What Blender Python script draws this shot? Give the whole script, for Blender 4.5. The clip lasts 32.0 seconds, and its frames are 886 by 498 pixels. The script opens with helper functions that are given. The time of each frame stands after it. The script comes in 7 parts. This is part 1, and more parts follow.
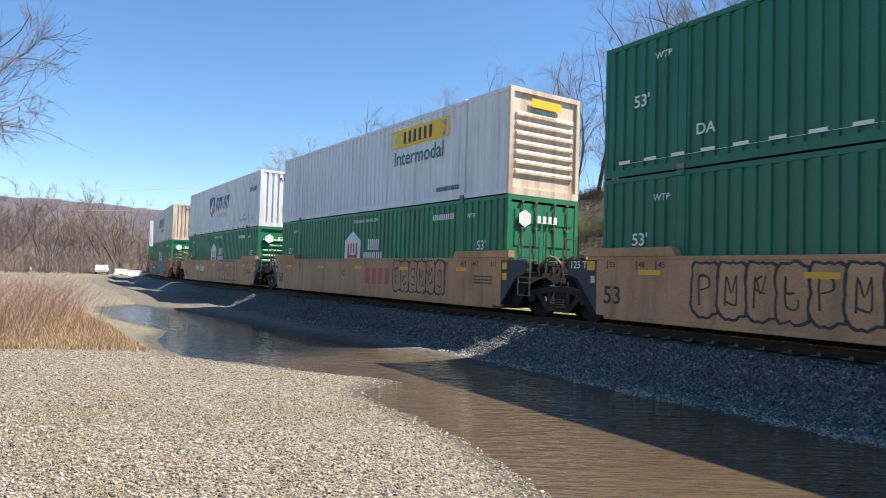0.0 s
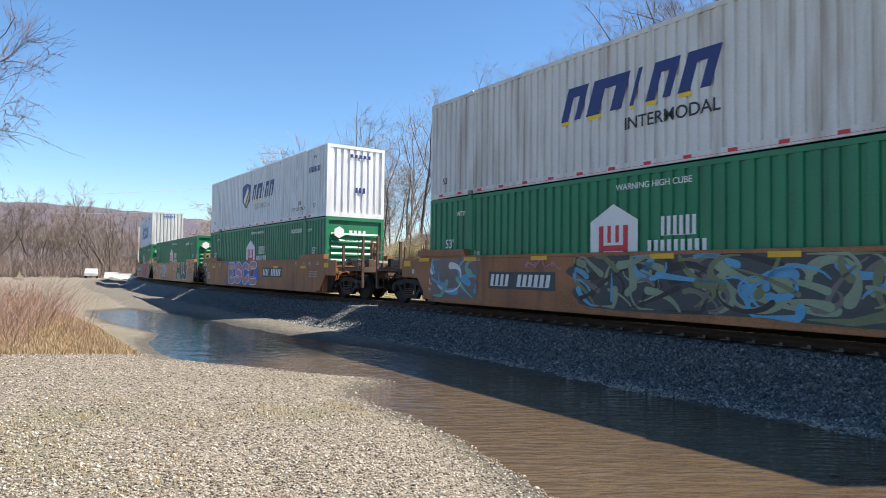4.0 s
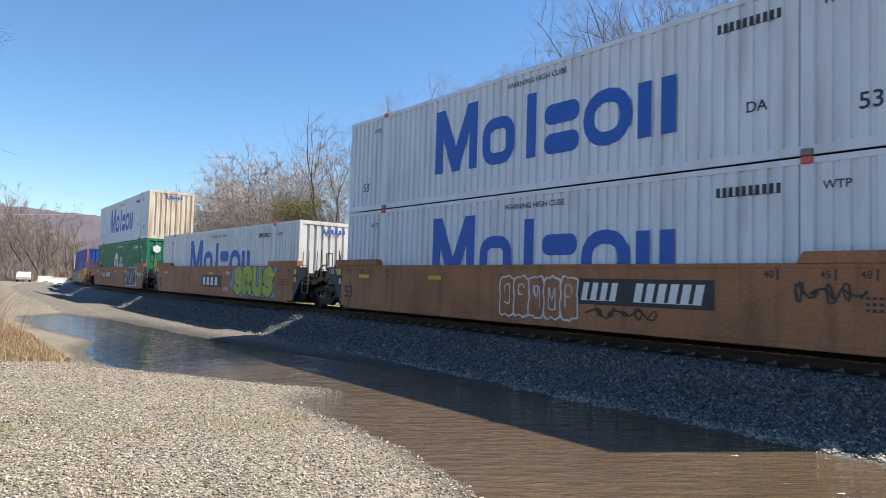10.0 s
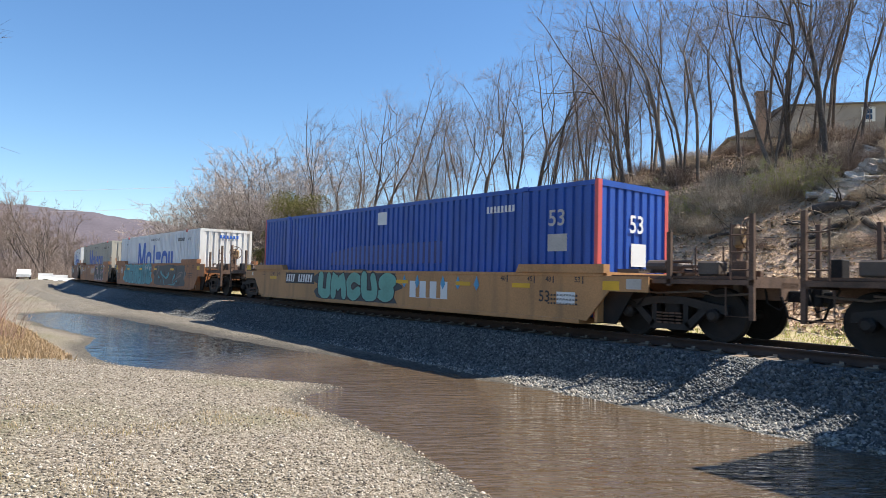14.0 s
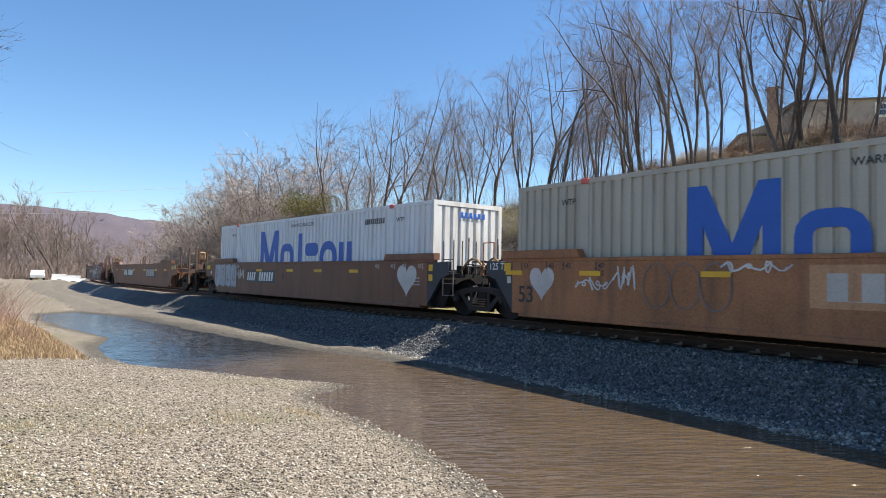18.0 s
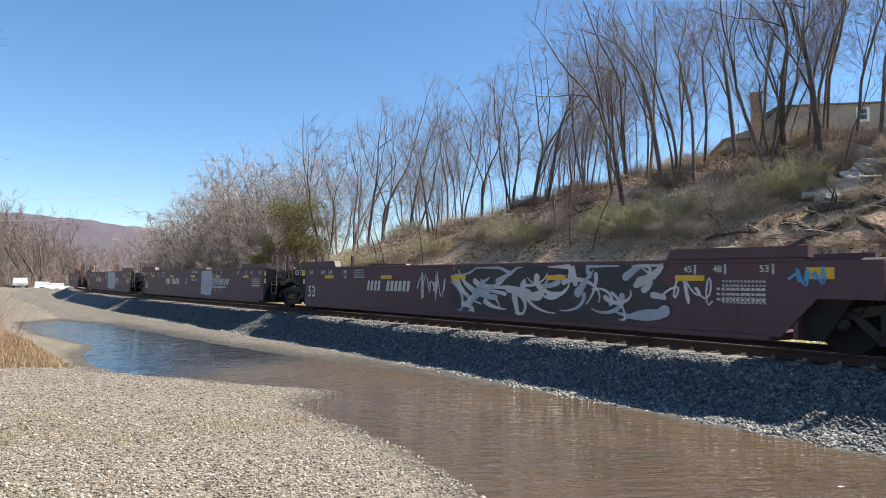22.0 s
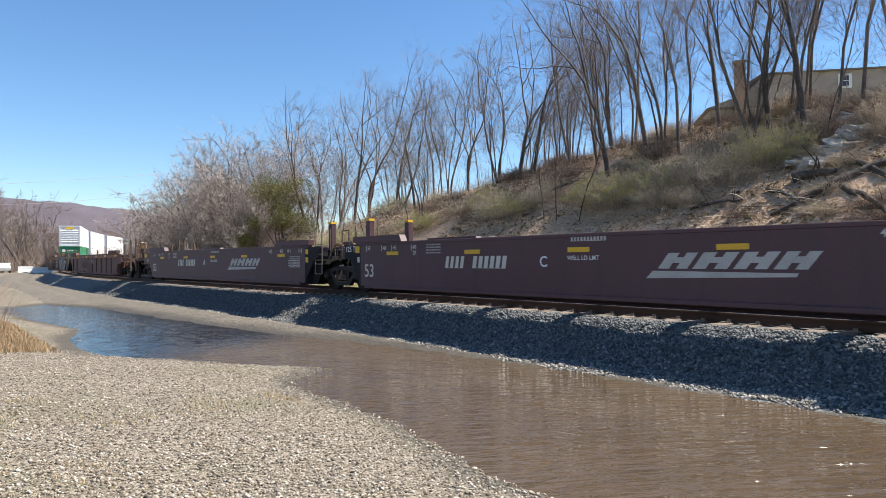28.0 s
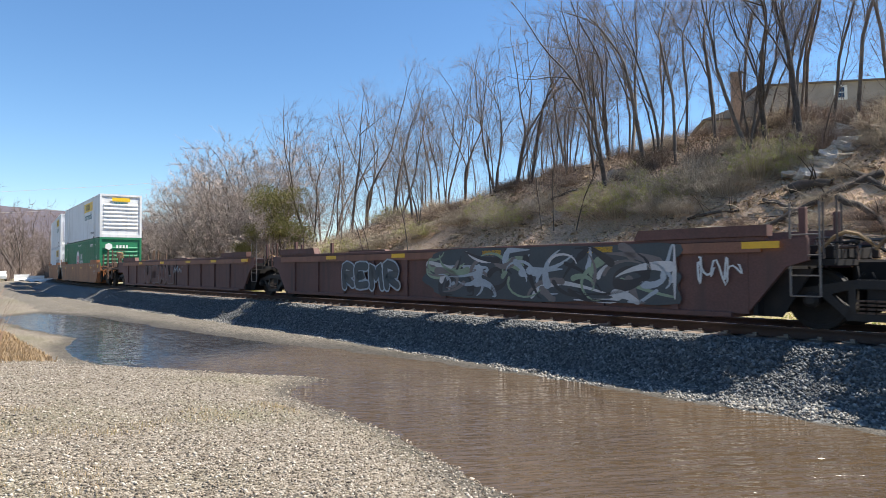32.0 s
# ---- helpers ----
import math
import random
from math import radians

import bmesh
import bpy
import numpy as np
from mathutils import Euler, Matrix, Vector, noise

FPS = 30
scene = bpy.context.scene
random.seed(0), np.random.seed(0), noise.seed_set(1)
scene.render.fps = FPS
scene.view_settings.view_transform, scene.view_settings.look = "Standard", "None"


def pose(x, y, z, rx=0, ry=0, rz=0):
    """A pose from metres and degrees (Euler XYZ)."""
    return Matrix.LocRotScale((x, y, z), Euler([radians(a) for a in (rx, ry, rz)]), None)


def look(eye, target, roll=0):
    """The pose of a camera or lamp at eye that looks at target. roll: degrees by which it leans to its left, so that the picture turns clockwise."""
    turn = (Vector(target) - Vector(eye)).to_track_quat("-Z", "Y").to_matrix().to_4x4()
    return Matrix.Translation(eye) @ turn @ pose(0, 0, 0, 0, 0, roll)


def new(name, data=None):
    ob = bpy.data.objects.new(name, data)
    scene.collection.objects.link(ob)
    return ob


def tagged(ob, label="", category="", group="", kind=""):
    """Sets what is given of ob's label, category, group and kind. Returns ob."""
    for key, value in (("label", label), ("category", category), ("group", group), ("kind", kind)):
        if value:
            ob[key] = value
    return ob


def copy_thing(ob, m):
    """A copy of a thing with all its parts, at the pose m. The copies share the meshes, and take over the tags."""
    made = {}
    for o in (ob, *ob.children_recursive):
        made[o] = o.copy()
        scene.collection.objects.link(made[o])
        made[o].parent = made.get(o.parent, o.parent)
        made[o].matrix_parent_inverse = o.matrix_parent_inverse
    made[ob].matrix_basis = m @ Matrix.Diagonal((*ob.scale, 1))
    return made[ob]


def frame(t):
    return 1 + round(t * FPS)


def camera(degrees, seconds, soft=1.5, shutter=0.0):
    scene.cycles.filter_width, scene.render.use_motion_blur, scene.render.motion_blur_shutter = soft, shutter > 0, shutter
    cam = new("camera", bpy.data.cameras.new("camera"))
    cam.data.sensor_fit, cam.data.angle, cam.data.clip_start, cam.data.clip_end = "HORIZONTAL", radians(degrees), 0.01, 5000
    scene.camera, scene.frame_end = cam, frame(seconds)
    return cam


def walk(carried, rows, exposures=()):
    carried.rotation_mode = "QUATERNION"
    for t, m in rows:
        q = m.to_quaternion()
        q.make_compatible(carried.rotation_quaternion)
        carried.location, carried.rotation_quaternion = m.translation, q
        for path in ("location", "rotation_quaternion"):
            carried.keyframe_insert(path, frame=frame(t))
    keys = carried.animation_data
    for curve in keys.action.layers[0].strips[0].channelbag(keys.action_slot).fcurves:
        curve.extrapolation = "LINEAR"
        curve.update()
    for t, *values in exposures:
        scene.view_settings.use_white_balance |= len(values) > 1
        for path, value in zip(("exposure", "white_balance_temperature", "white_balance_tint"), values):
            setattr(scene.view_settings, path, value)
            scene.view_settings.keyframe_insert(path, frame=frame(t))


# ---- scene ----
cam = camera(67.5, 32.0, soft=0.6, shutter=0.06)

EYE = (0.0, 0.0, 1.02)
# seconds, yaw, pitch, roll
PATH = [
    (0, 0.00, 2.17, -1.66), (0.5, -0.06, 2.18, -1.46), (1, -0.12, 2.02, -1.45),
    (1.5, -0.49, 2.05, -1.44), (2, -0.60, 2.09, -1.22), (2.5, -0.73, 2.17, -1.06),
    (3, -0.69, 2.12, -0.96), (3.5, -0.71, 2.07, -1.05), (4, -0.70, 2.05, -0.79),
    (4.5, -0.73, 1.95, -0.93), (6.5, -1.33, 1.92, -1.43), (7, -4.57, 2.23, -2.05),
    (7.5, -5.93, 2.95, -2.05), (8, -5.87, 3.01, -1.63), (8.5, -5.73, 2.88, -1.70),
    (9, -5.62, 2.90, -1.57), (9.5, -5.29, 2.92, -1.46), (10, -5.07, 2.98, -1.70),
    (10.5, -4.98, 2.95, -1.51), (11, -4.98, 2.96, -1.65), (11.5, -4.73, 2.71, -1.77),
    (12, -4.85, 2.65, -1.66), (12.5, -4.96, 2.58, -1.65), (13, -4.97, 2.57, -1.48),
    (13.5, -4.94, 2.56, -1.42), (14, -5.06, 2.59, -1.42), (14.5, -5.08, 2.59, -1.40),
    (16.5, -4.89, 2.45, -1.24), (17, -4.42, 2.44, -1.33), (17.5, -4.27, 2.42, -1.40),
    (18, -4.20, 2.47, -1.16), (18.5, -4.13, 2.48, -1.26), (19, -4.12, 2.48, -1.28),
    (19.5, -4.00, 2.28, -1.14), (20, -4.05, 2.12, -0.93), (20.5, -4.68, 2.33, -0.73),
    (21, -5.32, 2.95, -0.97), (21.5, -5.24, 2.91, -0.80), (22, -5.26, 2.94, -0.81),
    (22.5, -5.26, 2.84, -0.91), (23, -5.24, 2.77, -0.96), (23.5, -4.83, 2.67, -1.07),
    (24, -4.28, 2.81, -0.41), (24.5, -5.56, 3.17, -0.66), (26.5, -5.59, 3.54, -0.33),
    (27, -6.11, 2.19, -0.34), (27.5, -6.31, 1.45, 0.01), (28, -6.33, 0.80, 0.51),
    (28.5, -6.20, 0.80, 0.66), (29, -6.24, 0.95, 0.55), (29.5, -6.27, 1.20, 0.71),
    (30, -6.06, 1.26, 0.53), (30.5, -5.93, 1.37, 0.46), (31, -6.48, 1.55, 0.29),
    (31.5, -6.64, 1.54, 0.25), (32, -6.56, 1.62, 0.34),
]
walk(cam, [(t, pose(*EYE, 90 + pitch, roll, yaw)) for t, yaw, pitch, roll in PATH], exposures=[(0.0, 1.10), (8.0, 1.08), (12.0, 1.02), (32.0, 1.02)])

# ---- light ----
SUN_TO = Vector((0.70, 0.03, 1.0)).normalized()
world = bpy.data.worlds.new("sky_world")
scene.world = world
world.use_nodes = True
wn = world.node_tree
sky = wn.nodes.new("ShaderNodeTexSky")
sky.sky_type = "NISHITA"
sky.sun_disc = False
sky.sun_elevation = math.asin(SUN_TO.z)
sky.sun_rotation = math.atan2(SUN_TO.x, SUN_TO.y)
sky.air_density, sky.dust_density, sky.ozone_density = 1.0, 0.15, 4.4
bg = wn.nodes["Background"]
bg.inputs["Strength"].default_value = 0.089
tone = wn.nodes.new("ShaderNodeHueSaturation")
tone.inputs["Saturation"].default_value = 1.13
wn.links.new(sky.outputs["Color"], tone.inputs["Color"])
wn.links.new(tone.outputs["Color"], bg.inputs["Color"])
sun = new("sun", bpy.data.lights.new("sun", "SUN"))
sun.data.energy, sun.data.angle, sun.data.color = 5.0, radians(0.53), (1.0, 0.94, 0.84)
sun.matrix_world = look(SUN_TO * 60, (0, 0, 0))

# ---- materials ----
def mat(name, color, rough=0.7, metal=0.0, var=0.25, scale=3.0, fine=40.0, bump=0.15, dirt=None, dirt_amount=0.35, coords="Object", spec=0.5, streak=False, rnd=0.0, dist=0.01):
    """A procedural surface: colour with variation at two scales, dirt in patches or streaks, and fine relief."""
    m = bpy.data.materials.new(name)
    m.use_nodes = True
    nt = m.node_tree
    N, L = nt.nodes, nt.links
    b = N["Principled BSDF"]
    tc = N.new("ShaderNodeTexCoord")
    big = N.new("ShaderNodeTexNoise")
    big.inputs["Scale"].default_value, big.inputs["Detail"].default_value = scale, 6
    small = N.new("ShaderNodeTexNoise")
    small.inputs["Scale"].default_value, small.inputs["Detail"].default_value = fine, 4
    L.new(tc.outputs[coords], big.inputs["Vector"])
    L.new(tc.outputs[coords], small.inputs["Vector"])
    mix = N.new("ShaderNodeMix")
    mix.data_type = "RGBA"
    lo = [c * (1 - var) for c in color]
    hi = [min(1, c * (1 + var)) for c in color]
    mix.inputs["A"].default_value, mix.inputs["B"].default_value = (*lo, 1), (*hi, 1)
    add = N.new("ShaderNodeMath")
    add.operation = "ADD"
    half = N.new("ShaderNodeMath")
    half.operation, half.inputs[1].default_value = "MULTIPLY", 0.5
    L.new(big.outputs["Fac"], add.inputs[0])
    L.new(small.outputs["Fac"], add.inputs[1])
    L.new(add.outputs[0], half.inputs[0])
    ramp = N.new("ShaderNodeMapRange")
    ramp.inputs["From Min"].default_value, ramp.inputs["From Max"].default_value = 0.35, 0.65
    L.new(half.outputs[0], ramp.inputs["Value"])
    L.new(ramp.outputs[0], mix.inputs["Factor"])
    col = mix.outputs["Result"]
    if rnd:
        oi = N.new("ShaderNodeObjectInfo")
        hsv = N.new("ShaderNodeHueSaturation")
        mr = N.new("ShaderNodeMapRange")
        mr.inputs["To Min"].default_value, mr.inputs["To Max"].default_value = 1 - rnd, 1 + rnd
        L.new(oi.outputs["Random"], mr.inputs["Value"])
        L.new(mr.outputs[0], hsv.inputs["Value"])
        L.new(col, hsv.inputs["Color"])
        col = hsv.outputs["Color"]
    if dirt:
        dn = N.new("ShaderNodeTexNoise")
        dn.inputs["Scale"].default_value, dn.inputs["Detail"].default_value = (1.0 if streak else scale * 0.6), 8
        if streak:
            mp = N.new("ShaderNodeMapping")
            mp.inputs["Scale"].default_value = (3.5, 3.5, 0.35)
            L.new(tc.outputs[coords], mp.inputs["Vector"])
            L.new(mp.outputs[0], dn.inputs["Vector"])
        else:
            L.new(tc.outputs[coords], dn.inputs["Vector"])
        dr = N.new("ShaderNodeMapRange")
        dr.inputs["From Min"].default_value, dr.inputs["From Max"].default_value = 0.48, 0.75
        dr.inputs["To Max"].default_value = dirt_amount
        L.new(dn.outputs["Fac"], dr.inputs["Value"])
        dm = N.new("ShaderNodeMix")
        dm.data_type = "RGBA"
        dm.inputs["B"].default_value = (*dirt, 1)
        L.new(dr.outputs[0], dm.inputs["Factor"])
        L.new(col, dm.inputs["A"])
        col = dm.outputs["Result"]
    L.new(col, b.inputs["Base Color"])
    b.inputs["Roughness"].default_value, b.inputs["Metallic"].default_value = rough, metal
    b.inputs["Specular IOR Level"].default_value = spec
    if bump:
        bp = N.new("ShaderNodeBump")
        bp.inputs["Strength"].default_value, bp.inputs["Distance"].default_value = bump, dist
        L.new(small.outputs["Fac"], bp.inputs["Height"])
        L.new(bp.outputs[0], b.inputs["Normal"])
    return m


def stone_mat(name, colors, scale, rough=0.85, stain=None, bump=0.9, dist=0.02, wet=None):
    """Crushed stone: each pebble its own grey, dark joints, with relief and patches of stain."""
    m = bpy.data.materials.new(name)
    m.use_nodes = True
    nt = m.node_tree
    N, L = nt.nodes, nt.links
    b = N["Principled BSDF"]
    tc = N.new("ShaderNodeTexCoord")
    nz = N.new("ShaderNodeTexNoise")
    nz.inputs["Scale"].default_value = scale * 0.8
    L.new(tc.outputs["Object"], nz.inputs["Vector"])
    mx = N.new("ShaderNodeMix")
    mx.data_type, mx.blend_type = "RGBA", "LINEAR_LIGHT"
    mx.inputs["Factor"].default_value = 0.6 / scale
    L.new(tc.outputs["Object"], mx.inputs["A"])
    L.new(nz.outputs["Color"], mx.inputs["B"])
    vo = N.new("ShaderNodeTexVoronoi")
    vo.inputs["Scale"].default_value = scale
    L.new(mx.outputs["Result"], vo.inputs["Vector"])
    sep = N.new("ShaderNodeSeparateColor")
    L.new(vo.outputs["Color"], sep.inputs[0])
    cr = N.new("ShaderNodeValToRGB")
    cr.color_ramp.interpolation = "LINEAR"
    els = cr.color_ramp.elements
    while len(els) < len(colors):
        els.new(0.5)
    for i, c in enumerate(colors):
        els[i].position, els[i].color = i / (len(colors) - 1), (*c, 1)
    L.new(sep.outputs["Red"], cr.inputs["Fac"])
    col = cr.outputs["Color"]
    if stain:
        sn = N.new("ShaderNodeTexNoise")
        sn.inputs["Scale"].default_value, sn.inputs["Detail"].default_value = 0.45, 8
        L.new(tc.outputs["Object"], sn.inputs["Vector"])
        sr = N.new("ShaderNodeMapRange")
        sr.inputs["From Min"].default_value, sr.inputs["From Max"].default_value, sr.inputs["To Max"].default_value = 0.5, 0.72, 0.55
        L.new(sn.outputs["Fac"], sr.inputs["Value"])
        sm = N.new("ShaderNodeMix")
        sm.data_type = "RGBA"
        sm.inputs["B"].default_value = (*stain, 1)
        L.new(sr.outputs[0], sm.inputs["Factor"])
        L.new(col, sm.inputs["A"])
        col = sm.outputs["Result"]
    b.inputs["Roughness"].default_value = rough
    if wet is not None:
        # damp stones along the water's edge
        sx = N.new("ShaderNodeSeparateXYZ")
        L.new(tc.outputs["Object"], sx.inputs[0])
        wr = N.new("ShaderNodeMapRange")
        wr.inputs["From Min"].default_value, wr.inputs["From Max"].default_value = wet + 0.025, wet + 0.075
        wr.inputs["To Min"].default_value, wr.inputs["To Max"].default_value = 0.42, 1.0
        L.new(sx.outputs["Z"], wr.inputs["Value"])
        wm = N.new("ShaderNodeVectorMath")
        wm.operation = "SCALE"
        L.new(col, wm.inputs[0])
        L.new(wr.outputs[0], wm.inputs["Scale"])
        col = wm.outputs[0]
    L.new(col, b.inputs["Base Color"])
    inv = N.new("ShaderNodeMath")
    inv.operation, inv.inputs[0].default_value = "SUBTRACT", 1.0
    L.new(vo.outputs["Distance"], inv.inputs[1])
    hsum = N.new("ShaderNodeMath")
    hsum.operation = "MULTIPLY_ADD"
    hsum.inputs[1].default_value = 0.5
    L.new(sep.outputs["Green"], hsum.inputs[0])
    L.new(inv.outputs[0], hsum.inputs[2])
    bp = N.new("ShaderNodeBump")
    bp.inputs["Strength"].default_value, bp.inputs["Distance"].default_value = bump, dist
    L.new(hsum.outputs[0], bp.inputs["Height"])
    L.new(bp.outputs[0], b.inputs["Normal"])
    return m


def island_mat(name, colors, rough=0.85, bump=0.3, fine=60.0, thin=0.0):
    """For heaps of small pieces joined in one mesh: each piece takes its own colour."""
    m = bpy.data.materials.new(name)
    m.use_nodes = True
    N, L = m.node_tree.nodes, m.node_tree.links
    b = N["Principled BSDF"]
    g = N.new("ShaderNodeNewGeometry")
    cr = N.new("ShaderNodeValToRGB")
    els = cr.color_ramp.elements
    while len(els) < len(colors):
        els.new(0.5)
    for i, c in enumerate(colors):
        els[i].position, els[i].color = i / (len(colors) - 1), (*c, 1)
    L.new(g.outputs["Random Per Island"], cr.inputs["Fac"])
    L.new(cr.outputs["Color"], b.inputs["Base Color"])
    b.inputs["Roughness"].default_value = rough
    if thin:
        b.inputs["Specular IOR Level"].default_value = 0.2
        tr = N.new("ShaderNodeBsdfTranslucent")
        ms = N.new("ShaderNodeMixShader")
        ms.inputs[0].default_value = thin
        L.new(cr.outputs["Color"], tr.inputs["Color"])
        L.new(b.outputs[0], ms.inputs[1])
        L.new(tr.outputs[0], ms.inputs[2])
        L.new(ms.outputs[0], N["Material Output"].inputs["Surface"])
    if bump:
        tc = N.new("ShaderNodeTexCoord")
        nz = N.new("ShaderNodeTexNoise")
        nz.inputs["Scale"].default_value = fine
        L.new(tc.outputs["Object"], nz.inputs["Vector"])
        bp = N.new("ShaderNodeBump")
        bp.inputs["Strength"].default_value, bp.inputs["Distance"].default_value = bump, 0.01
        L.new(nz.outputs["Fac"], bp.inputs["Height"])
        L.new(bp.outputs[0], b.inputs["Normal"])
    return m


M_HUB = mat("green_container_paint", (0.016, 0.19, 0.084), 0.45, var=0.12, scale=0.7, fine=25, bump=0.05, dirt=(0.03, 0.08, 0.05), dirt_amount=0.45, streak=True)
M_HUBDK = mat("dark_green_container_paint", (0.012, 0.14, 0.078), 0.45, var=0.12, scale=0.7, fine=25, bump=0.05, dirt=(0.02, 0.06, 0.045), dirt_amount=0.45, streak=True)
M_WHITE = mat("white_container_paint", (0.72, 0.73, 0.74), 0.5, var=0.06, scale=0.6, fine=25, bump=0.05, dirt=(0.36, 0.33, 0.29), dirt_amount=0.4, streak=True)
M_DIRTY = mat("weathered_white_container_paint", (0.64, 0.63, 0.60), 0.55, var=0.08, scale=0.6, fine=25, bump=0.05, dirt=(0.30, 0.23, 0.16), dirt_amount=0.65, streak=True)
M_RUSTY = mat("rust_streaked_cream_paint", (0.66, 0.56, 0.43), 0.6, var=0.12, scale=0.8, fine=25, bump=0.08, dirt=(0.36, 0.17, 0.07), dirt_amount=0.95, streak=True)
M_PALE = mat("pale_blue_grey_container_paint", (0.64, 0.68, 0.74), 0.45, var=0.06, scale=0.6, fine=25, bump=0.05, dirt=(0.36, 0.36, 0.36), dirt_amount=0.45, streak=True)
M_BEIGE = mat("beige_container_paint", (0.42, 0.39, 0.32), 0.5, var=0.08, scale=0.6, fine=25, bump=0.05, dirt=(0.25, 0.20, 0.15), dirt_amount=0.5, streak=True)
M_BLUE = mat("blue_container_paint", (0.020, 0.085, 0.38), 0.42, var=0.15, scale=0.6, fine=25, bump=0.05, dirt=(0.025, 0.05, 0.16), dirt_amount=0.6, streak=True)
M_RED = mat("red_post_paint", (0.55, 0.10, 0.09), 0.45, var=0.1, bump=0.05)
M_BROWN = mat("brown_railcar_paint", (0.32, 0.132, 0.052), 0.6, var=0.34, scale=0.7, fine=30, bump=0.08, dirt=(0.10, 0.055, 0.036), dirt_amount=0.65, streak=True)
M_DBROWN = mat("dark_brown_railcar_paint", (0.175, 0.078, 0.042), 0.6, var=0.22, scale=0.8, fine=30, bump=0.08, dirt=(0.07, 0.042, 0.032), dirt_amount=0.65, streak=True)
M_TAN = mat("tan_railcar_paint", (0.47, 0.245, 0.12), 0.6, var=0.22, scale=0.8, fine=30, bump=0.08, dirt=(0.15, 0.09, 0.055), dirt_amount=0.6, streak=True)
M_YBROWN = mat("yellow_brown_railcar_paint", (0.46, 0.235, 0.092), 0.6, var=0.2, scale=0.8, fine=30, bump=0.08, dirt=(0.20, 0.12, 0.06), dirt_amount=0.6, streak=True)
M_MAROON = mat("maroon_railcar_paint", (0.085, 0.034, 0.040), 0.55, var=0.14, scale=0.8, fine=30, bump=0.08, dirt=(0.05, 0.028, 0.03), dirt_amount=0.6, streak=True)
M_OLD = mat("old_rusty_railcar_paint", (0.125, 0.06, 0.048), 0.75, var=0.22, scale=1.0, fine=30, bump=0.15, dirt=(0.07, 0.045, 0.038), dirt_amount=0.75, streak=True)
# lighter than the body's red-brown: sunlight on the chord, put into the colour
M_CHORD = mat("sunlit_red_brown_paint", (0.23, 0.10, 0.06), 0.65, var=0.2, scale=1.0, fine=30, bump=0.1, dirt=(0.12, 0.06, 0.04), dirt_amount=0.6, streak=True)
M_RUSTRAIL = mat("rusty_steel", (0.05, 0.03, 0.023), 0.8, metal=0.0, var=0.3, scale=4, fine=60, bump=0.2)
M_BLACK = mat("black_oily_steel", (0.014, 0.0135, 0.014), 0.7, metal=0.0, var=0.35, scale=3, fine=50, bump=0.15, dirt=(0.045, 0.034, 0.027), dirt_amount=0.5, spec=0.25)
M_CLUTTER = mat("greasy_rusty_ironwork", (0.125, 0.078, 0.055), 0.75, var=0.35, scale=3, fine=40, bump=0.2, dirt=(0.035, 0.027, 0.023), dirt_amount=0.8, spec=0.3)
M_FRAME = mat("dark_cast_steel", (0.02, 0.018, 0.017), 0.65, var=0.35, scale=4, fine=50, bump=0.2, dirt=(0.05, 0.036, 0.028), dirt_amount=0.6, spec=0.35)
M_TANK = mat("dusty_grey_tank_paint", (0.095, 0.072, 0.056), 0.6, var=0.25, scale=3, fine=40, bump=0.1, dirt=(0.05, 0.036, 0.028), dirt_amount=0.7)
M_OCHRE = mat("grimy_ochre_paint", (0.30, 0.19, 0.085), 0.6, var=0.3, scale=4, fine=40, bump=0.1, dirt=(0.08, 0.055, 0.04), dirt_amount=0.8)
M_NAVY = mat("black_bolster_paint", (0.03, 0.035, 0.045), 0.55, var=0.25, scale=3, fine=50, bump=0.1, dirt=(0.08, 0.06, 0.05), dirt_amount=0.4)
M_STEEL = mat("worn_steel", (0.20, 0.175, 0.155), 0.55, metal=0.5, var=0.2, scale=4, fine=60, bump=0.1)
M_TREAD = mat("polished_rail_steel", (0.5, 0.48, 0.46), 0.25, metal=0.9, var=0.1, bump=0.02)
M_YELLOW = mat("yellow_reflector", (0.75, 0.42, 0.02), 0.5, var=0.08, bump=0.03, dirt=(0.35, 0.2, 0.05), dirt_amount=0.4)
M_LET = mat("white_lettering_paint", (0.72, 0.72, 0.70), 0.6, var=0.06, bump=0.02)
M_LETWARM = mat("off_white_lettering_paint", (0.58, 0.54, 0.47), 0.6, var=0.1, bump=0.02)
M_LETGREY = mat("faded_white_lettering_paint", (0.45, 0.42, 0.38), 0.6, var=0.15, bump=0.02)
M_LETBLUE = mat("blue_logo_paint", (0.010, 0.095, 0.42), 0.5, var=0.1, bump=0.02)
M_LETNAVY = mat("navy_logo_paint", (0.02, 0.035, 0.15), 0.5, var=0.1, bump=0.02)
M_LETBLACK = mat("black_lettering_paint", (0.03, 0.03, 0.035), 0.6, var=0.1, bump=0.02)
M_LETRED = mat("red_logo_paint", (0.55, 0.035, 0.05), 0.5, var=0.1, bump=0.02)
M_LOGOYEL = mat("yellow_logo_paint", (0.80, 0.52, 0.02), 0.5, var=0.05, bump=0.02)
M_TEAL = mat("dark_teal_logo_paint", (0.02, 0.13, 0.15), 0.5, var=0.05, bump=0.02)
M_TIE = mat("weathered_timber_tie", (0.16, 0.12, 0.09), 0.9, var=0.35, scale=3, fine=50, bump=0.4, rnd=0.25)

# ---- mesh helpers ----
def mesh_of(name, bm, material):
    me = bpy.data.meshes.new(name)
    bm.to_mesh(me)
    bm.free()
    if material:
        me.materials.append(material)
    return me


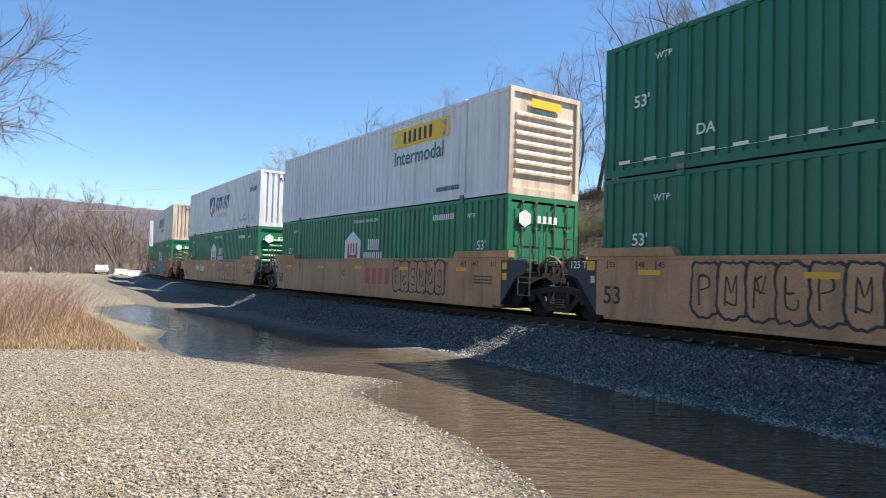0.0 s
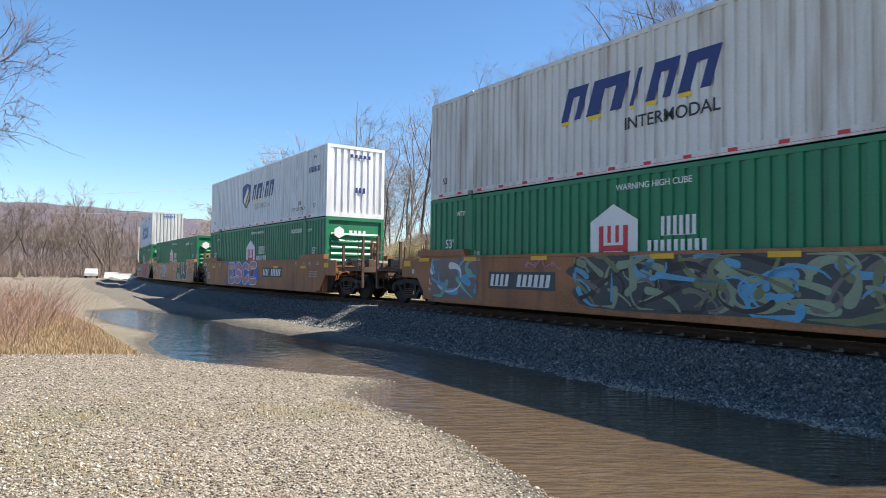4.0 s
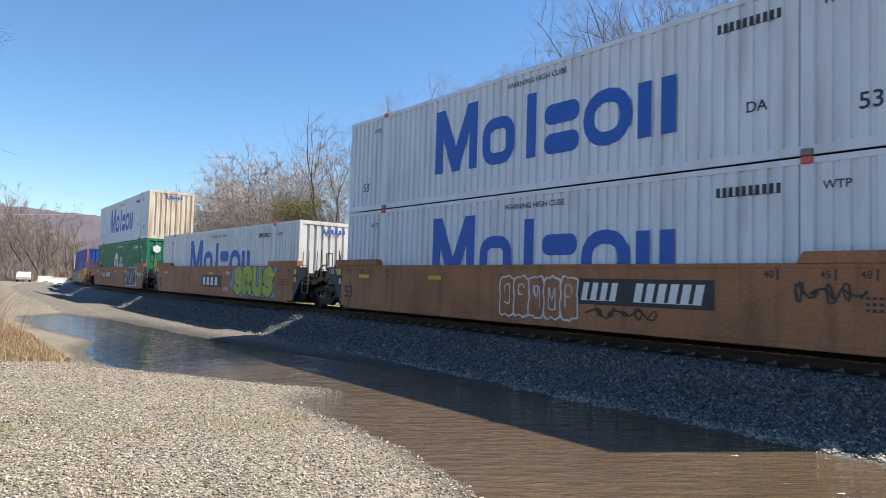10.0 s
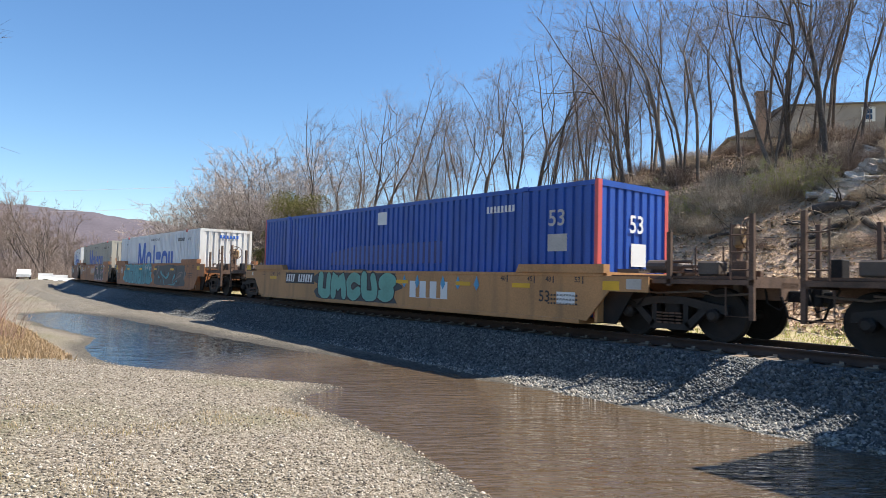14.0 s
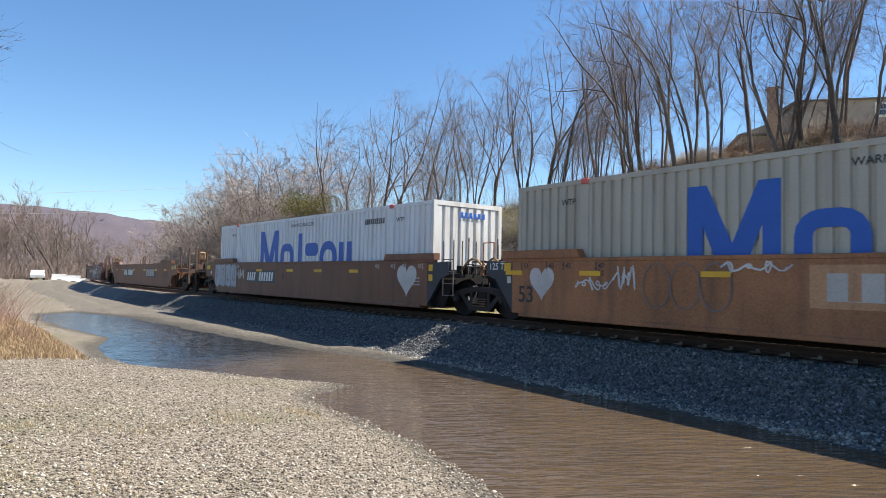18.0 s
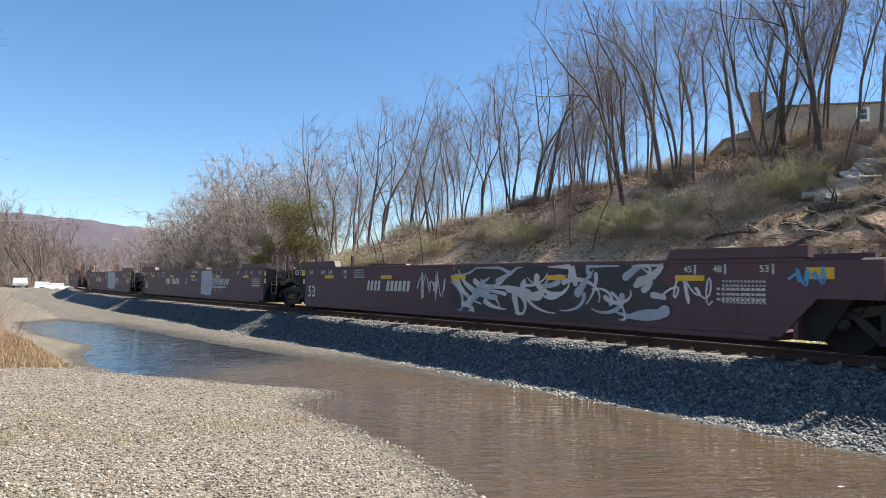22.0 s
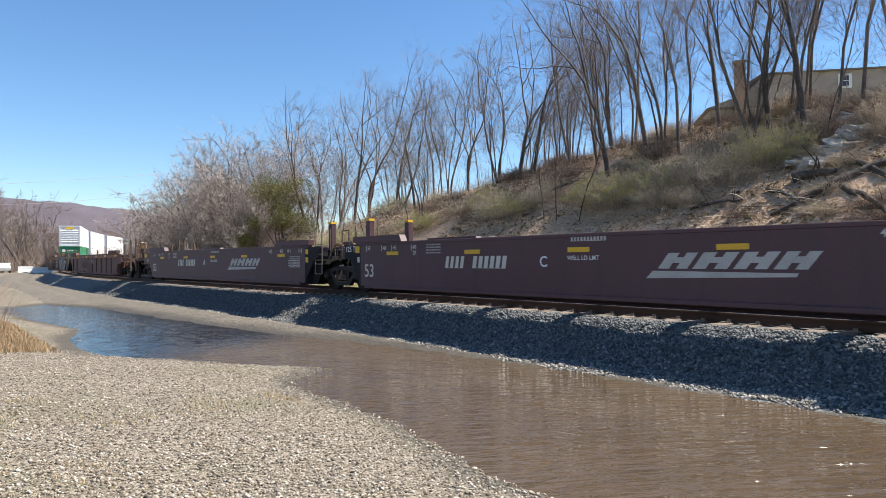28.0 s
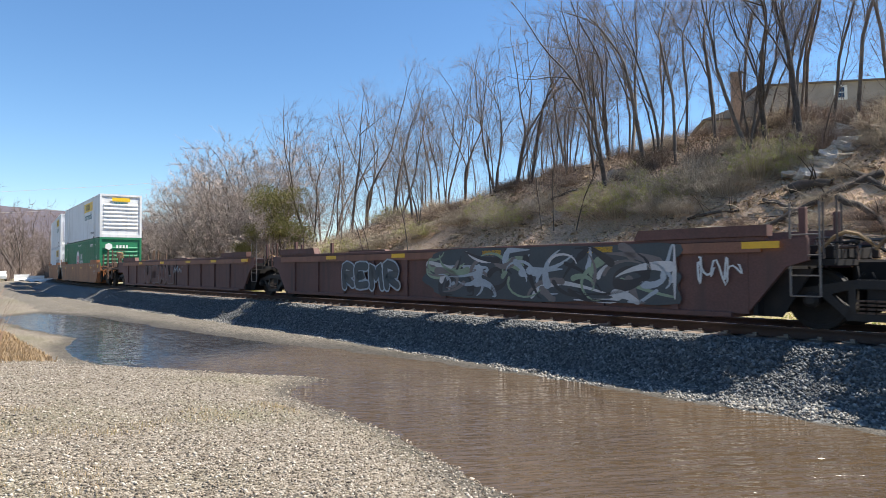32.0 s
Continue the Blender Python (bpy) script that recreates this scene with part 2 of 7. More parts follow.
def part(name, bm, material, parent=None, label="", smooth=False):
    me = mesh_of(name, bm, material) if isinstance(bm, bmesh.types.BMesh) else bm
    if smooth:
        me.polygons.foreach_set("use_smooth", [True] * len(me.polygons))
    ob = new(name, me)
    ob.parent = parent
    if label:
        tagged(ob, label)
    return ob


def quads(name, verts, quad, material, smooth=False):
    """A mesh from numpy arrays of places and of four-cornered faces."""
    me = bpy.data.meshes.new(name)
    n, k = len(quad), quad.shape[1]
    me.vertices.add(len(verts))
    me.vertices.foreach_set("co", np.asarray(verts, np.float32).ravel())
    me.loops.add(n * k)
    me.loops.foreach_set("vertex_index", np.asarray(quad, np.int32).ravel())
    me.polygons.add(n)
    me.polygons.foreach_set("loop_start", np.arange(0, n * k, k, dtype=np.int32))
    me.polygons.foreach_set("loop_total", np.full(n, k, np.int32))
    if smooth:
        me.polygons.foreach_set("use_smooth", np.ones(n, bool))
    me.update(calc_edges=True)
    if material:
        me.materials.append(material)
    return me


def box(bm, x0, x1, y0, y1, z0, z1, bevel=0.0):
    v = [bm.verts.new(p) for p in ((x0, y0, z0), (x1, y0, z0), (x1, y1, z0), (x0, y1, z0), (x0, y0, z1), (x1, y0, z1), (x1, y1, z1), (x0, y1, z1))]
    fs = [bm.faces.new([v[i] for i in f]) for f in ((3, 2, 1, 0), (4, 5, 6, 7), (0, 1, 5, 4), (1, 2, 6, 5), (2, 3, 7, 6), (3, 0, 4, 7))]
    if bevel:
        bmesh.ops.bevel(bm, geom=list({e for f in fs for e in f.edges}), offset=bevel, segments=1, affect="EDGES")
    return bm


def boxes(*specs, bevel=0.0):
    bm = bmesh.new()
    for s in specs:
        box(bm, *s, bevel=bevel)
    return bm


def prism(bm, poly, axis, a, b):
    """A polygon of (u, w) pairs drawn out along an axis from a to b: 'y' takes x, z; 'x' takes y, z; 'z' takes x, y."""
    def at(p, c):
        return {"y": (p[0], c, p[1]), "x": (c, p[0], p[1]), "z": (p[0], p[1], c)}[axis]
    va, vb = [bm.verts.new(at(p, a)) for p in poly], [bm.verts.new(at(p, b)) for p in poly]
    n = len(poly)
    fs = [bm.faces.new(va), bm.faces.new(vb[::-1])]
    for i in range(n):
        fs.append(bm.faces.new((va[i], vb[i], vb[(i + 1) % n], va[(i + 1) % n])))
    bmesh.ops.recalc_face_normals(bm, faces=fs)
    return bm


def tube(bm, points, radius, sides=6):
    """A round bar along a line of points."""
    rings = []
    for i, p in enumerate(points):
        p = Vector(p)
        d = (Vector(points[min(i + 1, len(points) - 1)]) - Vector(points[max(i - 1, 0)])).normalized()
        a = d.orthogonal().normalized()
        c = d.cross(a)
        rings.append([bm.verts.new(p + radius * (a * math.cos(k * 2 * math.pi / sides) + c * math.sin(k * 2 * math.pi / sides))) for k in range(sides)])
    for r, q in zip(rings, rings[1:]):
        for k in range(sides):
            bm.faces.new((r[k], r[(k + 1) % sides], q[(k + 1) % sides], q[k]))
    bm.faces.new(rings[0][::-1])
    bm.faces.new(rings[-1])
    return bm


def disc(bm, centre, axis, profile, sides=28):
    """A turned body: profile of (radius, along) pairs round an axis ('x' or 'y')."""
    rings = []
    for r, a in profile:
        ring = []
        for k in range(sides):
            c, s = r * math.cos(k * 2 * math.pi / sides), r * math.sin(k * 2 * math.pi / sides)
            off = (c, a, s) if axis == "y" else (a, c, s)
            ring.append(bm.verts.new(Vector(centre) + Vector(off)))
        rings.append(ring)
    fs = []
    for p, q in zip(rings, rings[1:]):
        for k in range(sides):
            fs.append(bm.faces.new((p[k], p[(k + 1) % sides], q[(k + 1) % sides], q[k])))
    fs += [bm.faces.new(rings[0]), bm.faces.new(rings[-1])]
    bmesh.ops.recalc_face_normals(bm, faces=fs)
    return bm


def empty(name, label="", category="", group="", kind=""):
    ob = new(name)
    ob.empty_display_size = 0.3
    return tagged(ob, label, category, group, kind)


# ---- the line of the track: bends of a long curve, s runs away from the eye, towards the train's rear ----
S_NODES = (-40, 0, 25, 50, 70, 90, 110, 140, 180)
BENDS = (0.00809, 0.00369, -0.00214, -0.0033, -0.00337, -0.00389, -0.00434, -0.00355, -0.00054)
SG = np.arange(-70, 420, 0.5)
_k = np.interp(SG, S_NODES, BENDS)
_th = np.concatenate([[0], np.cumsum((_k[1:] + _k[:-1]) / 4)])
_i0 = int(np.argmin(abs(SG)))
_th = _th - _th[_i0] + 0.57585
_dx, _dy = -np.sin(_th), np.cos(_th)
TX = np.concatenate([[0], np.cumsum((_dx[1:] + _dx[:-1]) / 4)])
TY = np.concatenate([[0], np.cumsum((_dy[1:] + _dy[:-1]) / 4)])
TX, TY = TX - TX[_i0] + 6.44082, TY - TY[_i0] + 12.54048


def on_track(s, side=0.0):
    """Plan place and direction (away from the eye) at s; side > 0 lies towards the eye."""
    s = np.asarray(s, float)
    th = np.interp(s, SG, _th)
    return np.interp(s, SG, TX) - side * np.cos(th), np.interp(s, SG, TY) - side * np.sin(th), th


def to_track(x, y):
    """s and side of plan places."""
    x, y = np.asarray(x, float).ravel(), np.asarray(y, float).ravel()
    s, l = np.zeros(len(x)), np.zeros(len(x))
    cx, cy, cs, ct = TX[::2], TY[::2], SG[::2], _th[::2]
    for i in range(0, len(x), 20000):
        px, py = x[i:i + 20000, None], y[i:i + 20000, None]
        j = ((px - cx) ** 2 + (py - cy) ** 2).argmin(1)
        ex, ey = px[:, 0] - cx[j], py[:, 0] - cy[j]
        s[i:i + 20000] = cs[j] - ex * np.sin(ct[j]) + ey * np.cos(ct[j])
        l[i:i + 20000] = -ex * np.cos(ct[j]) - ey * np.sin(ct[j])
    return s, l


WATER = -0.95
# the flooded ditch, as an outline in plan
POND = [(16.0, -13.0), (9.0, -5.5), (4.6, 0.6), (2.4, 3.6), (1.05, 6.0), (0.54, 7.4), (-0.27, 9.15), (-1.0, 10.2), (-1.23, 10.6), (-1.15, 11.2), (-0.75, 12.0), (-1.25, 12.5), (-1.9, 12.75), (-2.7, 13.0), (-3.9, 13.65), (-4.8, 14.05), (-5.75, 14.75), (-6.8, 16.1),
        (-7.65, 18.0), (-8.4, 20.4), (-10.1, 22.3), (-11.7, 24.4), (-13.3, 26.6), (-15.3, 30.1), (-15.0, 32.2), (-11.6, 29.5), (-7.6, 24.3), (-5.0, 20.9), (-2.6, 18.2), (0.2, 15.2), (3.3, 11.3), (6.2, 6.6), (8.8, 2.3), (13.5, -5.8), (18.6, -13.0)]


def pond_side(x, y):
    """Distance to the pond's edge, positive outside."""
    x, y = np.asarray(x, float), np.asarray(y, float)
    best, inside = np.full(x.shape, 1e9), np.zeros(x.shape, bool)
    for (ax, ay), (bx, by) in zip(POND, POND[1:] + POND[:1]):
        ux, uy = bx - ax, by - ay
        t = np.clip(((x - ax) * ux + (y - ay) * uy) / (ux * ux + uy * uy), 0, 1)
        best = np.minimum(best, np.hypot(x - ax - t * ux, y - ay - t * uy))
        hit = (ay > y) != (by > y)
        inside ^= hit & (x < ax + (y - ay) * ux / (uy if uy else 1e-9))
    return np.where(inside, -best, best)


def wobble(x, y, f, seed=0.0):
    """Cheap smooth noise, about -1 to 1."""
    a = np.sin(x * f * 1.31 + y * f * 0.73 + seed) + np.sin(x * f * -0.61 + y * f * 1.53 + 1.7 * seed + 2.1)
    b = np.sin(x * f * 2.9 - y * f * 2.3 + 0.6 + seed) + np.sin(x * f * 2.1 + y * f * 3.1 + 4.0 - seed)
    return a * 0.33 + b * 0.17


def ramp01(v, a, b):
    t = np.clip((v - a) / (b - a), 0, 1)
    return t * t * (3 - 2 * t)


CREST_S = (-60, 0, 9, 16, 23, 40, 59, 75, 95, 400)
CREST_Z = (9.8, 9.6, 9.3, 9.2, 8.2, 6.9, 4.0, 1.2, 0.0, 0.0)


def ground_z(x, y):
    x, y = np.asarray(x, float), np.asarray(y, float)
    s, l = to_track(x, y)
    s, l = s.reshape(x.shape), l.reshape(x.shape)
    d = pond_side(x, y) + 0.07 * wobble(x, y, 2.6) + 0.05 * wobble(x, y, 9.0, 1.0)
    bank = np.where(d > 0, WATER + 0.40 * (1 - np.exp(-np.maximum(d, 0) / 3.0)) + 0.012 * np.minimum(d, 1), WATER - 0.30 * (1 - np.exp(np.minimum(d, 0) / 1.2)))
    bank = np.where((l < 5) & (d > 0), WATER + 0.55 * (bank - WATER), bank)
    bank = bank + 0.02 * wobble(x, y, 1.1, 3.0) + 0.008 * wobble(x, y, 5.0, 5.0)
    back = -l
    crest = np.interp(s, CREST_S, CREST_Z) * (1 + 0.05 * wobble(s, l, 0.15))
    t = np.clip((back - 6.5) / 19.5, 0, 1)
    rise = crest * (0.30 * t + 0.70 * t * t * (3 - 2 * t)) + 0.04 * np.clip(back - 26, 0, 200) * (crest > 1)
    rough = (0.25 * wobble(x, y, 0.6, 2.0) + 0.10 * wobble(x, y, 2.4, 6.0)) * ramp01(t, 0.02, 0.3) * (1 - ramp01(np.hypot(x, y), 90, 140))
    far = -0.62 + rise + rough
    z = np.where(l > 0, bank, far)
    under = (1 - ramp01(np.abs(l), 2.6, 3.6)) * 0.6
    z = np.where(np.abs(l) < 3.6, np.minimum(z, -0.55 - under), z)
    return z


def ballast_z(s, l):
    """Level under the track, a steep shoulder, then a low flat toe that runs out at the water."""
    a = np.abs(l)
    z = np.interp(a, (0, 1.45, 1.7, 2.0, 2.72, 2.95, 3.25, 3.6, 4.6), (-0.19, -0.19, -0.24, -0.42, -0.85, -0.905, -0.96, -1.12, -1.5))
    return z + 0.03 * wobble(s, l, 2.5, 1.0) * ramp01(a, 1.5, 1.9) + 0.014 * wobble(s, l, 9.0, 2.0)


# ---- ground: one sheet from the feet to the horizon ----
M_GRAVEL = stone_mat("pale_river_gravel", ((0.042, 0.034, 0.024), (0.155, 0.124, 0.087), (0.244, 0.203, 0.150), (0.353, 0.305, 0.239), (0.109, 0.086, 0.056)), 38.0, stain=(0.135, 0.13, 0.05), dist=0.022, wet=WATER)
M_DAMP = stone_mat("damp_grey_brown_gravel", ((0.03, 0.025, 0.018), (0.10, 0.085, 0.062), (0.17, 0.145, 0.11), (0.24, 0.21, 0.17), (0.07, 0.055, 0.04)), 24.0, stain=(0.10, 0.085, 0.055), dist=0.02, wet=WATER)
M_BALLAST = stone_mat("blue_grey_ballast", ((0.022, 0.023, 0.024), (0.054, 0.057, 0.058), (0.108, 0.111, 0.109), (0.238, 0.238, 0.227), (0.043, 0.045, 0.045)), 26.0, dist=0.018)
M_SLOPE = mat("leaf_littered_slope_soil", (0.50, 0.35, 0.235), 0.95, var=0.35, scale=0.5, fine=11, bump=1.0, dirt=(0.20, 0.145, 0.10), dirt_amount=0.75, dist=0.05)
M_MEADOW = mat("dry_spring_grass", (0.34, 0.28, 0.15), 0.95, var=0.35, scale=0.12, fine=9, bump=0.6, dirt=(0.15, 0.17, 0.055), dirt_amount=0.8, dist=0.03)


def ground():
    ang = np.concatenate([np.arange(-62, 62.01, 0.3), np.arange(66, 297, 4.0)]) * math.pi / 180
    rad = np.concatenate([[0.004, 0.4], np.geomspace(0.9, 160, 300), np.geomspace(170, 4500, 40)])
    A, R_ = np.meshgrid(ang, rad)
    x, y = R_ * np.sin(A), R_ * np.cos(A)
    z = ground_z(x, y)
    z = z * (1 - ramp01(R_, 160, 400)) + ramp01(R_, 160, 400) * (-1.0)
    nr, na = x.shape
    verts = np.stack([x.ravel(), y.ravel(), z.ravel()], 1)
    i = np.arange((nr - 1) * na).reshape(nr - 1, na)
    j = np.roll(i, -1, axis=1)
    quad = np.stack([i.ravel(), j.ravel(), (j + na).ravel(), (i + na).ravel()], 1)
    me = quads("ground", verts, quad, None, True)
    for m in (M_GRAVEL, M_SLOPE, M_MEADOW, M_DAMP):
        me.materials.append(m)
    c = verts[quad].mean(1)
    s, l = to_track(c[:, 0], c[:, 1])
    r = np.hypot(c[:, 0], c[:, 1])
    kind = np.zeros(len(quad), np.int32)
    kind[(l < -3.2)] = 2
    kind[(l < -8.5)] = 1
    kind[(l > 0) & (l < 6.5) & (r < 150)] = 3
    kind[(l < -27)] = 2
    kind[(l > 0) & (r > 128)] = 2
    kind[(r > 150)] = 2
    me.polygons.foreach_set("material_index", kind)
    ob = new("ground", me)
    tagged(ob, "pale gravel ground with dry grassy slopes beyond the track", "ground", kind="structure")


ground()

pond = bmesh.new()
pond.faces.new([pond.verts.new(p) for p in ((-22, -16, WATER), (24, -16, WATER), (24, 38, WATER), (-22, 38, WATER))])
M_WATER = mat("muddy_brown_water", (0.088, 0.060, 0.035), 0.03, var=0.12, scale=0.25, fine=1.0, bump=0.0, spec=0.5)
b_ = M_WATER.node_tree.nodes["Principled BSDF"]
b_.inputs["IOR"].default_value = 1.5


def ripples():
    """Fine wind ripples, and a darker base colour over the wide pond, painted to stand for its sky reflection."""
    N, L = M_WATER.node_tree.nodes, M_WATER.node_tree.links
    tc = N.new("ShaderNodeTexCoord")
    mp = N.new("ShaderNodeMapping")
    mp.inputs["Rotation"].default_value = (0, 0, radians(-28))
    mp.inputs["Scale"].default_value = (1.3, 5.2, 1)
    L.new(tc.outputs["Object"], mp.inputs["Vector"])
    n1 = N.new("ShaderNodeTexNoise")
    n1.inputs["Scale"].default_value, n1.inputs["Detail"].default_value, n1.inputs["Distortion"].default_value = 1.7, 2, 0.5
    L.new(mp.outputs[0], n1.inputs["Vector"])
    bp = N.new("ShaderNodeBump")
    bp.inputs["Strength"].default_value, bp.inputs["Distance"].default_value = 1.0, 0.07
    L.new(n1.outputs["Fac"], bp.inputs["Height"])
    L.new(bp.outputs[0], b_.inputs["Normal"])
    # distance across the pond from the mouth of the ditch, with an uneven edge
    dot = N.new("ShaderNodeVectorMath")
    dot.operation = "DOT_PRODUCT"
    dot.inputs[1].default_value = (-0.86, 0.50, 0)
    L.new(tc.outputs["Object"], dot.inputs[0])
    n2 = N.new("ShaderNodeTexNoise")
    n2.inputs["Scale"].default_value, n2.inputs["Detail"].default_value = 0.5, 5
    L.new(tc.outputs["Object"], n2.inputs["Vector"])
    ad = N.new("ShaderNodeMath")
    ad.operation, ad.inputs[1].default_value = "MULTIPLY_ADD", 2.5
    L.new(n2.outputs["Fac"], ad.inputs[0])
    L.new(dot.outputs["Value"], ad.inputs[2])
    mr = N.new("ShaderNodeMapRange")
    mr.inputs["From Min"].default_value, mr.inputs["From Max"].default_value = 10.9, 13.0
    L.new(ad.outputs[0], mr.inputs["Value"])
    # dark base colour painted in where the water mirrors open sky
    mx = N.new("ShaderNodeMix")
    mx.data_type = "RGBA"
    mx.inputs["B"].default_value = (0.012, 0.015, 0.018, 1)
    L.new(b_.inputs["Base Color"].links[0].from_socket, mx.inputs["A"])
    L.new(mr.outputs[0], mx.inputs["Factor"])
    L.new(mx.outputs["Result"], b_.inputs["Base Color"])
    calm = N.new("ShaderNodeMapRange")
    calm.inputs["To Min"].default_value, calm.inputs["To Max"].default_value = 1.0, 0.2
    L.new(mr.outputs[0], calm.inputs["Value"])
    L.new(calm.outputs[0], bp.inputs["Strength"])
    gloss = N.new("ShaderNodeMapRange")
    gloss.inputs["To Min"].default_value, gloss.inputs["To Max"].default_value = 0.045, 0.03
    L.new(mr.outputs[0], gloss.inputs["Value"])
    L.new(gloss.outputs[0], b_.inputs["Roughness"])


ripples()
tagged(part("water", pond, M_WATER), "still muddy brown water flooding the ditch", "water", kind="structure")


def ballast_bed():
    ss = np.concatenate([np.arange(-45, 45, 0.2), np.arange(45, 230, 1.0)])
    ll = np.concatenate([np.linspace(-4.2, -1.7, 8), np.linspace(-1.4, 1.4, 6), np.linspace(1.7, 4.6, 16)])
    S_, L_ = np.meshgrid(ss, ll, indexing="ij")
    x, y, _ = on_track(S_, L_)
    z = ballast_z(S_, L_)
    nr, na = x.shape
    i = np.arange(nr * na).reshape(nr, na)
    quad = np.stack([i[:-1, :-1].ravel(), i[1:, :-1].ravel(), i[1:, 1:].ravel(), i[:-1, 1:].ravel()], 1)
    me = quads("ballast", np.stack([x.ravel(), y.ravel(), z.ravel()], 1), quad, M_BALLAST, True)
    tagged(new("ballast", me), "bank of blue-grey crushed stone ballast under the track", "ballast", kind="structure")


ballast_bed()


def stones(name, n, size, place, material, label, seed, flat=0.6):
    """Loose stones joined in one heap: place(rng, n) gives x, y, z."""
    rng = np.random.default_rng(seed)
    x, y, z = place(rng, n)
    n = len(x)
    base = np.array([(1, 0, 0), (0, 1, 0), (-1, 0, 0), (0, -1, 0), (0.3, 0.2, 1), (-0.2, -0.1, -1)], float)
    tri = np.array([(0, 1, 4), (1, 2, 4), (2, 3, 4), (3, 0, 4), (1, 0, 5), (2, 1, 5), (3, 2, 5), (0, 3, 5)])
    r = size * np.clip(rng.lognormal(0, 0.35, n), 0.4, 1.9)
    a = rng.uniform(0, 6.28, n)
    v = base[None] * rng.uniform(0.65, 1.25, (n, 6, 3))
    v[:, :, 2] *= flat
    c, s_ = np.cos(a)[:, None], np.sin(a)[:, None]
    vx, vy = v[:, :, 0] * c - v[:, :, 1] * s_, v[:, :, 0] * s_ + v[:, :, 1] * c
    tilt = rng.uniform(-0.6, 0.6, n)[:, None]
    vz = v[:, :, 2] + vx * tilt
    p = np.stack([x[:, None] + vx * r[:, None], y[:, None] + vy * r[:, None], z[:, None] + (vz + 0.2) * r[:, None]], 2)
    q = tri[None] + (np.arange(n) * 6)[:, None, None]
    me = quads(name, p.reshape(-1, 3), q.reshape(-1, 3), material)
    return tagged(new(name, me), label, name.replace("_", " "), kind="stuff")


M_PEBBLE = island_mat("loose_gravel_stones", ((0.050, 0.042, 0.034), (0.210, 0.168, 0.122), (0.319, 0.265, 0.197), (0.554, 0.496, 0.412), (0.109, 0.084, 0.059), (0.252, 0.210, 0.155)))
M_RUBBLE = island_mat("pale_toe_rubble", ((0.060, 0.051, 0.041), (0.204, 0.183, 0.149), (0.315, 0.289, 0.246), (0.459, 0.425, 0.365), (0.145, 0.115, 0.085)))
M_ROCK = island_mat("loose_ballast_stones", ((0.025, 0.027, 0.027), (0.072, 0.075, 0.076), (0.158, 0.160, 0.156), (0.043, 0.045, 0.044), (0.288, 0.285, 0.270)))


def gravel_place(rng, n):
    r = 2.4 + 14 * rng.power(0.8, n)
    a = np.radians(rng.uniform(-48, 40, n))
    x, y = r * np.sin(a), r * np.cos(a)
    keep = (pond_side(x, y) > -0.15)
    x, y = x[keep], y[keep]
    s, l = to_track(x, y)
    keep = l > 4
    x, y = x[keep], y[keep]
    return x, y, ground_z(x, y)


def ballast_place(rng, n):
    s = -9 + 49 * (1 - rng.power(1.9, n))
    l = rng.uniform(1.35, 3.05, n)
    x, y, _ = on_track(s, l)
    return x, y, ballast_z(s, l)


def toe_place(rng, n):
    s = -9 + 75 * (1 - rng.power(1.8, n))
    l = 3.02 + 0.16 * rng.normal(0, 1, n) + 0.07 * wobble(s, s, 0.9) + 0.12 * rng.random(n) * (wobble(s, s, 2.3, 4.0) > 0.45)
    x, y, _ = on_track(s, l)
    return x, y, ballast_z(s, l)


stones("loose_gravel", 90000, 0.0135, gravel_place, M_PEBBLE, "loose pale grey and tan gravel stones", 3)
stones("loose_ballast", 66000, 0.0235, ballast_place, M_ROCK, "loose angular blue-grey ballast stones", 4, flat=0.85)
stones("toe_rubble", 19000, 0.022, toe_place, M_RUBBLE, "pale rubble and pebbles along the water's edge", 5, flat=0.75)


# ---- the track ----
def sweep(name, profile, side, material, parent, ss):
    """A rail: a closed profile of (side, z) drawn along the track."""
    vs, n = [], len(profile)
    for p, q in profile:
        x, y, _ = on_track(ss, side + p)
        vs.append(np.stack([x, y, np.full(len(ss), q)], 1))
    v = np.stack(vs, 1).reshape(-1, 3)
    i = np.arange((len(ss) - 1) * n).reshape(-1, n)
    j = np.roll(i, -1, axis=1)
    quad = np.stack([i.ravel(), j.ravel(), (j + n).ravel(), (i + n).ravel()], 1)
    ob = new(name, quads(name, v, quad, material))
    ob.parent = parent
    return ob


track = empty("railway_track", "single railway track of rusty rails on timber ties", "railway track", kind="structure")
rail_s = np.concatenate([np.arange(-60, 60, 1.0), np.arange(60, 300, 3.0)])
RAIL = ((-0.07, -0.17), (0.07, -0.17), (0.07, -0.155), (0.012, -0.135), (0.012, -0.045), (0.036, -0.035), (0.036, -0.004), (0.028, 0.0), (-0.028, 0.0), (-0.036, -0.004), (-0.036, -0.035), (-0.012, -0.045), (-0.012, -0.135), (-0.07, -0.155))
for side in (0.7525, -0.7525):
    r_ = sweep("rail", RAIL, side, M_RUSTRAIL, track, rail_s)
    sweep("railhead", ((-0.026, 0.001), (0.026, 0.001), (0.026, 0.004), (-0.026, 0.004)), side, M_TREAD, r_, rail_s)
tie_mesh = mesh_of("tie", boxes((-1.3, 1.3, -0.115, 0.115, -0.18, 0.0), bevel=0.012), M_TIE)
clip_bm = boxes((-0.17, 0.17, -0.09, 0.09, 0.0, 0.02))
for k in (-1, 1):
    box(clip_bm, k * 0.10 - 0.02, k * 0.10 + 0.02, -0.07, 0.0, 0.02, 0.055)
plate_mesh = mesh_of("tie_plate", clip_bm, M_STEEL)


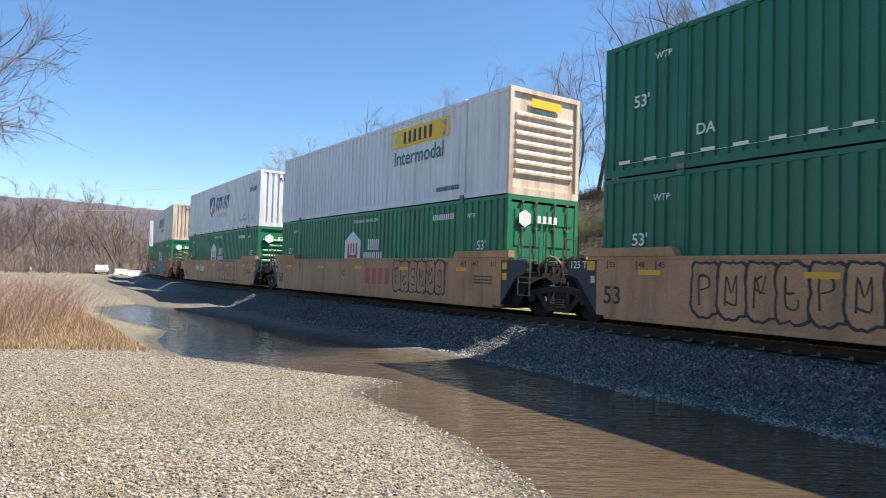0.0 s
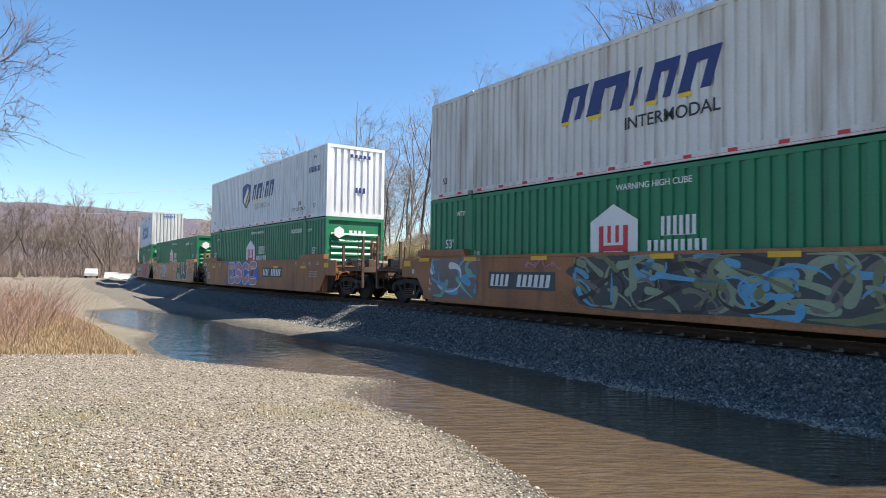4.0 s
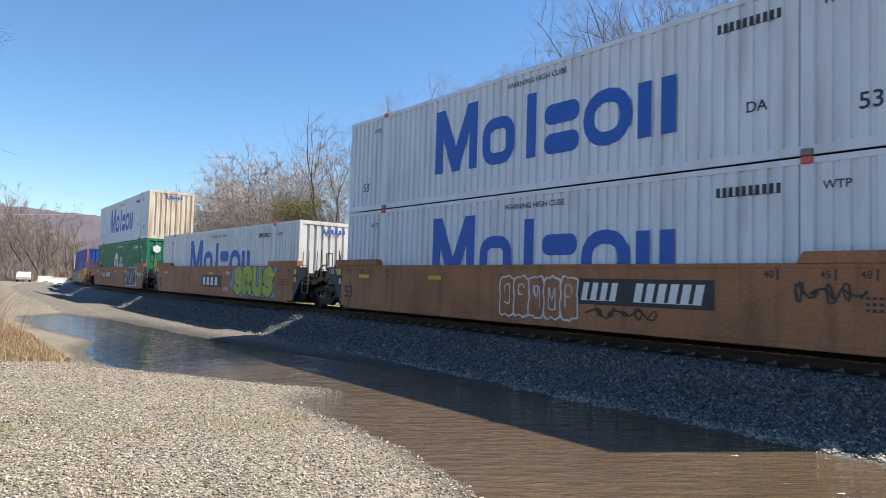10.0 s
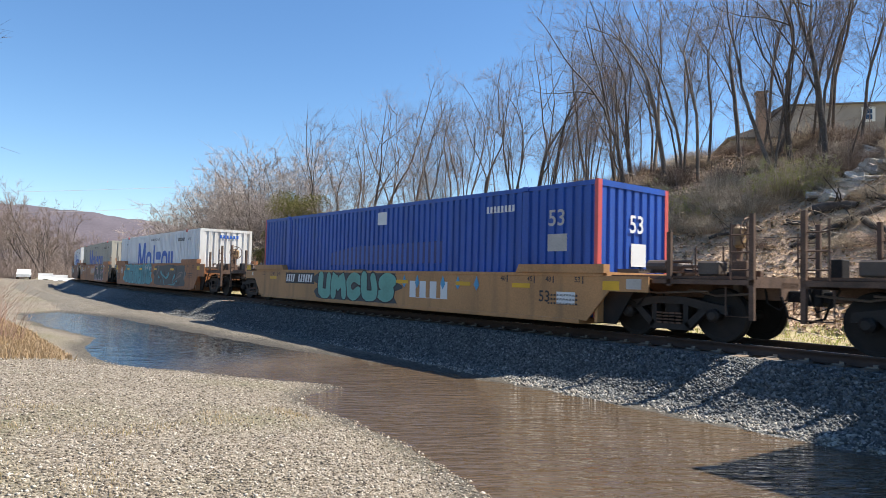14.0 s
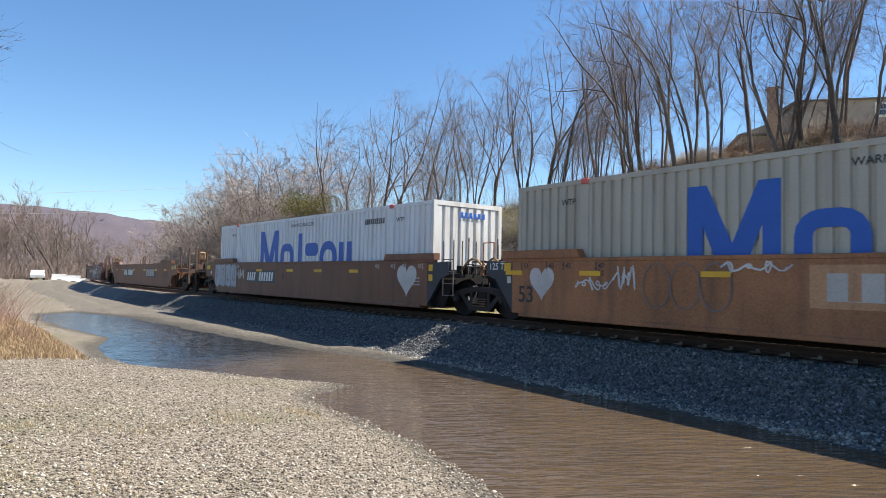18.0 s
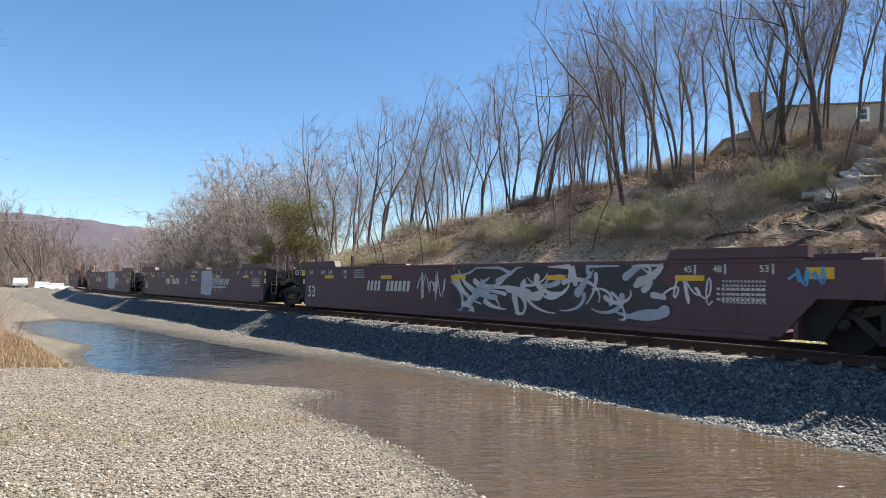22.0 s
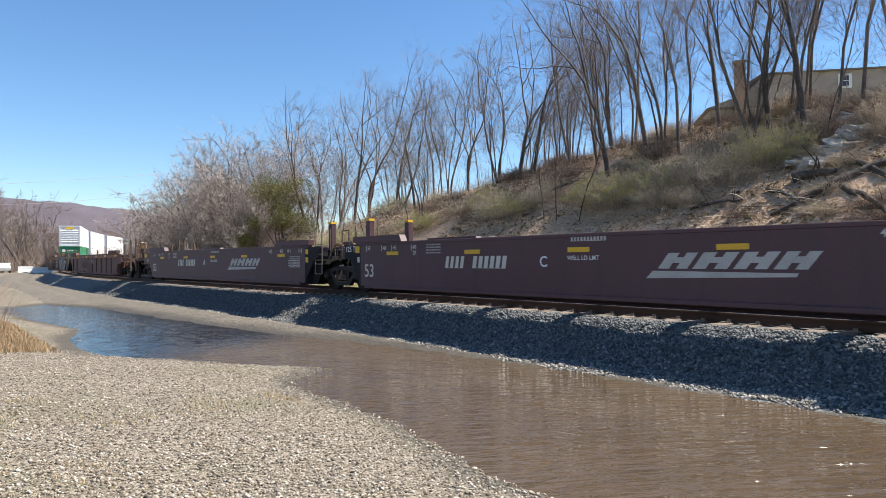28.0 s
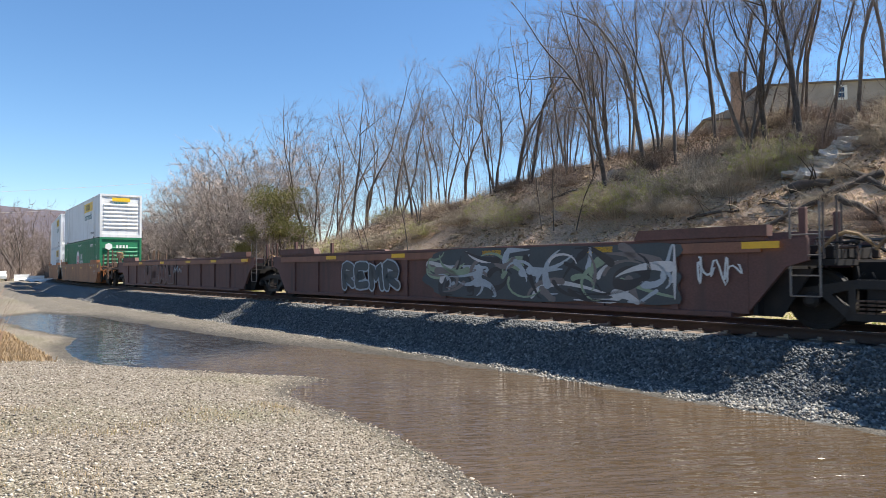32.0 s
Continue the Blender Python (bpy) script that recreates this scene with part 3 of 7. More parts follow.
def ties():
    rng = random.Random(5)
    s, i = -26.0, 0
    while s < 118:
        x, y, th = on_track(s)
        t = part("tie", tie_mesh, None, track)
        t.matrix_basis = pose(float(x), float(y), -0.168, rng.uniform(-0.6, 0.6), 0, math.degrees(th) + rng.uniform(-1.2, 1.2))
        if s < 45:
            for side in (0.7525, -0.7525):
                px, py, th = on_track(s, side)
                p = part("tie_plate", plate_mesh, None, track)
                p.matrix_basis = pose(float(px), float(py), -0.17, 0, 0, math.degrees(th))
        s += 0.5 + rng.uniform(-0.03, 0.03)


ties()

# ---- lettering and painted shapes ----
_text_cache = {}


def text_mesh(body, size, material, spacing=1.0):
    key = (body, size, material.name, spacing)
    if key not in _text_cache:
        cu = bpy.data.curves.new("lettering", "FONT")
        cu.body, cu.size, cu.align_x, cu.align_y, cu.space_character = body, size, "CENTER", "CENTER", spacing
        cu.offset = size * 0.012
        tmp = bpy.data.objects.new("lettering", cu)
        me = bpy.data.meshes.new_from_object(tmp)
        bpy.data.objects.remove(tmp)
        me.materials.clear()
        me.materials.append(material)
        _text_cache[key] = me
    return _text_cache[key]


def side_text(parent, body, x, z, size, material, y, label=""):
    """Painted words on the side that faces the ditch."""
    ob = part("lettering", text_mesh(body, size, material), None, parent, label)
    ob.matrix_basis = pose(x, y, z, 90, 0, 0)
    return ob


def front_text(parent, body, y, z, size, material, x, label=""):
    ob = part("lettering", text_mesh(body, size, material), None, parent, label)
    ob.matrix_basis = pose(x, y, z, 90, 0, 90)
    return ob


def flat(bm, poly, y):
    """A painted shape on the side: a polygon of (x, z)."""
    bm.faces.new([bm.verts.new((p[0], y, p[1])) for p in poly])


def bars(bm, x, z, w, h, n, y, lean=0.0, fill=0.62):
    """Lettering that stays unread: n upright bars in a run of width w and height h, joined by a hair line at the foot."""
    step, foot = w / n, min(0.012, h * 0.1)
    lo = []
    for i in range(n):
        a = x + i * step
        b = a + step * fill
        row = [bm.verts.new((p, y, q)) for p, q in ((a, z), (b, z), (b + lean * foot / h, z + foot), (a + lean * foot / h, z + foot), (a + lean, z + h), (b + lean, z + h))]
        bm.faces.new((row[0], row[1], row[2], row[3]))
        bm.faces.new((row[3], row[2], row[5], row[4]))
        if lo:
            bm.faces.new((lo[1], row[0], row[3], lo[2]))
        lo = row


def sign_bars(name, specs, material, parent, y, label=""):
    bm = bmesh.new()
    for sp in specs:
        bars(bm, *sp[:5], y, *sp[5:])
    return part(name, bm, material, parent, label)


def shape(name, polys, material, parent, y, label=""):
    bm = bmesh.new()
    for p in polys:
        flat(bm, p, y)
    return part(name, bm, material, parent, label)


# ---- containers: 53 feet long; local x to the train's front, -y to the ditch ----
CL, CW, CH = 16.15, 2.59, 2.895
HL, HW = CL / 2, CW / 2


def corrugated(x0, x1, z0, z1, y, out, pitch, depth):
    """A folded steel wall from x0 to x1 at y, folds proud towards out (+1 or -1 in y)."""
    bm = bmesh.new()
    n = max(1, round((x1 - x0) / pitch))
    p = (x1 - x0) / n
    xs = []
    for i in range(n):
        a = x0 + i * p
        xs += [(a, 0), (a + 0.56 * p, 0), (a + 0.64 * p, 1), (a + 0.92 * p, 1)]
    xs.append((x1, 0))
    lo = [bm.verts.new((x, y - out * depth * f, z0)) for x, f in xs]
    hi = [bm.verts.new((x, y - out * depth * f, z1)) for x, f in xs]
    for i in range(len(xs) - 1):
        q = (lo[i], lo[i + 1], hi[i + 1], hi[i])
        bm.faces.new(q if out < 0 else q[::-1])
    return bm


def turned(bm, m):
    bmesh.ops.transform(bm, matrix=m, verts=bm.verts)
    return bm


def door_leaf(c, y0, y1, paint, x):
    """One leaf of the doors on the front end, with its locking bars."""
    bm = boxes((x, x + 0.035, y0, y1, 0.2, 2.7))
    for z in (0.35, 0.95, 1.55, 2.15):
        box(bm, x + 0.035, x + 0.055, y0 + 0.1, y1 - 0.1, z, z + 0.38)
    d = part("door", bm, paint, c)
    for f in (0.3, 0.72):
        y = y0 + (y1 - y0) * f
        bar = bmesh.new()
        tube(bar, [(x + 0.085, y, 0.12), (x + 0.085, y, 2.8)], 0.017)
        for z in (0.16, 1.1, 2.0, 2.72):
            box(bar, x + 0.03, x + 0.10, y - 0.05, y + 0.05, z, z + 0.05)
        part("locking_bar", bar, M_STEEL, d)
    h = boxes((x + 0.09, x + 0.12, y0 + 0.18, y1 - 0.22, 1.15, 1.19))
    part("door_handle", h, M_STEEL, d)


def container(label, paint, front, pitch=0.28, depth=0.045, post=None, front_paint=None, posts40=True, cast=None):
    """A container with folded walls; front is 'doors', 'nose' (level ribs) or 'folded'. Its base is at z = 0."""
    c = empty("shipping_container", label, "container", "containers on the train")
    post = post or paint
    fp = front_paint or paint
    e = 0.09
    w40 = 6.02
    for out in (-1, 1):
        y = out * (HW - 0.012)
        part("side_panel", corrugated(-HL + e, HL - e, 0.17, CH - 0.11, y, out, pitch, depth), paint, c)
        part("bottom_rail", boxes((-HL + e, HL - e, out * HW - (0.06 if out > 0 else 0), out * HW + (0.06 if out < 0 else 0), 0.02, 0.17)), paint, c)
        part("top_rail", boxes((-HL + e, HL - e, out * HW - (0.06 if out > 0 else 0), out * HW + (0.06 if out < 0 else 0), CH - 0.11, CH - 0.01)), paint, c)
        for x in ((-w40, w40) if posts40 else ()):
            part("lift_post", boxes((x - 0.10, x + 0.10, out * HW - 0.05, out * HW + 0.05 if out < 0 else out * HW + 0.006, 0.17, CH - 0.11) if out > 0 else (x - 0.10, x + 0.10, out * HW - 0.006, out * HW + 0.05, 0.17, CH - 0.11)), paint, c)
            for z in (0.0, CH - 0.115):
                part("corner_casting", boxes((x - 0.09, x + 0.09, out * HW - 0.05 - 0.0, out * HW + 0.05, z, z + 0.118), bevel=0.012), M_STEEL if z == 0 else (cast or paint), c)
        for x in (-1, 1):
            part("corner_post", boxes((min(x * HL, x * (HL - e)), max(x * HL, x * (HL - e)), min(out * HW, out * (HW - 0.13)), max(out * HW, out * (HW - 0.13)), 0.0, CH)), post if x < 0 or post is not paint else fp, c)
    roof = corrugated(-HL + e, HL - e, -HW + 0.05, HW - 0.05, 0, 1, 0.5, 0.02)
    turned(roof, Matrix.Translation((0, 0, CH - 0.03)) @ Matrix.Rotation(radians(-90), 4, "X"))
    part("roof", roof, paint, c)
    part("floor", boxes((-HL + e, HL - e, -HW + 0.06, HW - 0.06, 0.06, 0.14)), M_BLACK, c)
    part("rear_end", turned(corrugated(-HW + 0.13, HW - 0.13, 0.1, CH - 0.1, 0, 1, 0.26, 0.03), Matrix.Translation((-HL + 0.04, 0, 0)) @ Matrix.Rotation(radians(-90), 4, "Z")), paint, c)
    x = HL - 0.05
    part("front_header", boxes((HL - 0.09, HL, -HW + 0.13, HW - 0.13, CH - 0.13, CH)), fp, c)
    part("front_sill", boxes((HL - 0.09, HL, -HW + 0.13, HW - 0.13, 0.0, 0.19)), fp, c)
    if front == "doors":
        door_leaf(c, -HW + 0.14, -0.01, fp, x)
        door_leaf(c, 0.01, HW - 0.14, fp, x)
    elif front == "folded":
        part("front_end", turned(corrugated(-HW + 0.13, HW - 0.13, 0.18, CH - 0.12, 0, -1, 0.30, 0.05), Matrix.Translation((HL - 0.015, 0, 0)) @ Matrix.Rotation(radians(90), 4, "Z")), fp, c)
    else:
        part("front_end", boxes((HL - 0.09, HL - 0.06, -HW + 0.13, HW - 0.13, 0.18, CH - 0.12)), fp, c)
        for k in range(7):
            z = 0.55 + k * 0.26
            bm = prism(bmesh.new(), ((HL - 0.06, z), (HL - 0.005, z + 0.03), (HL - 0.005, z + 0.09), (HL - 0.06, z + 0.16)), "y", -HW + 0.25, HW - 0.25)
            part("rib", bm, fp, c)
    return c


YS = -HW + 0.007   # painted shapes on the side facing the ditch
XF = HL + 0.012    # painted shapes on the front end


def hex_badge(c, y, z, r, material=None):
    bm = bmesh.new()
    bm.faces.new([bm.verts.new((XF + 0.05, y + r * math.sin(a), z + r * math.cos(a))) for a in (k * math.pi / 3 for k in range(6))])
    part("badge", bm, material or M_LET, c, "white six-sided badge")


def c_marks(c, dark, y=YS):
    """The small markings that all long containers carry."""
    m = M_LETBLACK if dark else M_LET
    for x in (-7.05, 6.95):
        side_text(c, "53'", x, 0.72 if dark else 1.55, 0.36, m, y)
    for x in (-6.5, 6.45):
        side_text(c, "WTP", x, 2.42 if dark else 2.4, 0.19, m, y)
    side_text(c, "WARNING HIGH CUBE", 0.1, 2.57, 0.18, m, y)
    sign_bars("number_marking", [(4.5, 2.36, 1.15, 0.17, 10)], m, c, y)


def hub(front, dark=False):
    paint = M_HUBDK if dark else M_HUB
    c = container("dark green steel container" if dark else "green steel container with a white house-shaped badge", paint, front, front_paint=M_HUB)
    c_marks(c, False)
    if not dark:
        shape("badge", [((-1.55, 0.75), (-0.25, 0.75), (-0.25, 1.88), (-0.9, 2.24), (-1.55, 1.88))], M_LET, c, YS, "white house-shaped badge")
        for x0, x1, z0, z1 in ((-1.30, -1.17, 0.85, 1.78), (-0.63, -0.50, 0.85, 1.78), (-1.06, -0.96, 1.42, 1.78), (-0.84, -0.74, 1.42, 1.78), (-1.17, -0.63, 1.24, 1.36), (-1.06, -0.96, 0.85, 1.2), (-0.84, -0.74, 0.85, 1.2)):
            shape("badge_bar", [((x0, z0), (x1, z0), (x1, z1), (x0, z1))], M_LETRED, c, YS - 0.004)
        sign_bars("wordmark", [(0.32, 1.52, 0.85, 0.38, 6, 0.0, 0.58)], M_LET, c, YS, "white lettering")
        sign_bars("wordmark", [(0.0, 1.02, 1.4, 0.42, 9, 0.0, 0.58)], M_LET, c, YS, "white lettering")
    else:
        sign_bars("reflector_tape", [(-7.6, 0.27, 15.0, 0.07, 22, 0.0, 0.45)], M_LET, c, -HW - 0.05)
        side_text(c, "DA", -5.5, 0.72, 0.3, M_LET, YS)
    hex_badge(c, -0.75, 2.28, 0.24)
    end_bars(c, -0.3, 2.18, 0.8, 0.2, 4, M_LET, XF + 0.05)
    return c


def end_bars(c, y, z, w, h, n, m, x=None):
    """Unread lettering on the front end: upright bars on a hair line."""
    bm, lo, x = bmesh.new(), None, x or XF + 0.008
    for k in range(n):
        a = y + k * w / n
        b = a + 0.62 * w / n
        r = [bm.verts.new((x, p, q)) for p, q in ((a, z), (b, z), (b, z + 0.012), (a, z + 0.012), (b, z + h), (a, z + h))]
        bm.faces.new((r[0], r[1], r[2], r[3]))
        bm.faces.new((r[3], r[2], r[4], r[5]))
        if lo:
            bm.faces.new((lo[1], r[0], r[3], lo[2]))
        lo = r
    part("wordmark", bm, m, c)


def rounded(cx, cz, w, h, r, n=5):
    """Corners of a rounded rectangle in (x, z)."""
    pts = []
    for sx, sz, a0 in ((1, 1, 0), (-1, 1, 90), (-1, -1, 180), (1, -1, 270)):
        for k in range(n):
            a = radians(a0 + 90 * k / (n - 1))
            pts.append((cx + sx * (w / 2 - r) + r * math.cos(a), cz + sz * (h / 2 - r) + r * math.sin(a)))
    return pts


def frame_shape(bm, cx, cz, w, h, t, y, r):
    """A rounded block with an opening."""
    o, i = rounded(cx, cz, w, h, r), rounded(cx, cz, w - 2 * t, h - 2 * t, max(0.03, r - t))
    vo, vi = [bm.verts.new((p[0], y, p[1])) for p in o], [bm.verts.new((p[0], y, p[1])) for p in i]
    n = len(o)
    for k in range(n):
        bm.faces.new((vo[k], vo[(k + 1) % n], vi[(k + 1) % n], vi[k]))


def big_word(c, y, m):
    """A wordmark as plain blocks: one tall comb, then lower rounded blocks, one with a tall stem."""
    g = None

    def block(bm):
        nonlocal g
        o = part("wordmark" if g is None else "wordmark_block", bm, m, c if g is None else g, "large blue lettering" if g is None else "")
        g = g or o

    z, t = 0.76, 0.31
    bm = bmesh.new()
    comb = ((-3.58, z), (-3.27, z), (-3.27, 1.72), (-2.86, z), (-2.58, z), (-2.19, 1.72), (-2.19, z), (-1.88, z), (-1.88, 2.46), (-2.26, 2.46), (-2.72, 1.42), (-3.20, 2.46), (-3.58, 2.46))
    flat(bm, comb, y)
    bmesh.ops.triangulate(bm, faces=bm.faces[:])
    block(bm)
    bm = bmesh.new()
    frame_shape(bm, -1.12, z + 0.57, 1.12, 1.16, 0.29, y, 0.42)
    block(bm)
    bm = bmesh.new()
    flat(bm, ((-0.16, z), (0.14, z), (0.14, z + 1.5), (-0.16, z + 1.5)), y)
    block(bm)
    for zz in (0.0, 0.66):
        bm = bmesh.new()
        bm.faces.new([bm.verts.new((p[0], y, p[1])) for p in rounded(0.90, z + 0.23 + zz, 1.0, 0.46, 0.2)])
        block(bm)
    bm = bmesh.new()
    frame_shape(bm, 2.12, z + 0.57, 1.22, 1.18, 0.29, y, 0.55)
    block(bm)
    for x in (2.86, 3.38):
        bm = bmesh.new()
        flat(bm, ((x, z), (x + t, z), (x + t, z + 1.1), (x, z + 1.1)), y)
        block(bm)


def matson(front="folded", paint=None, upper=True, rusty=False):
    paint = paint or M_PALE
    lab = {M_PALE: "pale grey steel container with large blue lettering", M_BEIGE: "beige steel container with large blue lettering", M_WHITE: "white steel container with large blue lettering"}[paint]
    c = container(lab, paint, front, front_paint=M_RUSTY if rusty else (M_BEIGE if paint is M_BEIGE else M_DIRTY), pitch=0.25, cast=M_RED)
    c_marks(c, True)
    big_word(c, YS, M_LETBLUE)
    side_text(c, "DA", 5.2, 0.95, 0.26, M_LETBLACK, YS)
    end_bars(c, -0.35, 2.45, 1.0, 0.16, 6, M_LETBLUE)
    return c


def swift(shield, dirty):
    c = container("weathered white steel container with navy lettering" if dirty else "white steel container with a shield badge and navy lettering", M_DIRTY if dirty else M_WHITE, "folded", front_paint=M_RUSTY if dirty else M_WHITE, pitch=0.25)
    m = M_LETNAVY
    x0 = -0.85 if shield else -2.5
    k_ = 0.78 if shield else 1.12
    h = 0.75
    x = x0
    word = None
    for w in (0.62 * k_, 1.0 * k_, 0.28 * k_, 0.6 * k_, 0.72 * k_):
        z = 1.35
        polys = [((x, z), (x + w * 0.34, z), (x + w * 0.34 + 0.25, z + h), (x + 0.25, z + h))]
        if w > 0.35:
            polys = [((x, z), (x + w * 0.34, z), (x + w * 0.34 + 0.17, z + 0.7 * h), (x + w * 0.62 + 0.17, z + 0.7 * h), (x + w * 0.62, z), (x + w * 0.9, z), (x + w * 0.9 + 0.25, z + h), (x + 0.25, z + h))]
        o = shape("wordmark" if word is None else "wordmark_block", polys, m, c if word is None else word, YS, "slanted navy lettering" if word is None else "")
        word = word or o
        shape("name_shadow", [((x + 0.03, 1.26), (x + w * 0.4, 1.26), (x + w * 0.4, 1.35), (x + 0.03, 1.35))], M_LOGOYEL, word, YS + 0.002)
        x += w + 0.1
    side_text(c, "INTERMODAL", x0 + (1.5 if shield else 3.0), 0.98, 0.36, M_LETBLACK if not shield else M_LETGREY, YS)
    if shield:
        shape("badge", [((-2.35, 1.35), (-1.73, 0.98), (-1.15, 1.35), (-1.08, 2.15), (-1.73, 2.28), (-2.4, 2.15))], M_LETNAVY, c, YS, "navy and gold shield badge")
        shape("badge_band", [((-2.2, 1.42), (-1.95, 1.2), (-1.4, 1.85), (-1.5, 2.12))], M_LET, c, YS - 0.004)
        shape("badge_band", [((-1.85, 1.12), (-1.65, 1.12), (-1.28, 1.55), (-1.28, 1.82))], M_LOGOYEL, c, YS - 0.004)
        sign_bars("reflector_tape", [(-7.6, 0.06, 15.0, 0.07, 14, 0.0, 0.22)], M_LETRED, c, -HW - 0.006)
        side_text(c, "TOP LIFT ONLY", 5.2, 0.46, 0.2, M_LETBLACK, YS)
        side_text(c, "DA", 5.35, 0.7, 0.24, M_LETBLACK, YS)
        sign_bars("number_marking", [(6.3, 1.9, 1.15, 0.22, 8)], M_LETNAVY, c, YS)
        shape("placard", [((4.78, 2.05), (5.03, 2.3), (5.28, 2.05), (5.03, 1.8))], M_LET, c, YS)
    else:
        sign_bars("reflector_tape", [(-7.6, 0.06, 15.0, 0.07, 16, 0.0, 0.2)], M_LETRED, c, -HW - 0.006)
    for x_ in (-7.3, 6.9):
        side_text(c, "53'", x_, 0.5, 0.24, M_LETBLACK, YS)
    side_text(c, "WTP", 6.9, 2.5, 0.16, M_LETBLACK, YS)
    end_bars(c, -0.3, 2.42, 1.0, 0.14, 5, M_LETNAVY)
    end_bars(c, -0.05, 1.0, 0.5, 0.22, 3, M_LETNAVY)
    return c


def hunt(rusty):
    c = container("off-white steel container with a yellow name panel" + (", rust-streaked ribbed front" if rusty else ""), M_WHITE, "nose", front_paint=M_RUSTY if rusty else M_WHITE, pitch=0.30, depth=0.034)
    shape("name_panel", [((1.75, 1.98), (5.3, 1.98), (5.3, 2.6), (1.75, 2.6))], M_LOGOYEL, c, YS, "yellow name panel")
    sign_bars("wordmark", [(2.6, 2.1, 1.85, 0.4, 6, 0.0, 0.5)], M_LETBLACK, c, YS - 0.004)
    shape("scroll", [((1.85, 2.05), (2.2, 2.05), (2.0, 2.3), (2.25, 2.52), (1.85, 2.52))], M_RUSTY, c, YS - 0.004)
    shape("scroll", [((5.2, 2.05), (4.85, 2.05), (5.05, 2.3), (4.8, 2.52), (5.2, 2.52))], M_RUSTY, c, YS - 0.004)
    side_text(c, "Intermodal", 3.5, 1.62, 0.68, M_TEAL, YS, "dark teal lettering")
    sign_bars("number_marking", [(4.65, 0.33, 1.2, 0.13, 11)], M_LETBLACK, c, YS)
    shape("panel_line", [((5.95, 0.18), (5.98, 0.18), (5.98, 2.7), (5.95, 2.7))], M_DIRTY, c, YS)
    bm = bmesh.new()
    bm.faces.new([bm.verts.new(p) for p in ((XF, -0.55, 2.42), (XF, 0.55, 2.42), (XF, 0.55, 2.66), (XF, -0.55, 2.66))])
    part("name_panel", bm, M_LOGOYEL, c, "yellow name panel")
    end_bars(c, -0.42, 2.26, 0.85, 0.11, 9, M_TEAL)
    return c


def blue53():
    c = container("blue steel container with red corner posts", M_BLUE, "folded", post=M_RED, pitch=0.25)
    shape("patch", [((-0.12, 2.3), (0.36, 2.3), (0.36, 2.68), (-0.12, 2.68))], M_LET, c, YS, "white sticker")
    sign_bars("number_marking", [(4.7, 2.36, 1.0, 0.16, 8)], M_LET, c, YS)
    side_text(c, "53", 6.95, 2.12, 0.5, M_LETGREY, YS)
    shape("patch", [((6.7, 1.4), (7.25, 1.4), (7.25, 1.78), (6.7, 1.78))], M_LETGREY, c, YS)
    shape("faded_patch", [((-2.9, 1.1), (3.1, 1.15), (3.1, 1.75), (-1.5, 1.68), (-2.9, 1.5))], M_LETNAVY, c, YS + 0.006)
    front_text(c, "53", 0.05, 2.0, 0.55, M_LET, XF)
    bm = bmesh.new()
    bm.faces.new([bm.verts.new(p) for p in ((XF, -0.15, 1.1), (XF, 0.4, 1.1), (XF, 0.4, 1.6), (XF, -0.15, 1.6))])
    part("patch", bm, M_LET, c)
    return c


# ---- well cars: local z = 0 at the rail's top ----
def wheelset(x, parent):
    prof = ((0.10, -0.09), (0.20, -0.07), (0.40, -0.05), (0.42, -0.055), (0.475, -0.055), (0.482, 0.03), (0.505, 0.05), (0.505, 0.075), (0.41, 0.08), (0.38, 0.05), (0.16, 0.06), (0.10, 0.09))
    for side in (-1, 1):
        bm = disc(bmesh.new(), (x, side * 0.775, 0.482), "y", [(r, side * a * -1) for r, a in prof])
        part("wheel", bm, M_BLACK, parent, smooth=False)
    part("axle", tube(bmesh.new(), [(x, -1.05, 0.482), (x, 1.05, 0.482)], 0.085, 10), M_BLACK, parent)


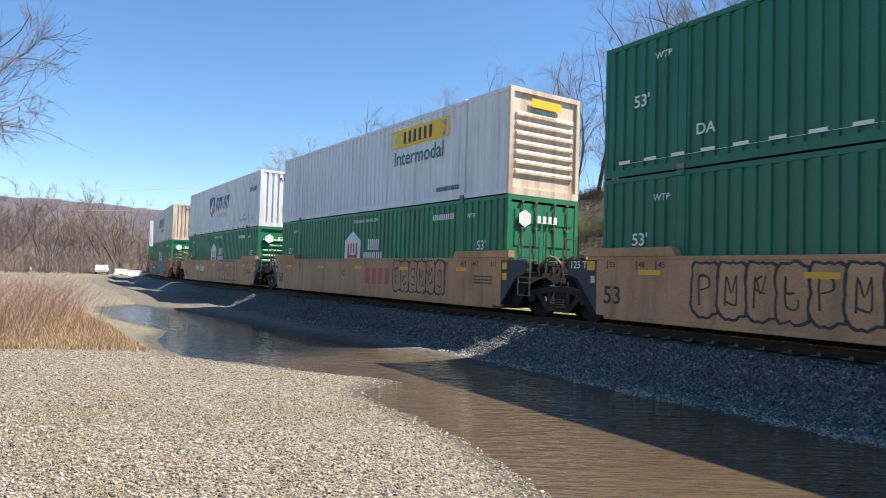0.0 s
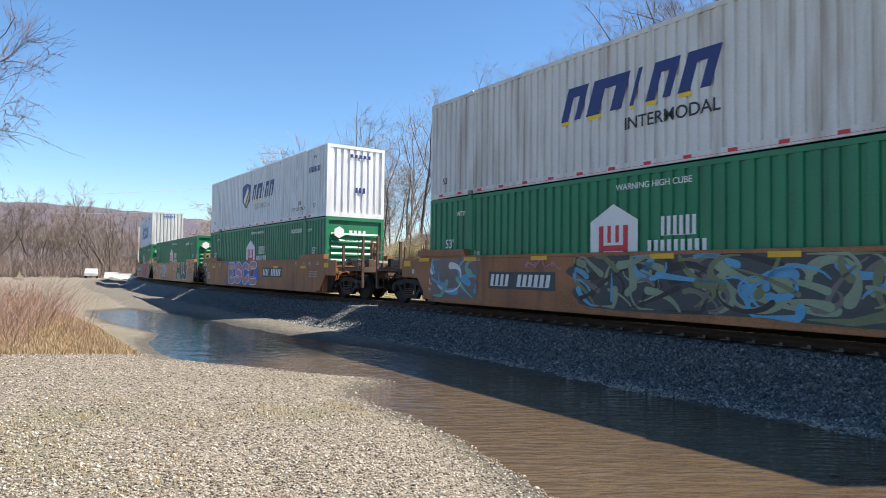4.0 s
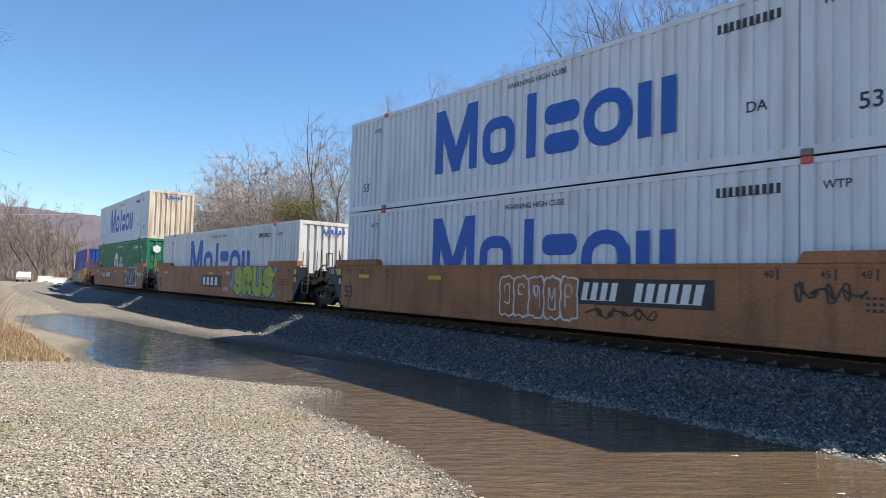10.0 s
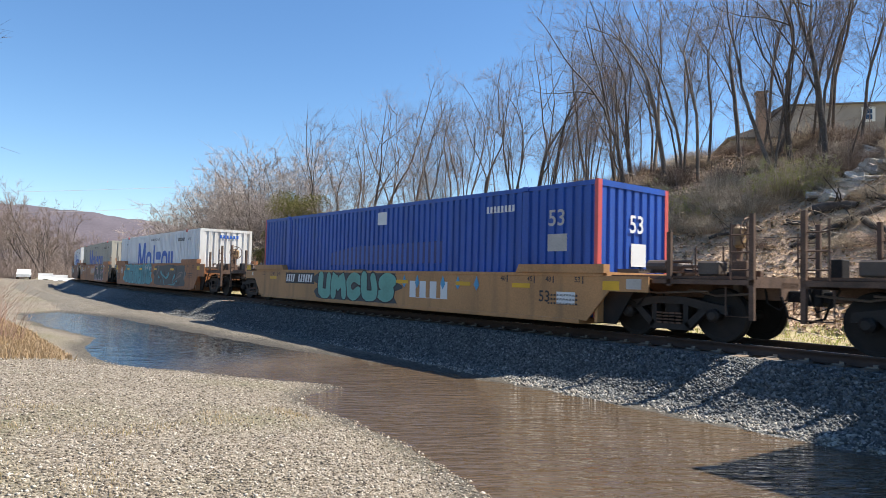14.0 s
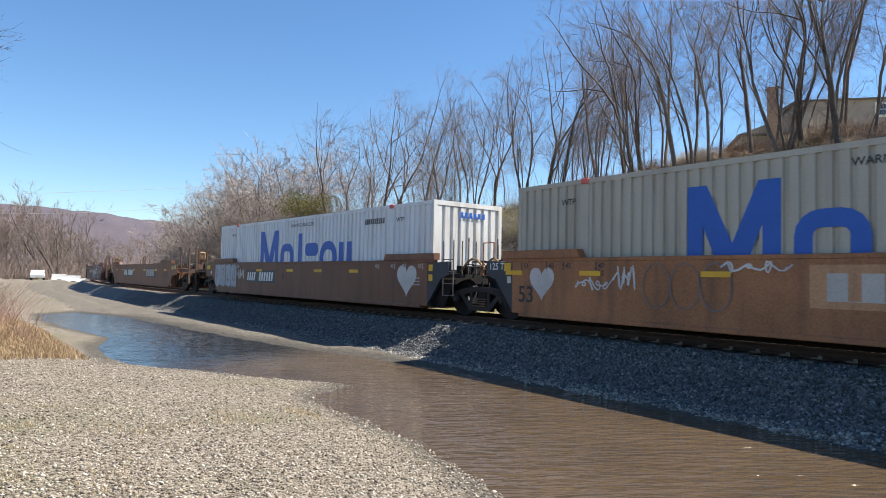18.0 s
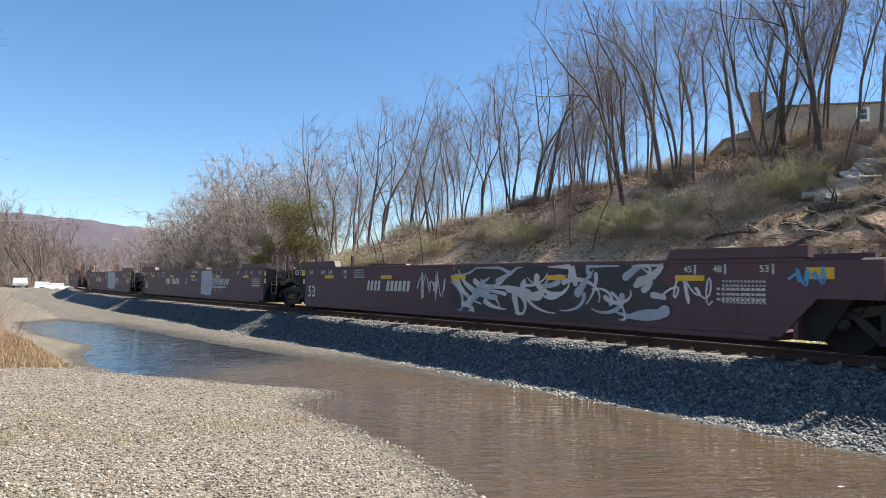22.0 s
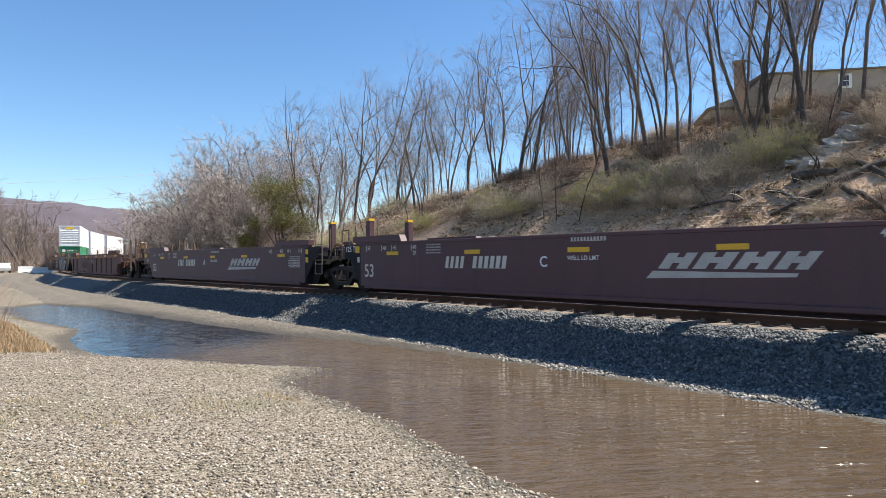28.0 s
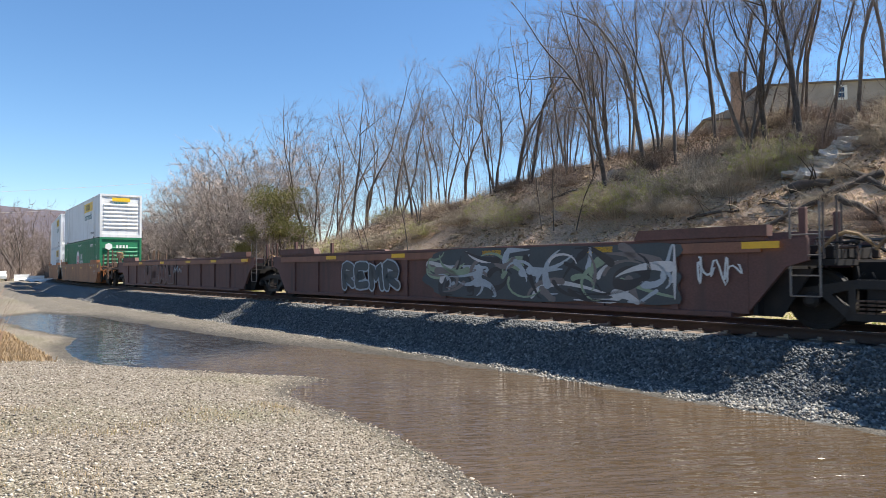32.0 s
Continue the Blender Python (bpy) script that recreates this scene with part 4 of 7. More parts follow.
def truck(x, parent):
    t = part("truck", boxes((x - 0.16, x + 0.16, -1.0, 1.0, 0.42, 0.72), bevel=0.03), M_BLACK, parent, "black cast steel truck")
    for side in (-1, 1):
        y = side * 1.0
        bm = bmesh.new()
        ya, yb = y - 0.07, y + 0.07
        prism(bm, ((x - 1.15, 0.50), (x - 1.12, 0.66), (x - 0.85, 0.70), (x - 0.3, 0.80), (x + 0.3, 0.80), (x + 0.85, 0.70), (x + 1.12, 0.66), (x + 1.15, 0.50), (x + 0.70, 0.56), (x + 0.3, 0.66), (x - 0.3, 0.66), (x - 0.70, 0.56)), "y", ya, yb)
        for k in (-1, 1):
            prism(bm, ((x + k * 0.78, 0.57), (x + k * 0.62, 0.58), (x + k * 0.30, 0.30), (x + k * 0.40, 0.20)), "y", ya, yb)
            prism(bm, ((x + k * 0.38, 0.65), (x + k * 0.28, 0.66), (x + k * 0.28, 0.29), (x + k * 0.38, 0.29)), "y", ya, yb)
        box(bm, x - 0.42, x + 0.42, ya, yb, 0.18, 0.29)
        part("side_frame", bm, M_FRAME, t)
        for k in range(4):
            sp = bmesh.new()
            for j in range(4):
                box(sp, x - 0.26 + 0.133 * k, x - 0.15 + 0.133 * k, y + side * 0.075 - 0.02, y + side * 0.075 + 0.03, 0.29 + 0.06 * j, 0.32 + 0.06 * j)
            part("spring", sp, M_CLUTTER, t)
        for dx in (-0.89, 0.89):
            part("bearing", disc(bmesh.new(), (x + dx, y + side * 0.09, 0.482), "y", [(0.12, -0.06 * side), (0.12, 0.04 * side), (0.07, 0.09 * side)], 14), M_FRAME, t)
    wheelset(x - 0.89, t)
    wheelset(x + 0.89, t)
    return t


def ladder(x0, x1, y, z0, z1, n, parent, material, up=0.0):
    bm = bmesh.new()
    for x in (x0, x1):
        tube(bm, [(x, y, z0), (x, y, z1 + up)], 0.018)
    for k in range(n):
        z = z0 + (z1 - z0) * k / max(1, n - 1)
        tube(bm, [(x0, y, z), (x1, y, z)], 0.013)
    return part("ladder", bm, material, parent)


def brake_wheel(x, y, z, r, parent, material):
    bm = bmesh.new()
    pts = [(x, y + r * math.cos(a), z + r * math.sin(a)) for a in (k * math.pi / 9 for k in range(19))]
    tube(bm, pts, 0.016, 5)
    for k in range(5):
        a = k * 2 * math.pi / 5
        tube(bm, [(x, y, z), (x, y + r * math.cos(a), z + r * math.sin(a))], 0.011, 5)
    tube(bm, [(x, y, z), (x - 0.15, y, z)], 0.03, 6)
    return part("brake_wheel", bm, material, parent)


def ironwork(car, sx, x0, x1, seed):
    """Pipes, brackets, valves and gratings crowding the platform over a truck."""
    rng = random.Random(seed)
    for k in range(7):
        y, z = rng.uniform(-1.2, 0.9), rng.uniform(1.16, 1.5)
        a, b = sorted((rng.uniform(x0, x1), rng.uniform(x0, x1)))
        if b - a < 0.3:
            b = min(x1, a + 0.5)
        bm = tube(bmesh.new(), [(sx * a, y, z - 0.12), (sx * a, y, z), (sx * b, y + rng.uniform(-0.2, 0.2), z), (sx * b, y, z - 0.2)], rng.uniform(0.015, 0.035), 5)
        part("pipe", bm, rng.choice((M_TANK, M_CLUTTER, M_BLACK)), car)
    for k in range(6):
        x, y, w, h = rng.uniform(x0, x1 - 0.2), rng.uniform(-1.25, 0.8), rng.uniform(0.08, 0.28), rng.uniform(0.1, 0.4)
        xa, xb = sorted((sx * x, sx * (x + w)))
        part("bracket", boxes((xa, xb, y, y + rng.uniform(0.06, 0.3), 1.14, 1.14 + h), bevel=0.012), rng.choice((M_TANK, M_CLUTTER, M_BLACK, M_BLACK)), car)
    for k in range(3):
        x, y, h = rng.uniform(x0, x1), rng.uniform(-1.25, -0.3), rng.uniform(1.7, 2.2)
        part("upright_rod", tube(bmesh.new(), [(sx * x, y, 1.1), (sx * x, y, h)], 0.018, 5), rng.choice((M_TANK, M_CLUTTER)), car)
    for k in range(4):
        x, y = rng.uniform(x0, x1), rng.uniform(-1.0, 0.6)
        part("hose", tube(bmesh.new(), [(sx * x, y, 1.0), (sx * (x + 0.08), y - 0.1, 0.72), (sx * (x + 0.3), y - 0.12, 0.62), (sx * (x + 0.5), y, 0.9)], 0.022, 5), M_BLACK, car)


YC = 1.475          # outer face of the well's sides
TOP = 1.50
CPL = 3.69          # from the container's end to the coupling's middle
ART = 1.703         # from the container's end to the joint's middle


def well_car(label, paint, front, rear, style="smooth", trim=None, raised=True, guides=False, low=0.0):
    """One well; front and rear are 'art' (shared truck) or 'cpl' (platform with coupler). style: smooth, maroon, ribbed."""
    car = empty("well_car", label, "rail car", "well cars of the train")
    trim = trim or M_NAVY
    ribbed = style == "ribbed"
    top_ = TOP - low
    for sy in (-1, 1):
        yo, yi = sy * YC, sy * (YC - 0.035)
        bm = bmesh.new()
        ends_ = {"art": ((8.07, 0.24), (8.07, top_ - 0.06)), "cpl": ((7.95, 0.24), (8.5, 0.86), (9.4, 0.86), (9.4, top_ - 0.06))}
        prism(bm, [*ends_[front], *[(-x, z) for x, z in reversed(ends_[rear])]], "y", yi, yo)
        part("side_sheet", bm, paint, car)
        part("bottom_chord", boxes((-7.8, 7.8, min(yi, yo + sy * 0.05), max(yi, yo + sy * 0.05), 0.17, 0.26), bevel=0.01), paint, car)
        part("top_chord", boxes((-8.35, 8.35, min(sy * (YC - 0.14), yo + sy * 0.012), max(sy * (YC - 0.14), yo + sy * 0.012), top_ - 0.08, top_), bevel=0.01), paint, car)
        if ribbed:
            part("top_chord_side", boxes((-8.3, 8.3, min(yo, yo + sy * 0.06), max(yo, yo + sy * 0.06), top_ - 0.26, top_ - 0.085)), M_CHORD, car)
            for k in range(10):
                x = -7.35 + 1.57 * k
                part("rib", boxes((x - 0.06, x + 0.06, min(yo, yo + sy * 0.055), max(yo, yo + sy * 0.055), 0.265, top_ - 0.265)), paint, car)
        if raised:
            for sx in (-1, 1):
                xa, xb = sorted((sx * 5.95, sx * 8.4))
                pts = ((xa, top_), (xb, top_), (xb, top_ + 0.18), (xa + 0.1 if sx > 0 else xa, top_ + 0.18)) if sx > 0 else ((xa, top_), (xb, top_), (xb - 0.1, top_ + 0.18), (xa, top_ + 0.18))
                part("guide_rail", prism(bmesh.new(), pts, "y", sy * (YC - 0.16), yo + sy * 0.045), paint, car)
    # floor of the well: cross members that the container stands on
    for x in (-7.6, -5.0, -2.5, 0.0, 2.5, 5.0, 7.6):
        part("cross_member", boxes((x - 0.18, x + 0.18, -YC + 0.04, YC - 0.04, 0.16, 0.28)), paint, car)
    for sx, kind in ((1, front), (-1, rear)):
        # end bulkhead and the platform over the truck
        part("bulkhead", boxes((min(sx * 8.13, sx * 8.2), max(sx * 8.13, sx * 8.2), -YC + 0.04, YC - 0.04, 0.22, 1.25)), M_BLACK if kind == "art" else paint, car)
        for sy in (-1, 1):
            web = prism(bmesh.new(), ((sx * 8.05, 0.2), (sx * 8.5, 0.2), (sx * 8.98, 0.97), (sx * 8.05, 0.97)), "y", sy * 1.20, sy * 1.24)
            part("end_web", web, M_BLACK, car)
        if kind == "art":
            for sy in (-1, 1):
                poly = [(sx * 8.075, 0.28), (sx * 8.66, 1.0), (sx * 8.98, 1.1), (sx * 8.98, top_ - 0.05), (sx * 8.075, top_ - 0.09)]
                part("bolster_panel", prism(bmesh.new(), poly, "y", sy * 1.38, sy * (YC - 0.004)), trim, car)
            part("platform", boxes((min(sx * 8.3, sx * 9.3), max(sx * 8.3, sx * 9.3), -1.28, 1.28, 1.02, 1.12)), M_BLACK, car)
            part("articulated_arm", boxes((min(sx * 9.2, sx * 9.76), max(sx * 9.2, sx * 9.76), -0.28, 0.28, 0.72, 1.1), bevel=0.03), M_BLACK, car)
            hose = bmesh.new()
            for y in (-0.35, 0.5):
                tube(hose, [(sx * 8.9, y, 1.12), (sx * 9.1, y, 1.5), (sx * 9.45, y + 0.05, 1.42), (sx * 9.76, y, 1.2)], 0.03)
            part("air_hose", hose, M_BLACK, car)
            arc = [(sx * (8.95 + 0.8 * t), -1.0 + 0.1 * t, 1.12 + 0.42 * math.sin(2.6 * t + 0.2)) for t in (0, 0.15, 0.3, 0.5, 0.7, 0.85, 1.0)]
            part("brake_hose", tube(bmesh.new(), arc, 0.032, 6), M_OCHRE, car, "tan looped brake hose")
            gear = boxes((min(sx * 8.75, sx * 9.15), max(sx * 8.75, sx * 9.15), -0.9, 0.9, 1.12, 1.34), bevel=0.02)
            part("brake_gear", gear, M_BLACK, car)
            ironwork(car, sx, 8.5, 9.5, 21 + (4 if sx > 0 else 0))
            if sx > 0:
                truck(HL + ART, car)
                ladder(8.72, 9.15, -YC + 0.03, 0.55, 1.5, 4, car, M_STEEL, 0.5)
            else:
                ladder(-9.2, -8.8, -YC + 0.05, 1.1, 1.9, 2, car, paint)
            if guides:
                for y in (-0.75, 0.75):
                    if style == "smooth":
                        g = part("guide_post", boxes((min(sx * 8.5, sx * 8.72), max(sx * 8.5, sx * 8.72), y - 0.17, y - 0.09, 1.1, 2.05), bevel=0.01), paint, car)
                        part("post_side", boxes((min(sx * 8.5, sx * 8.72), max(sx * 8.5, sx * 8.72), y + 0.09, y + 0.17, 1.1, 2.05), bevel=0.01), paint, g)
                        part("post_head", boxes((min(sx * 8.5, sx * 8.72), max(sx * 8.5, sx * 8.72), y - 0.088, y + 0.088, 1.93, 2.05)), paint, g)
                    else:
                        wd, ht = (0.1, 2.2) if guides == "tipped" else (0.055, 1.98)
                        g = part("guide_post", boxes((min(sx * (8.65 - wd), sx * (8.65 + wd)), max(sx * (8.65 - wd), sx * (8.65 + wd)), y - wd * 0.9, y + wd * 0.9, 1.1, ht), bevel=0.01), paint, car)
                        if guides == "tipped":
                            part("post_tip", boxes((min(sx * 8.54, sx * 8.76), max(sx * 8.54, sx * 8.76), y - 0.10, y + 0.10, 2.2, 2.27)), M_YELLOW, g)
        else:
            xe = HL + CPL - 0.42
            part("draft_sill", boxes((min(sx * 8.3, sx * xe), max(sx * 8.3, sx * xe), -0.36, 0.36, 0.78, 1.12), bevel=0.02), M_CLUTTER, car)
            for sy in (-1, 1):
                part("end_sill", boxes((min(sx * 9.42, sx * xe), max(sx * 9.42, sx * xe), min(sy * 1.38, sy * 1.30), max(sy * 1.38, sy * 1.30), 1.04, 1.13)), M_CLUTTER, car)
                part("grab_post", boxes((min(sx * 9.72, sx * 9.8), max(sx * 9.72, sx * 9.8), sy * 1.34 - 0.04, sy * 1.34 + 0.04, 1.0, 2.0)), M_CLUTTER, car)
                part("grab_post", boxes((min(sx * (xe - 0.08), sx * xe), max(sx * (xe - 0.08), sx * xe), sy * 1.34 - 0.04, sy * 1.34 + 0.04, 0.45, 2.25)), M_CLUTTER, car)
                rails = bmesh.new()
                for z in (1.3, 1.6, 1.9):
                    tube(rails, [(sx * (xe - 0.04), sy * 1.34, z), (sx * (xe - 0.42), sy * 1.34, z)], 0.014)
                tube(rails, [(sx * (xe - 0.42), sy * 1.34, 1.1), (sx * (xe - 0.42), sy * 1.34, 2.1)], 0.018)
                tube(rails, [(sx * (xe - 0.04), sy * 1.34, 0.5), (sx * (xe - 0.5), sy * 1.34, 0.5), (sx * (xe - 0.5), sy * 1.34, 1.0)], 0.016)
                part("grab_rail", rails, M_CLUTTER, car)
            part("walkway", boxes((min(sx * 8.4, sx * xe), max(sx * 8.4, sx * xe), -1.26, 1.26, 1.14, 1.19)), M_CLUTTER, car)
            part("end_beam", boxes((min(sx * (xe - 0.12), sx * xe), max(sx * (xe - 0.12), sx * xe), -1.36, 1.36, 1.0, 1.14)), M_CLUTTER, car)
            cp = boxes((min(sx * xe, sx * (xe + 0.34)), max(sx * xe, sx * (xe + 0.34)), -0.09, 0.09, 0.76, 0.96), (min(sx * (xe + 0.26), sx * (xe + 0.42)), max(sx * (xe + 0.26), sx * (xe + 0.42)), -0.17, 0.15, 0.70, 1.02), bevel=0.02)
            part("coupler", cp, M_BLACK, car)
            hose = bmesh.new()
            tube(hose, [(sx * xe, -0.35, 0.85), (sx * (xe + 0.12), -0.36, 0.5), (sx * (xe + 0.4), -0.3, 0.42)], 0.025)
            part("air_hose", hose, M_BLACK, car)
            truck(sx * 9.6, car)
            if sx > 0:
                brake_wheel(sx * (xe - 0.5), -0.55, 1.98, 0.28, car, M_CLUTTER)
                part("brake_stand", boxes((xe - 0.78, xe - 0.66, -0.65, -0.45, 1.15, 2.15)), M_CLUTTER, car)
                part("brake_housing", boxes((xe - 0.72, xe - 0.57, -0.72, -0.36, 1.72, 2.12), bevel=0.05), M_OCHRE, car)
                part("chain_guard", boxes((xe - 0.72, xe - 0.6, -0.66, -0.5, 0.8, 1.15), bevel=0.02), M_TANK, car)
            part("air_tank", disc(bmesh.new(), (sx * 9.1, 0.55, 1.32), "y", [(0.05, -0.5), (0.15, -0.46), (0.15, 0.46), (0.05, 0.5)], 14), M_TANK, car)
            part("brake_cylinder", disc(bmesh.new(), (sx * 9.35, -0.6, 1.38), "x", [(0.06, -0.55), (0.13, -0.5), (0.13, 0.2), (0.04, 0.26), (0.04, 0.6)], 12), M_TANK, car)
            part("valve_box", boxes((min(sx * 10.2, sx * 10.6), max(sx * 10.2, sx * 10.6), -1.15, -0.8, 1.2, 1.46), bevel=0.03), M_TANK, car)
            lever = bmesh.new()
            tube(lever, [(sx * 9.9, -0.9, 0.95), (sx * 10.5, -1.0, 0.84), (sx * (xe - 0.1), -1.1, 0.9)], 0.022)
            part("uncoupling_lever", lever, M_TANK, car)
            ironwork(car, sx, 8.55, xe - 0.2, 7 + (3 if sx > 0 else 0))
            step = boxes((min(sx * 8.5, sx * 9.0), max(sx * 8.5, sx * 9.0), -1.2, -0.7, 1.24, 1.27))
            for k in range(6):
                box(step, min(sx * 8.5, sx * 9.0), max(sx * 8.5, sx * 9.0), -1.2 + 0.09 * k, -1.18 + 0.09 * k, 1.27, 1.31)
            part("crossover_step", step, M_TANK, car)
            rod = bmesh.new()
            tube(rod, [(sx * 8.6, -1.1, 0.9), (sx * 9.4, -1.12, 0.86), (sx * 10.4, -1.1, 0.92)], 0.02)
            part("brake_rod", rod, M_TANK, car)
    return car


YW = -YC - 0.006


def end_marks(car, k):
    """Marks on the dark panels over the shared trucks, or on the sheet's end over a coupler."""
    f, r = ends(k)
    y = -YC - 0.001
    low = 0.28 if k == 10 else 0.0
    if r == "art":
        side_text(car, "125 T", -8.64, 1.31 - low, 0.23, M_LET, y)
        shape("reflector_strip", [((-8.36, 1.2 - low), (-8.12, 1.2 - low), (-8.12, 1.4 - low), (-8.36, 1.4 - low))], M_YELLOW, car, y)
        shape("sticker", [((-8.25, 0.92), (-8.12, 0.92), (-8.12, 1.08), (-8.25, 1.08))], M_LETWARM, car, y)
    else:
        shape("reflector_strip", [((-9.3, 1.2), (-8.9, 1.2), (-8.9, 1.38), (-9.3, 1.38))], M_YELLOW, car, YW)
        shape("sticker", [((-8.8, 0.98), (-8.66, 0.98), (-8.66, 1.12), (-8.8, 1.12))], M_LETWARM, car, YW)
    if f == "art":
        for z in (0.92, 1.19):
            shape("reflector_strip", [((8.12, z - low), (8.3, z - low), (8.3, z + 0.18 - low), (8.12, z + 0.18 - low))], M_YELLOW, car, y)
    else:
        shape("reflector_strip", [((8.35, 1.16 - low), (8.75, 1.16 - low), (8.75, 1.34 - low), (8.35, 1.34 - low))], M_YELLOW, car, YW)
        if k in (10, 14):
            w_rect(car, "stencil_panel", [(9.08, 1.29 - low, 0.34, 0.2)], M_LETGREY, "pale stencilled panel", 0.002)


def w_rect(car, name, rects, material, label="", proud=0.0):
    return shape(name, [((x - w / 2, z - h / 2), (x + w / 2, z - h / 2), (x + w / 2, z + h / 2), (x - w / 2, z + h / 2)) for x, z, w, h in rects], material, car, YW - proud, label)


def w_marks(car, material, yellow=(-6.6, -3.2, 0.0, 3.2, 6.35), big53=True, z=1.17):
    """Weight and length marks and the yellow strips of a well's side."""
    for x in yellow:
        w_rect(car, "reflector_strip", [(x, z, 0.56, 0.10)], M_YELLOW, "yellow reflector strip", 0.014)
    if big53:
        side_text(car, "53", -7.6, 0.66, 0.52, material, YW)
    for x, t in ((-7.75, "53"), (-6.95, "48"), (-6.45, "45"), (-5.55, "40")):
        side_text(car, t, x + 0.14, z + 0.15, 0.16, material, YW)
        w_rect(car, "tick", [(x, z + 0.15, 0.03, 0.17)], material)
    side_text(car, "20", -5.41, z, 0.15, material, YW)
    for x, t in ((7.85, "53"), (7.05, "48"), (6.5, "45"), (5.65, "40")):
        side_text(car, t, x - 0.14, z + 0.15, 0.16, material, YW)
        w_rect(car, "tick", [(x, z + 0.15, 0.03, 0.17)], material)
    for k in range(3):
        sign_bars("notice", [(6.9, z - 0.2 - 0.09 * k, 0.85, 0.04, 10)], material, car, YW)


def number_plate(car, x, z, material, back=None, size=0.3):
    """The car's running number, as unread bars, some on a dark panel."""
    if back:
        w_rect(car, "number_panel", [(x, z, size * 8.3, size * 1.45)], back, "dark number panel")
    sign_bars("number_marking", [(x - size * 3.9, z - size / 2, size * 2.6, size, 4, size * 0.2, 0.6), (x - size * 0.4, z - size / 2, size * 4.1, size, 6, size * 0.2, 0.66)], material, car, YW - 0.004)


GLYPHS = (((0.92, 0.82), (0.55, 1.0), (0.1, 0.82), (0.22, 0.56), (0.78, 0.46), (0.9, 0.18), (0.5, 0.0), (0.06, 0.14)),
          ((0.06, 0.0), (0.16, 1.0), (0.5, 0.42), (0.84, 1.0), (0.95, 0.0)),
          ((0.92, 0.22), (0.5, 0.0), (0.1, 0.3), (0.14, 0.78), (0.5, 1.0), (0.9, 0.85)),
          ((0.12, 0.0), (0.1, 0.98), (0.8, 0.94), (0.86, 0.62), (0.2, 0.5), (0.92, 0.02)),
          ((0.1, 1.0), (0.12, 0.12), (0.78, 0.02), (0.88, 0.3), (0.86, 1.0)),
          ((0.9, 0.98), (0.12, 0.96), (0.14, 0.5), (0.7, 0.52), (0.14, 0.5), (0.1, 0.02), (0.95, 0.04)))


def ribbon(bm, pts, w0, w1, y, index=0):
    """A sprayed stroke along points, one unbroken band with rounded ends."""
    n = len(pts)
    rows = []

    def row(x, z, nx, nz, w):
        rows.append([bm.verts.new((x + k * nx * w, y, min(TOP - 0.01, max(0.27, z + k * nz * w)))) for k in (-1, 1)])

    for i, p in enumerate(pts):
        a, b = pts[max(0, i - 1)], pts[min(n - 1, i + 1)]
        dx, dz = b[0] - a[0], b[1] - a[1]
        l = math.hypot(dx, dz) or 1
        dx, dz = dx / l, dz / l
        w = w0 + (w1 - w0) * i / (n - 1)
        if i == 0:
            row(p[0] - dx * w, p[1] - dz * w, -dz, dx, w * 0.3)
            row(p[0] - dx * w * 0.6, p[1] - dz * w * 0.6, -dz, dx, w * 0.8)
        row(p[0], p[1], -dz, dx, w)
        if i == n - 1:
            row(p[0] + dx * w * 0.6, p[1] + dz * w * 0.6, -dz, dx, w * 0.8)
            row(p[0] + dx * w, p[1] + dz * w, -dz, dx, w * 0.3)
    for p, q in zip(rows, rows[1:]):
        bm.faces.new((p[0], q[0], q[1], p[1])).material_index = index


def smooth_line(pts, k=4):
    """A rounder line through points."""
    out = []
    for i in range(len(pts) - 1):
        p0, p1, p2, p3 = pts[max(0, i - 1)], pts[i], pts[i + 1], pts[min(len(pts) - 1, i + 2)]
        for j in range(k):
            t = j / k
            out.append(tuple(0.5 * (2 * b + (c - a) * t + (2 * a - 5 * b + 4 * c - d) * t * t + (3 * b - a - 3 * c + d) * t ** 3) for a, b, c, d in zip(p0, p1, p2, p3)))
    return out + [pts[-1]]


def blob(x0, x1, z0, z1, rng, m=44, rough=0.07):
    """An uneven rounded patch."""
    cx, cz, ph = (x0 + x1) / 2, (z0 + z1) / 2, rng.uniform(0, 6)
    pts = []
    for i in range(m):
        t = i * 2 * math.pi / m
        c, s_ = math.cos(t), math.sin(t)
        sq = 1 / max(abs(c), abs(s_)) ** 0.85
        r = 1 + rough * math.sin(5 * t + ph) + rough * math.sin(9 * t + 2 * ph)
        pts.append((cx + (x1 - x0) / 2 * c * sq * r, min(TOP - 0.02, max(0.28, cz + (z1 - z0) / 2 * s_ * sq * min(r, 1.05)))))
    return pts


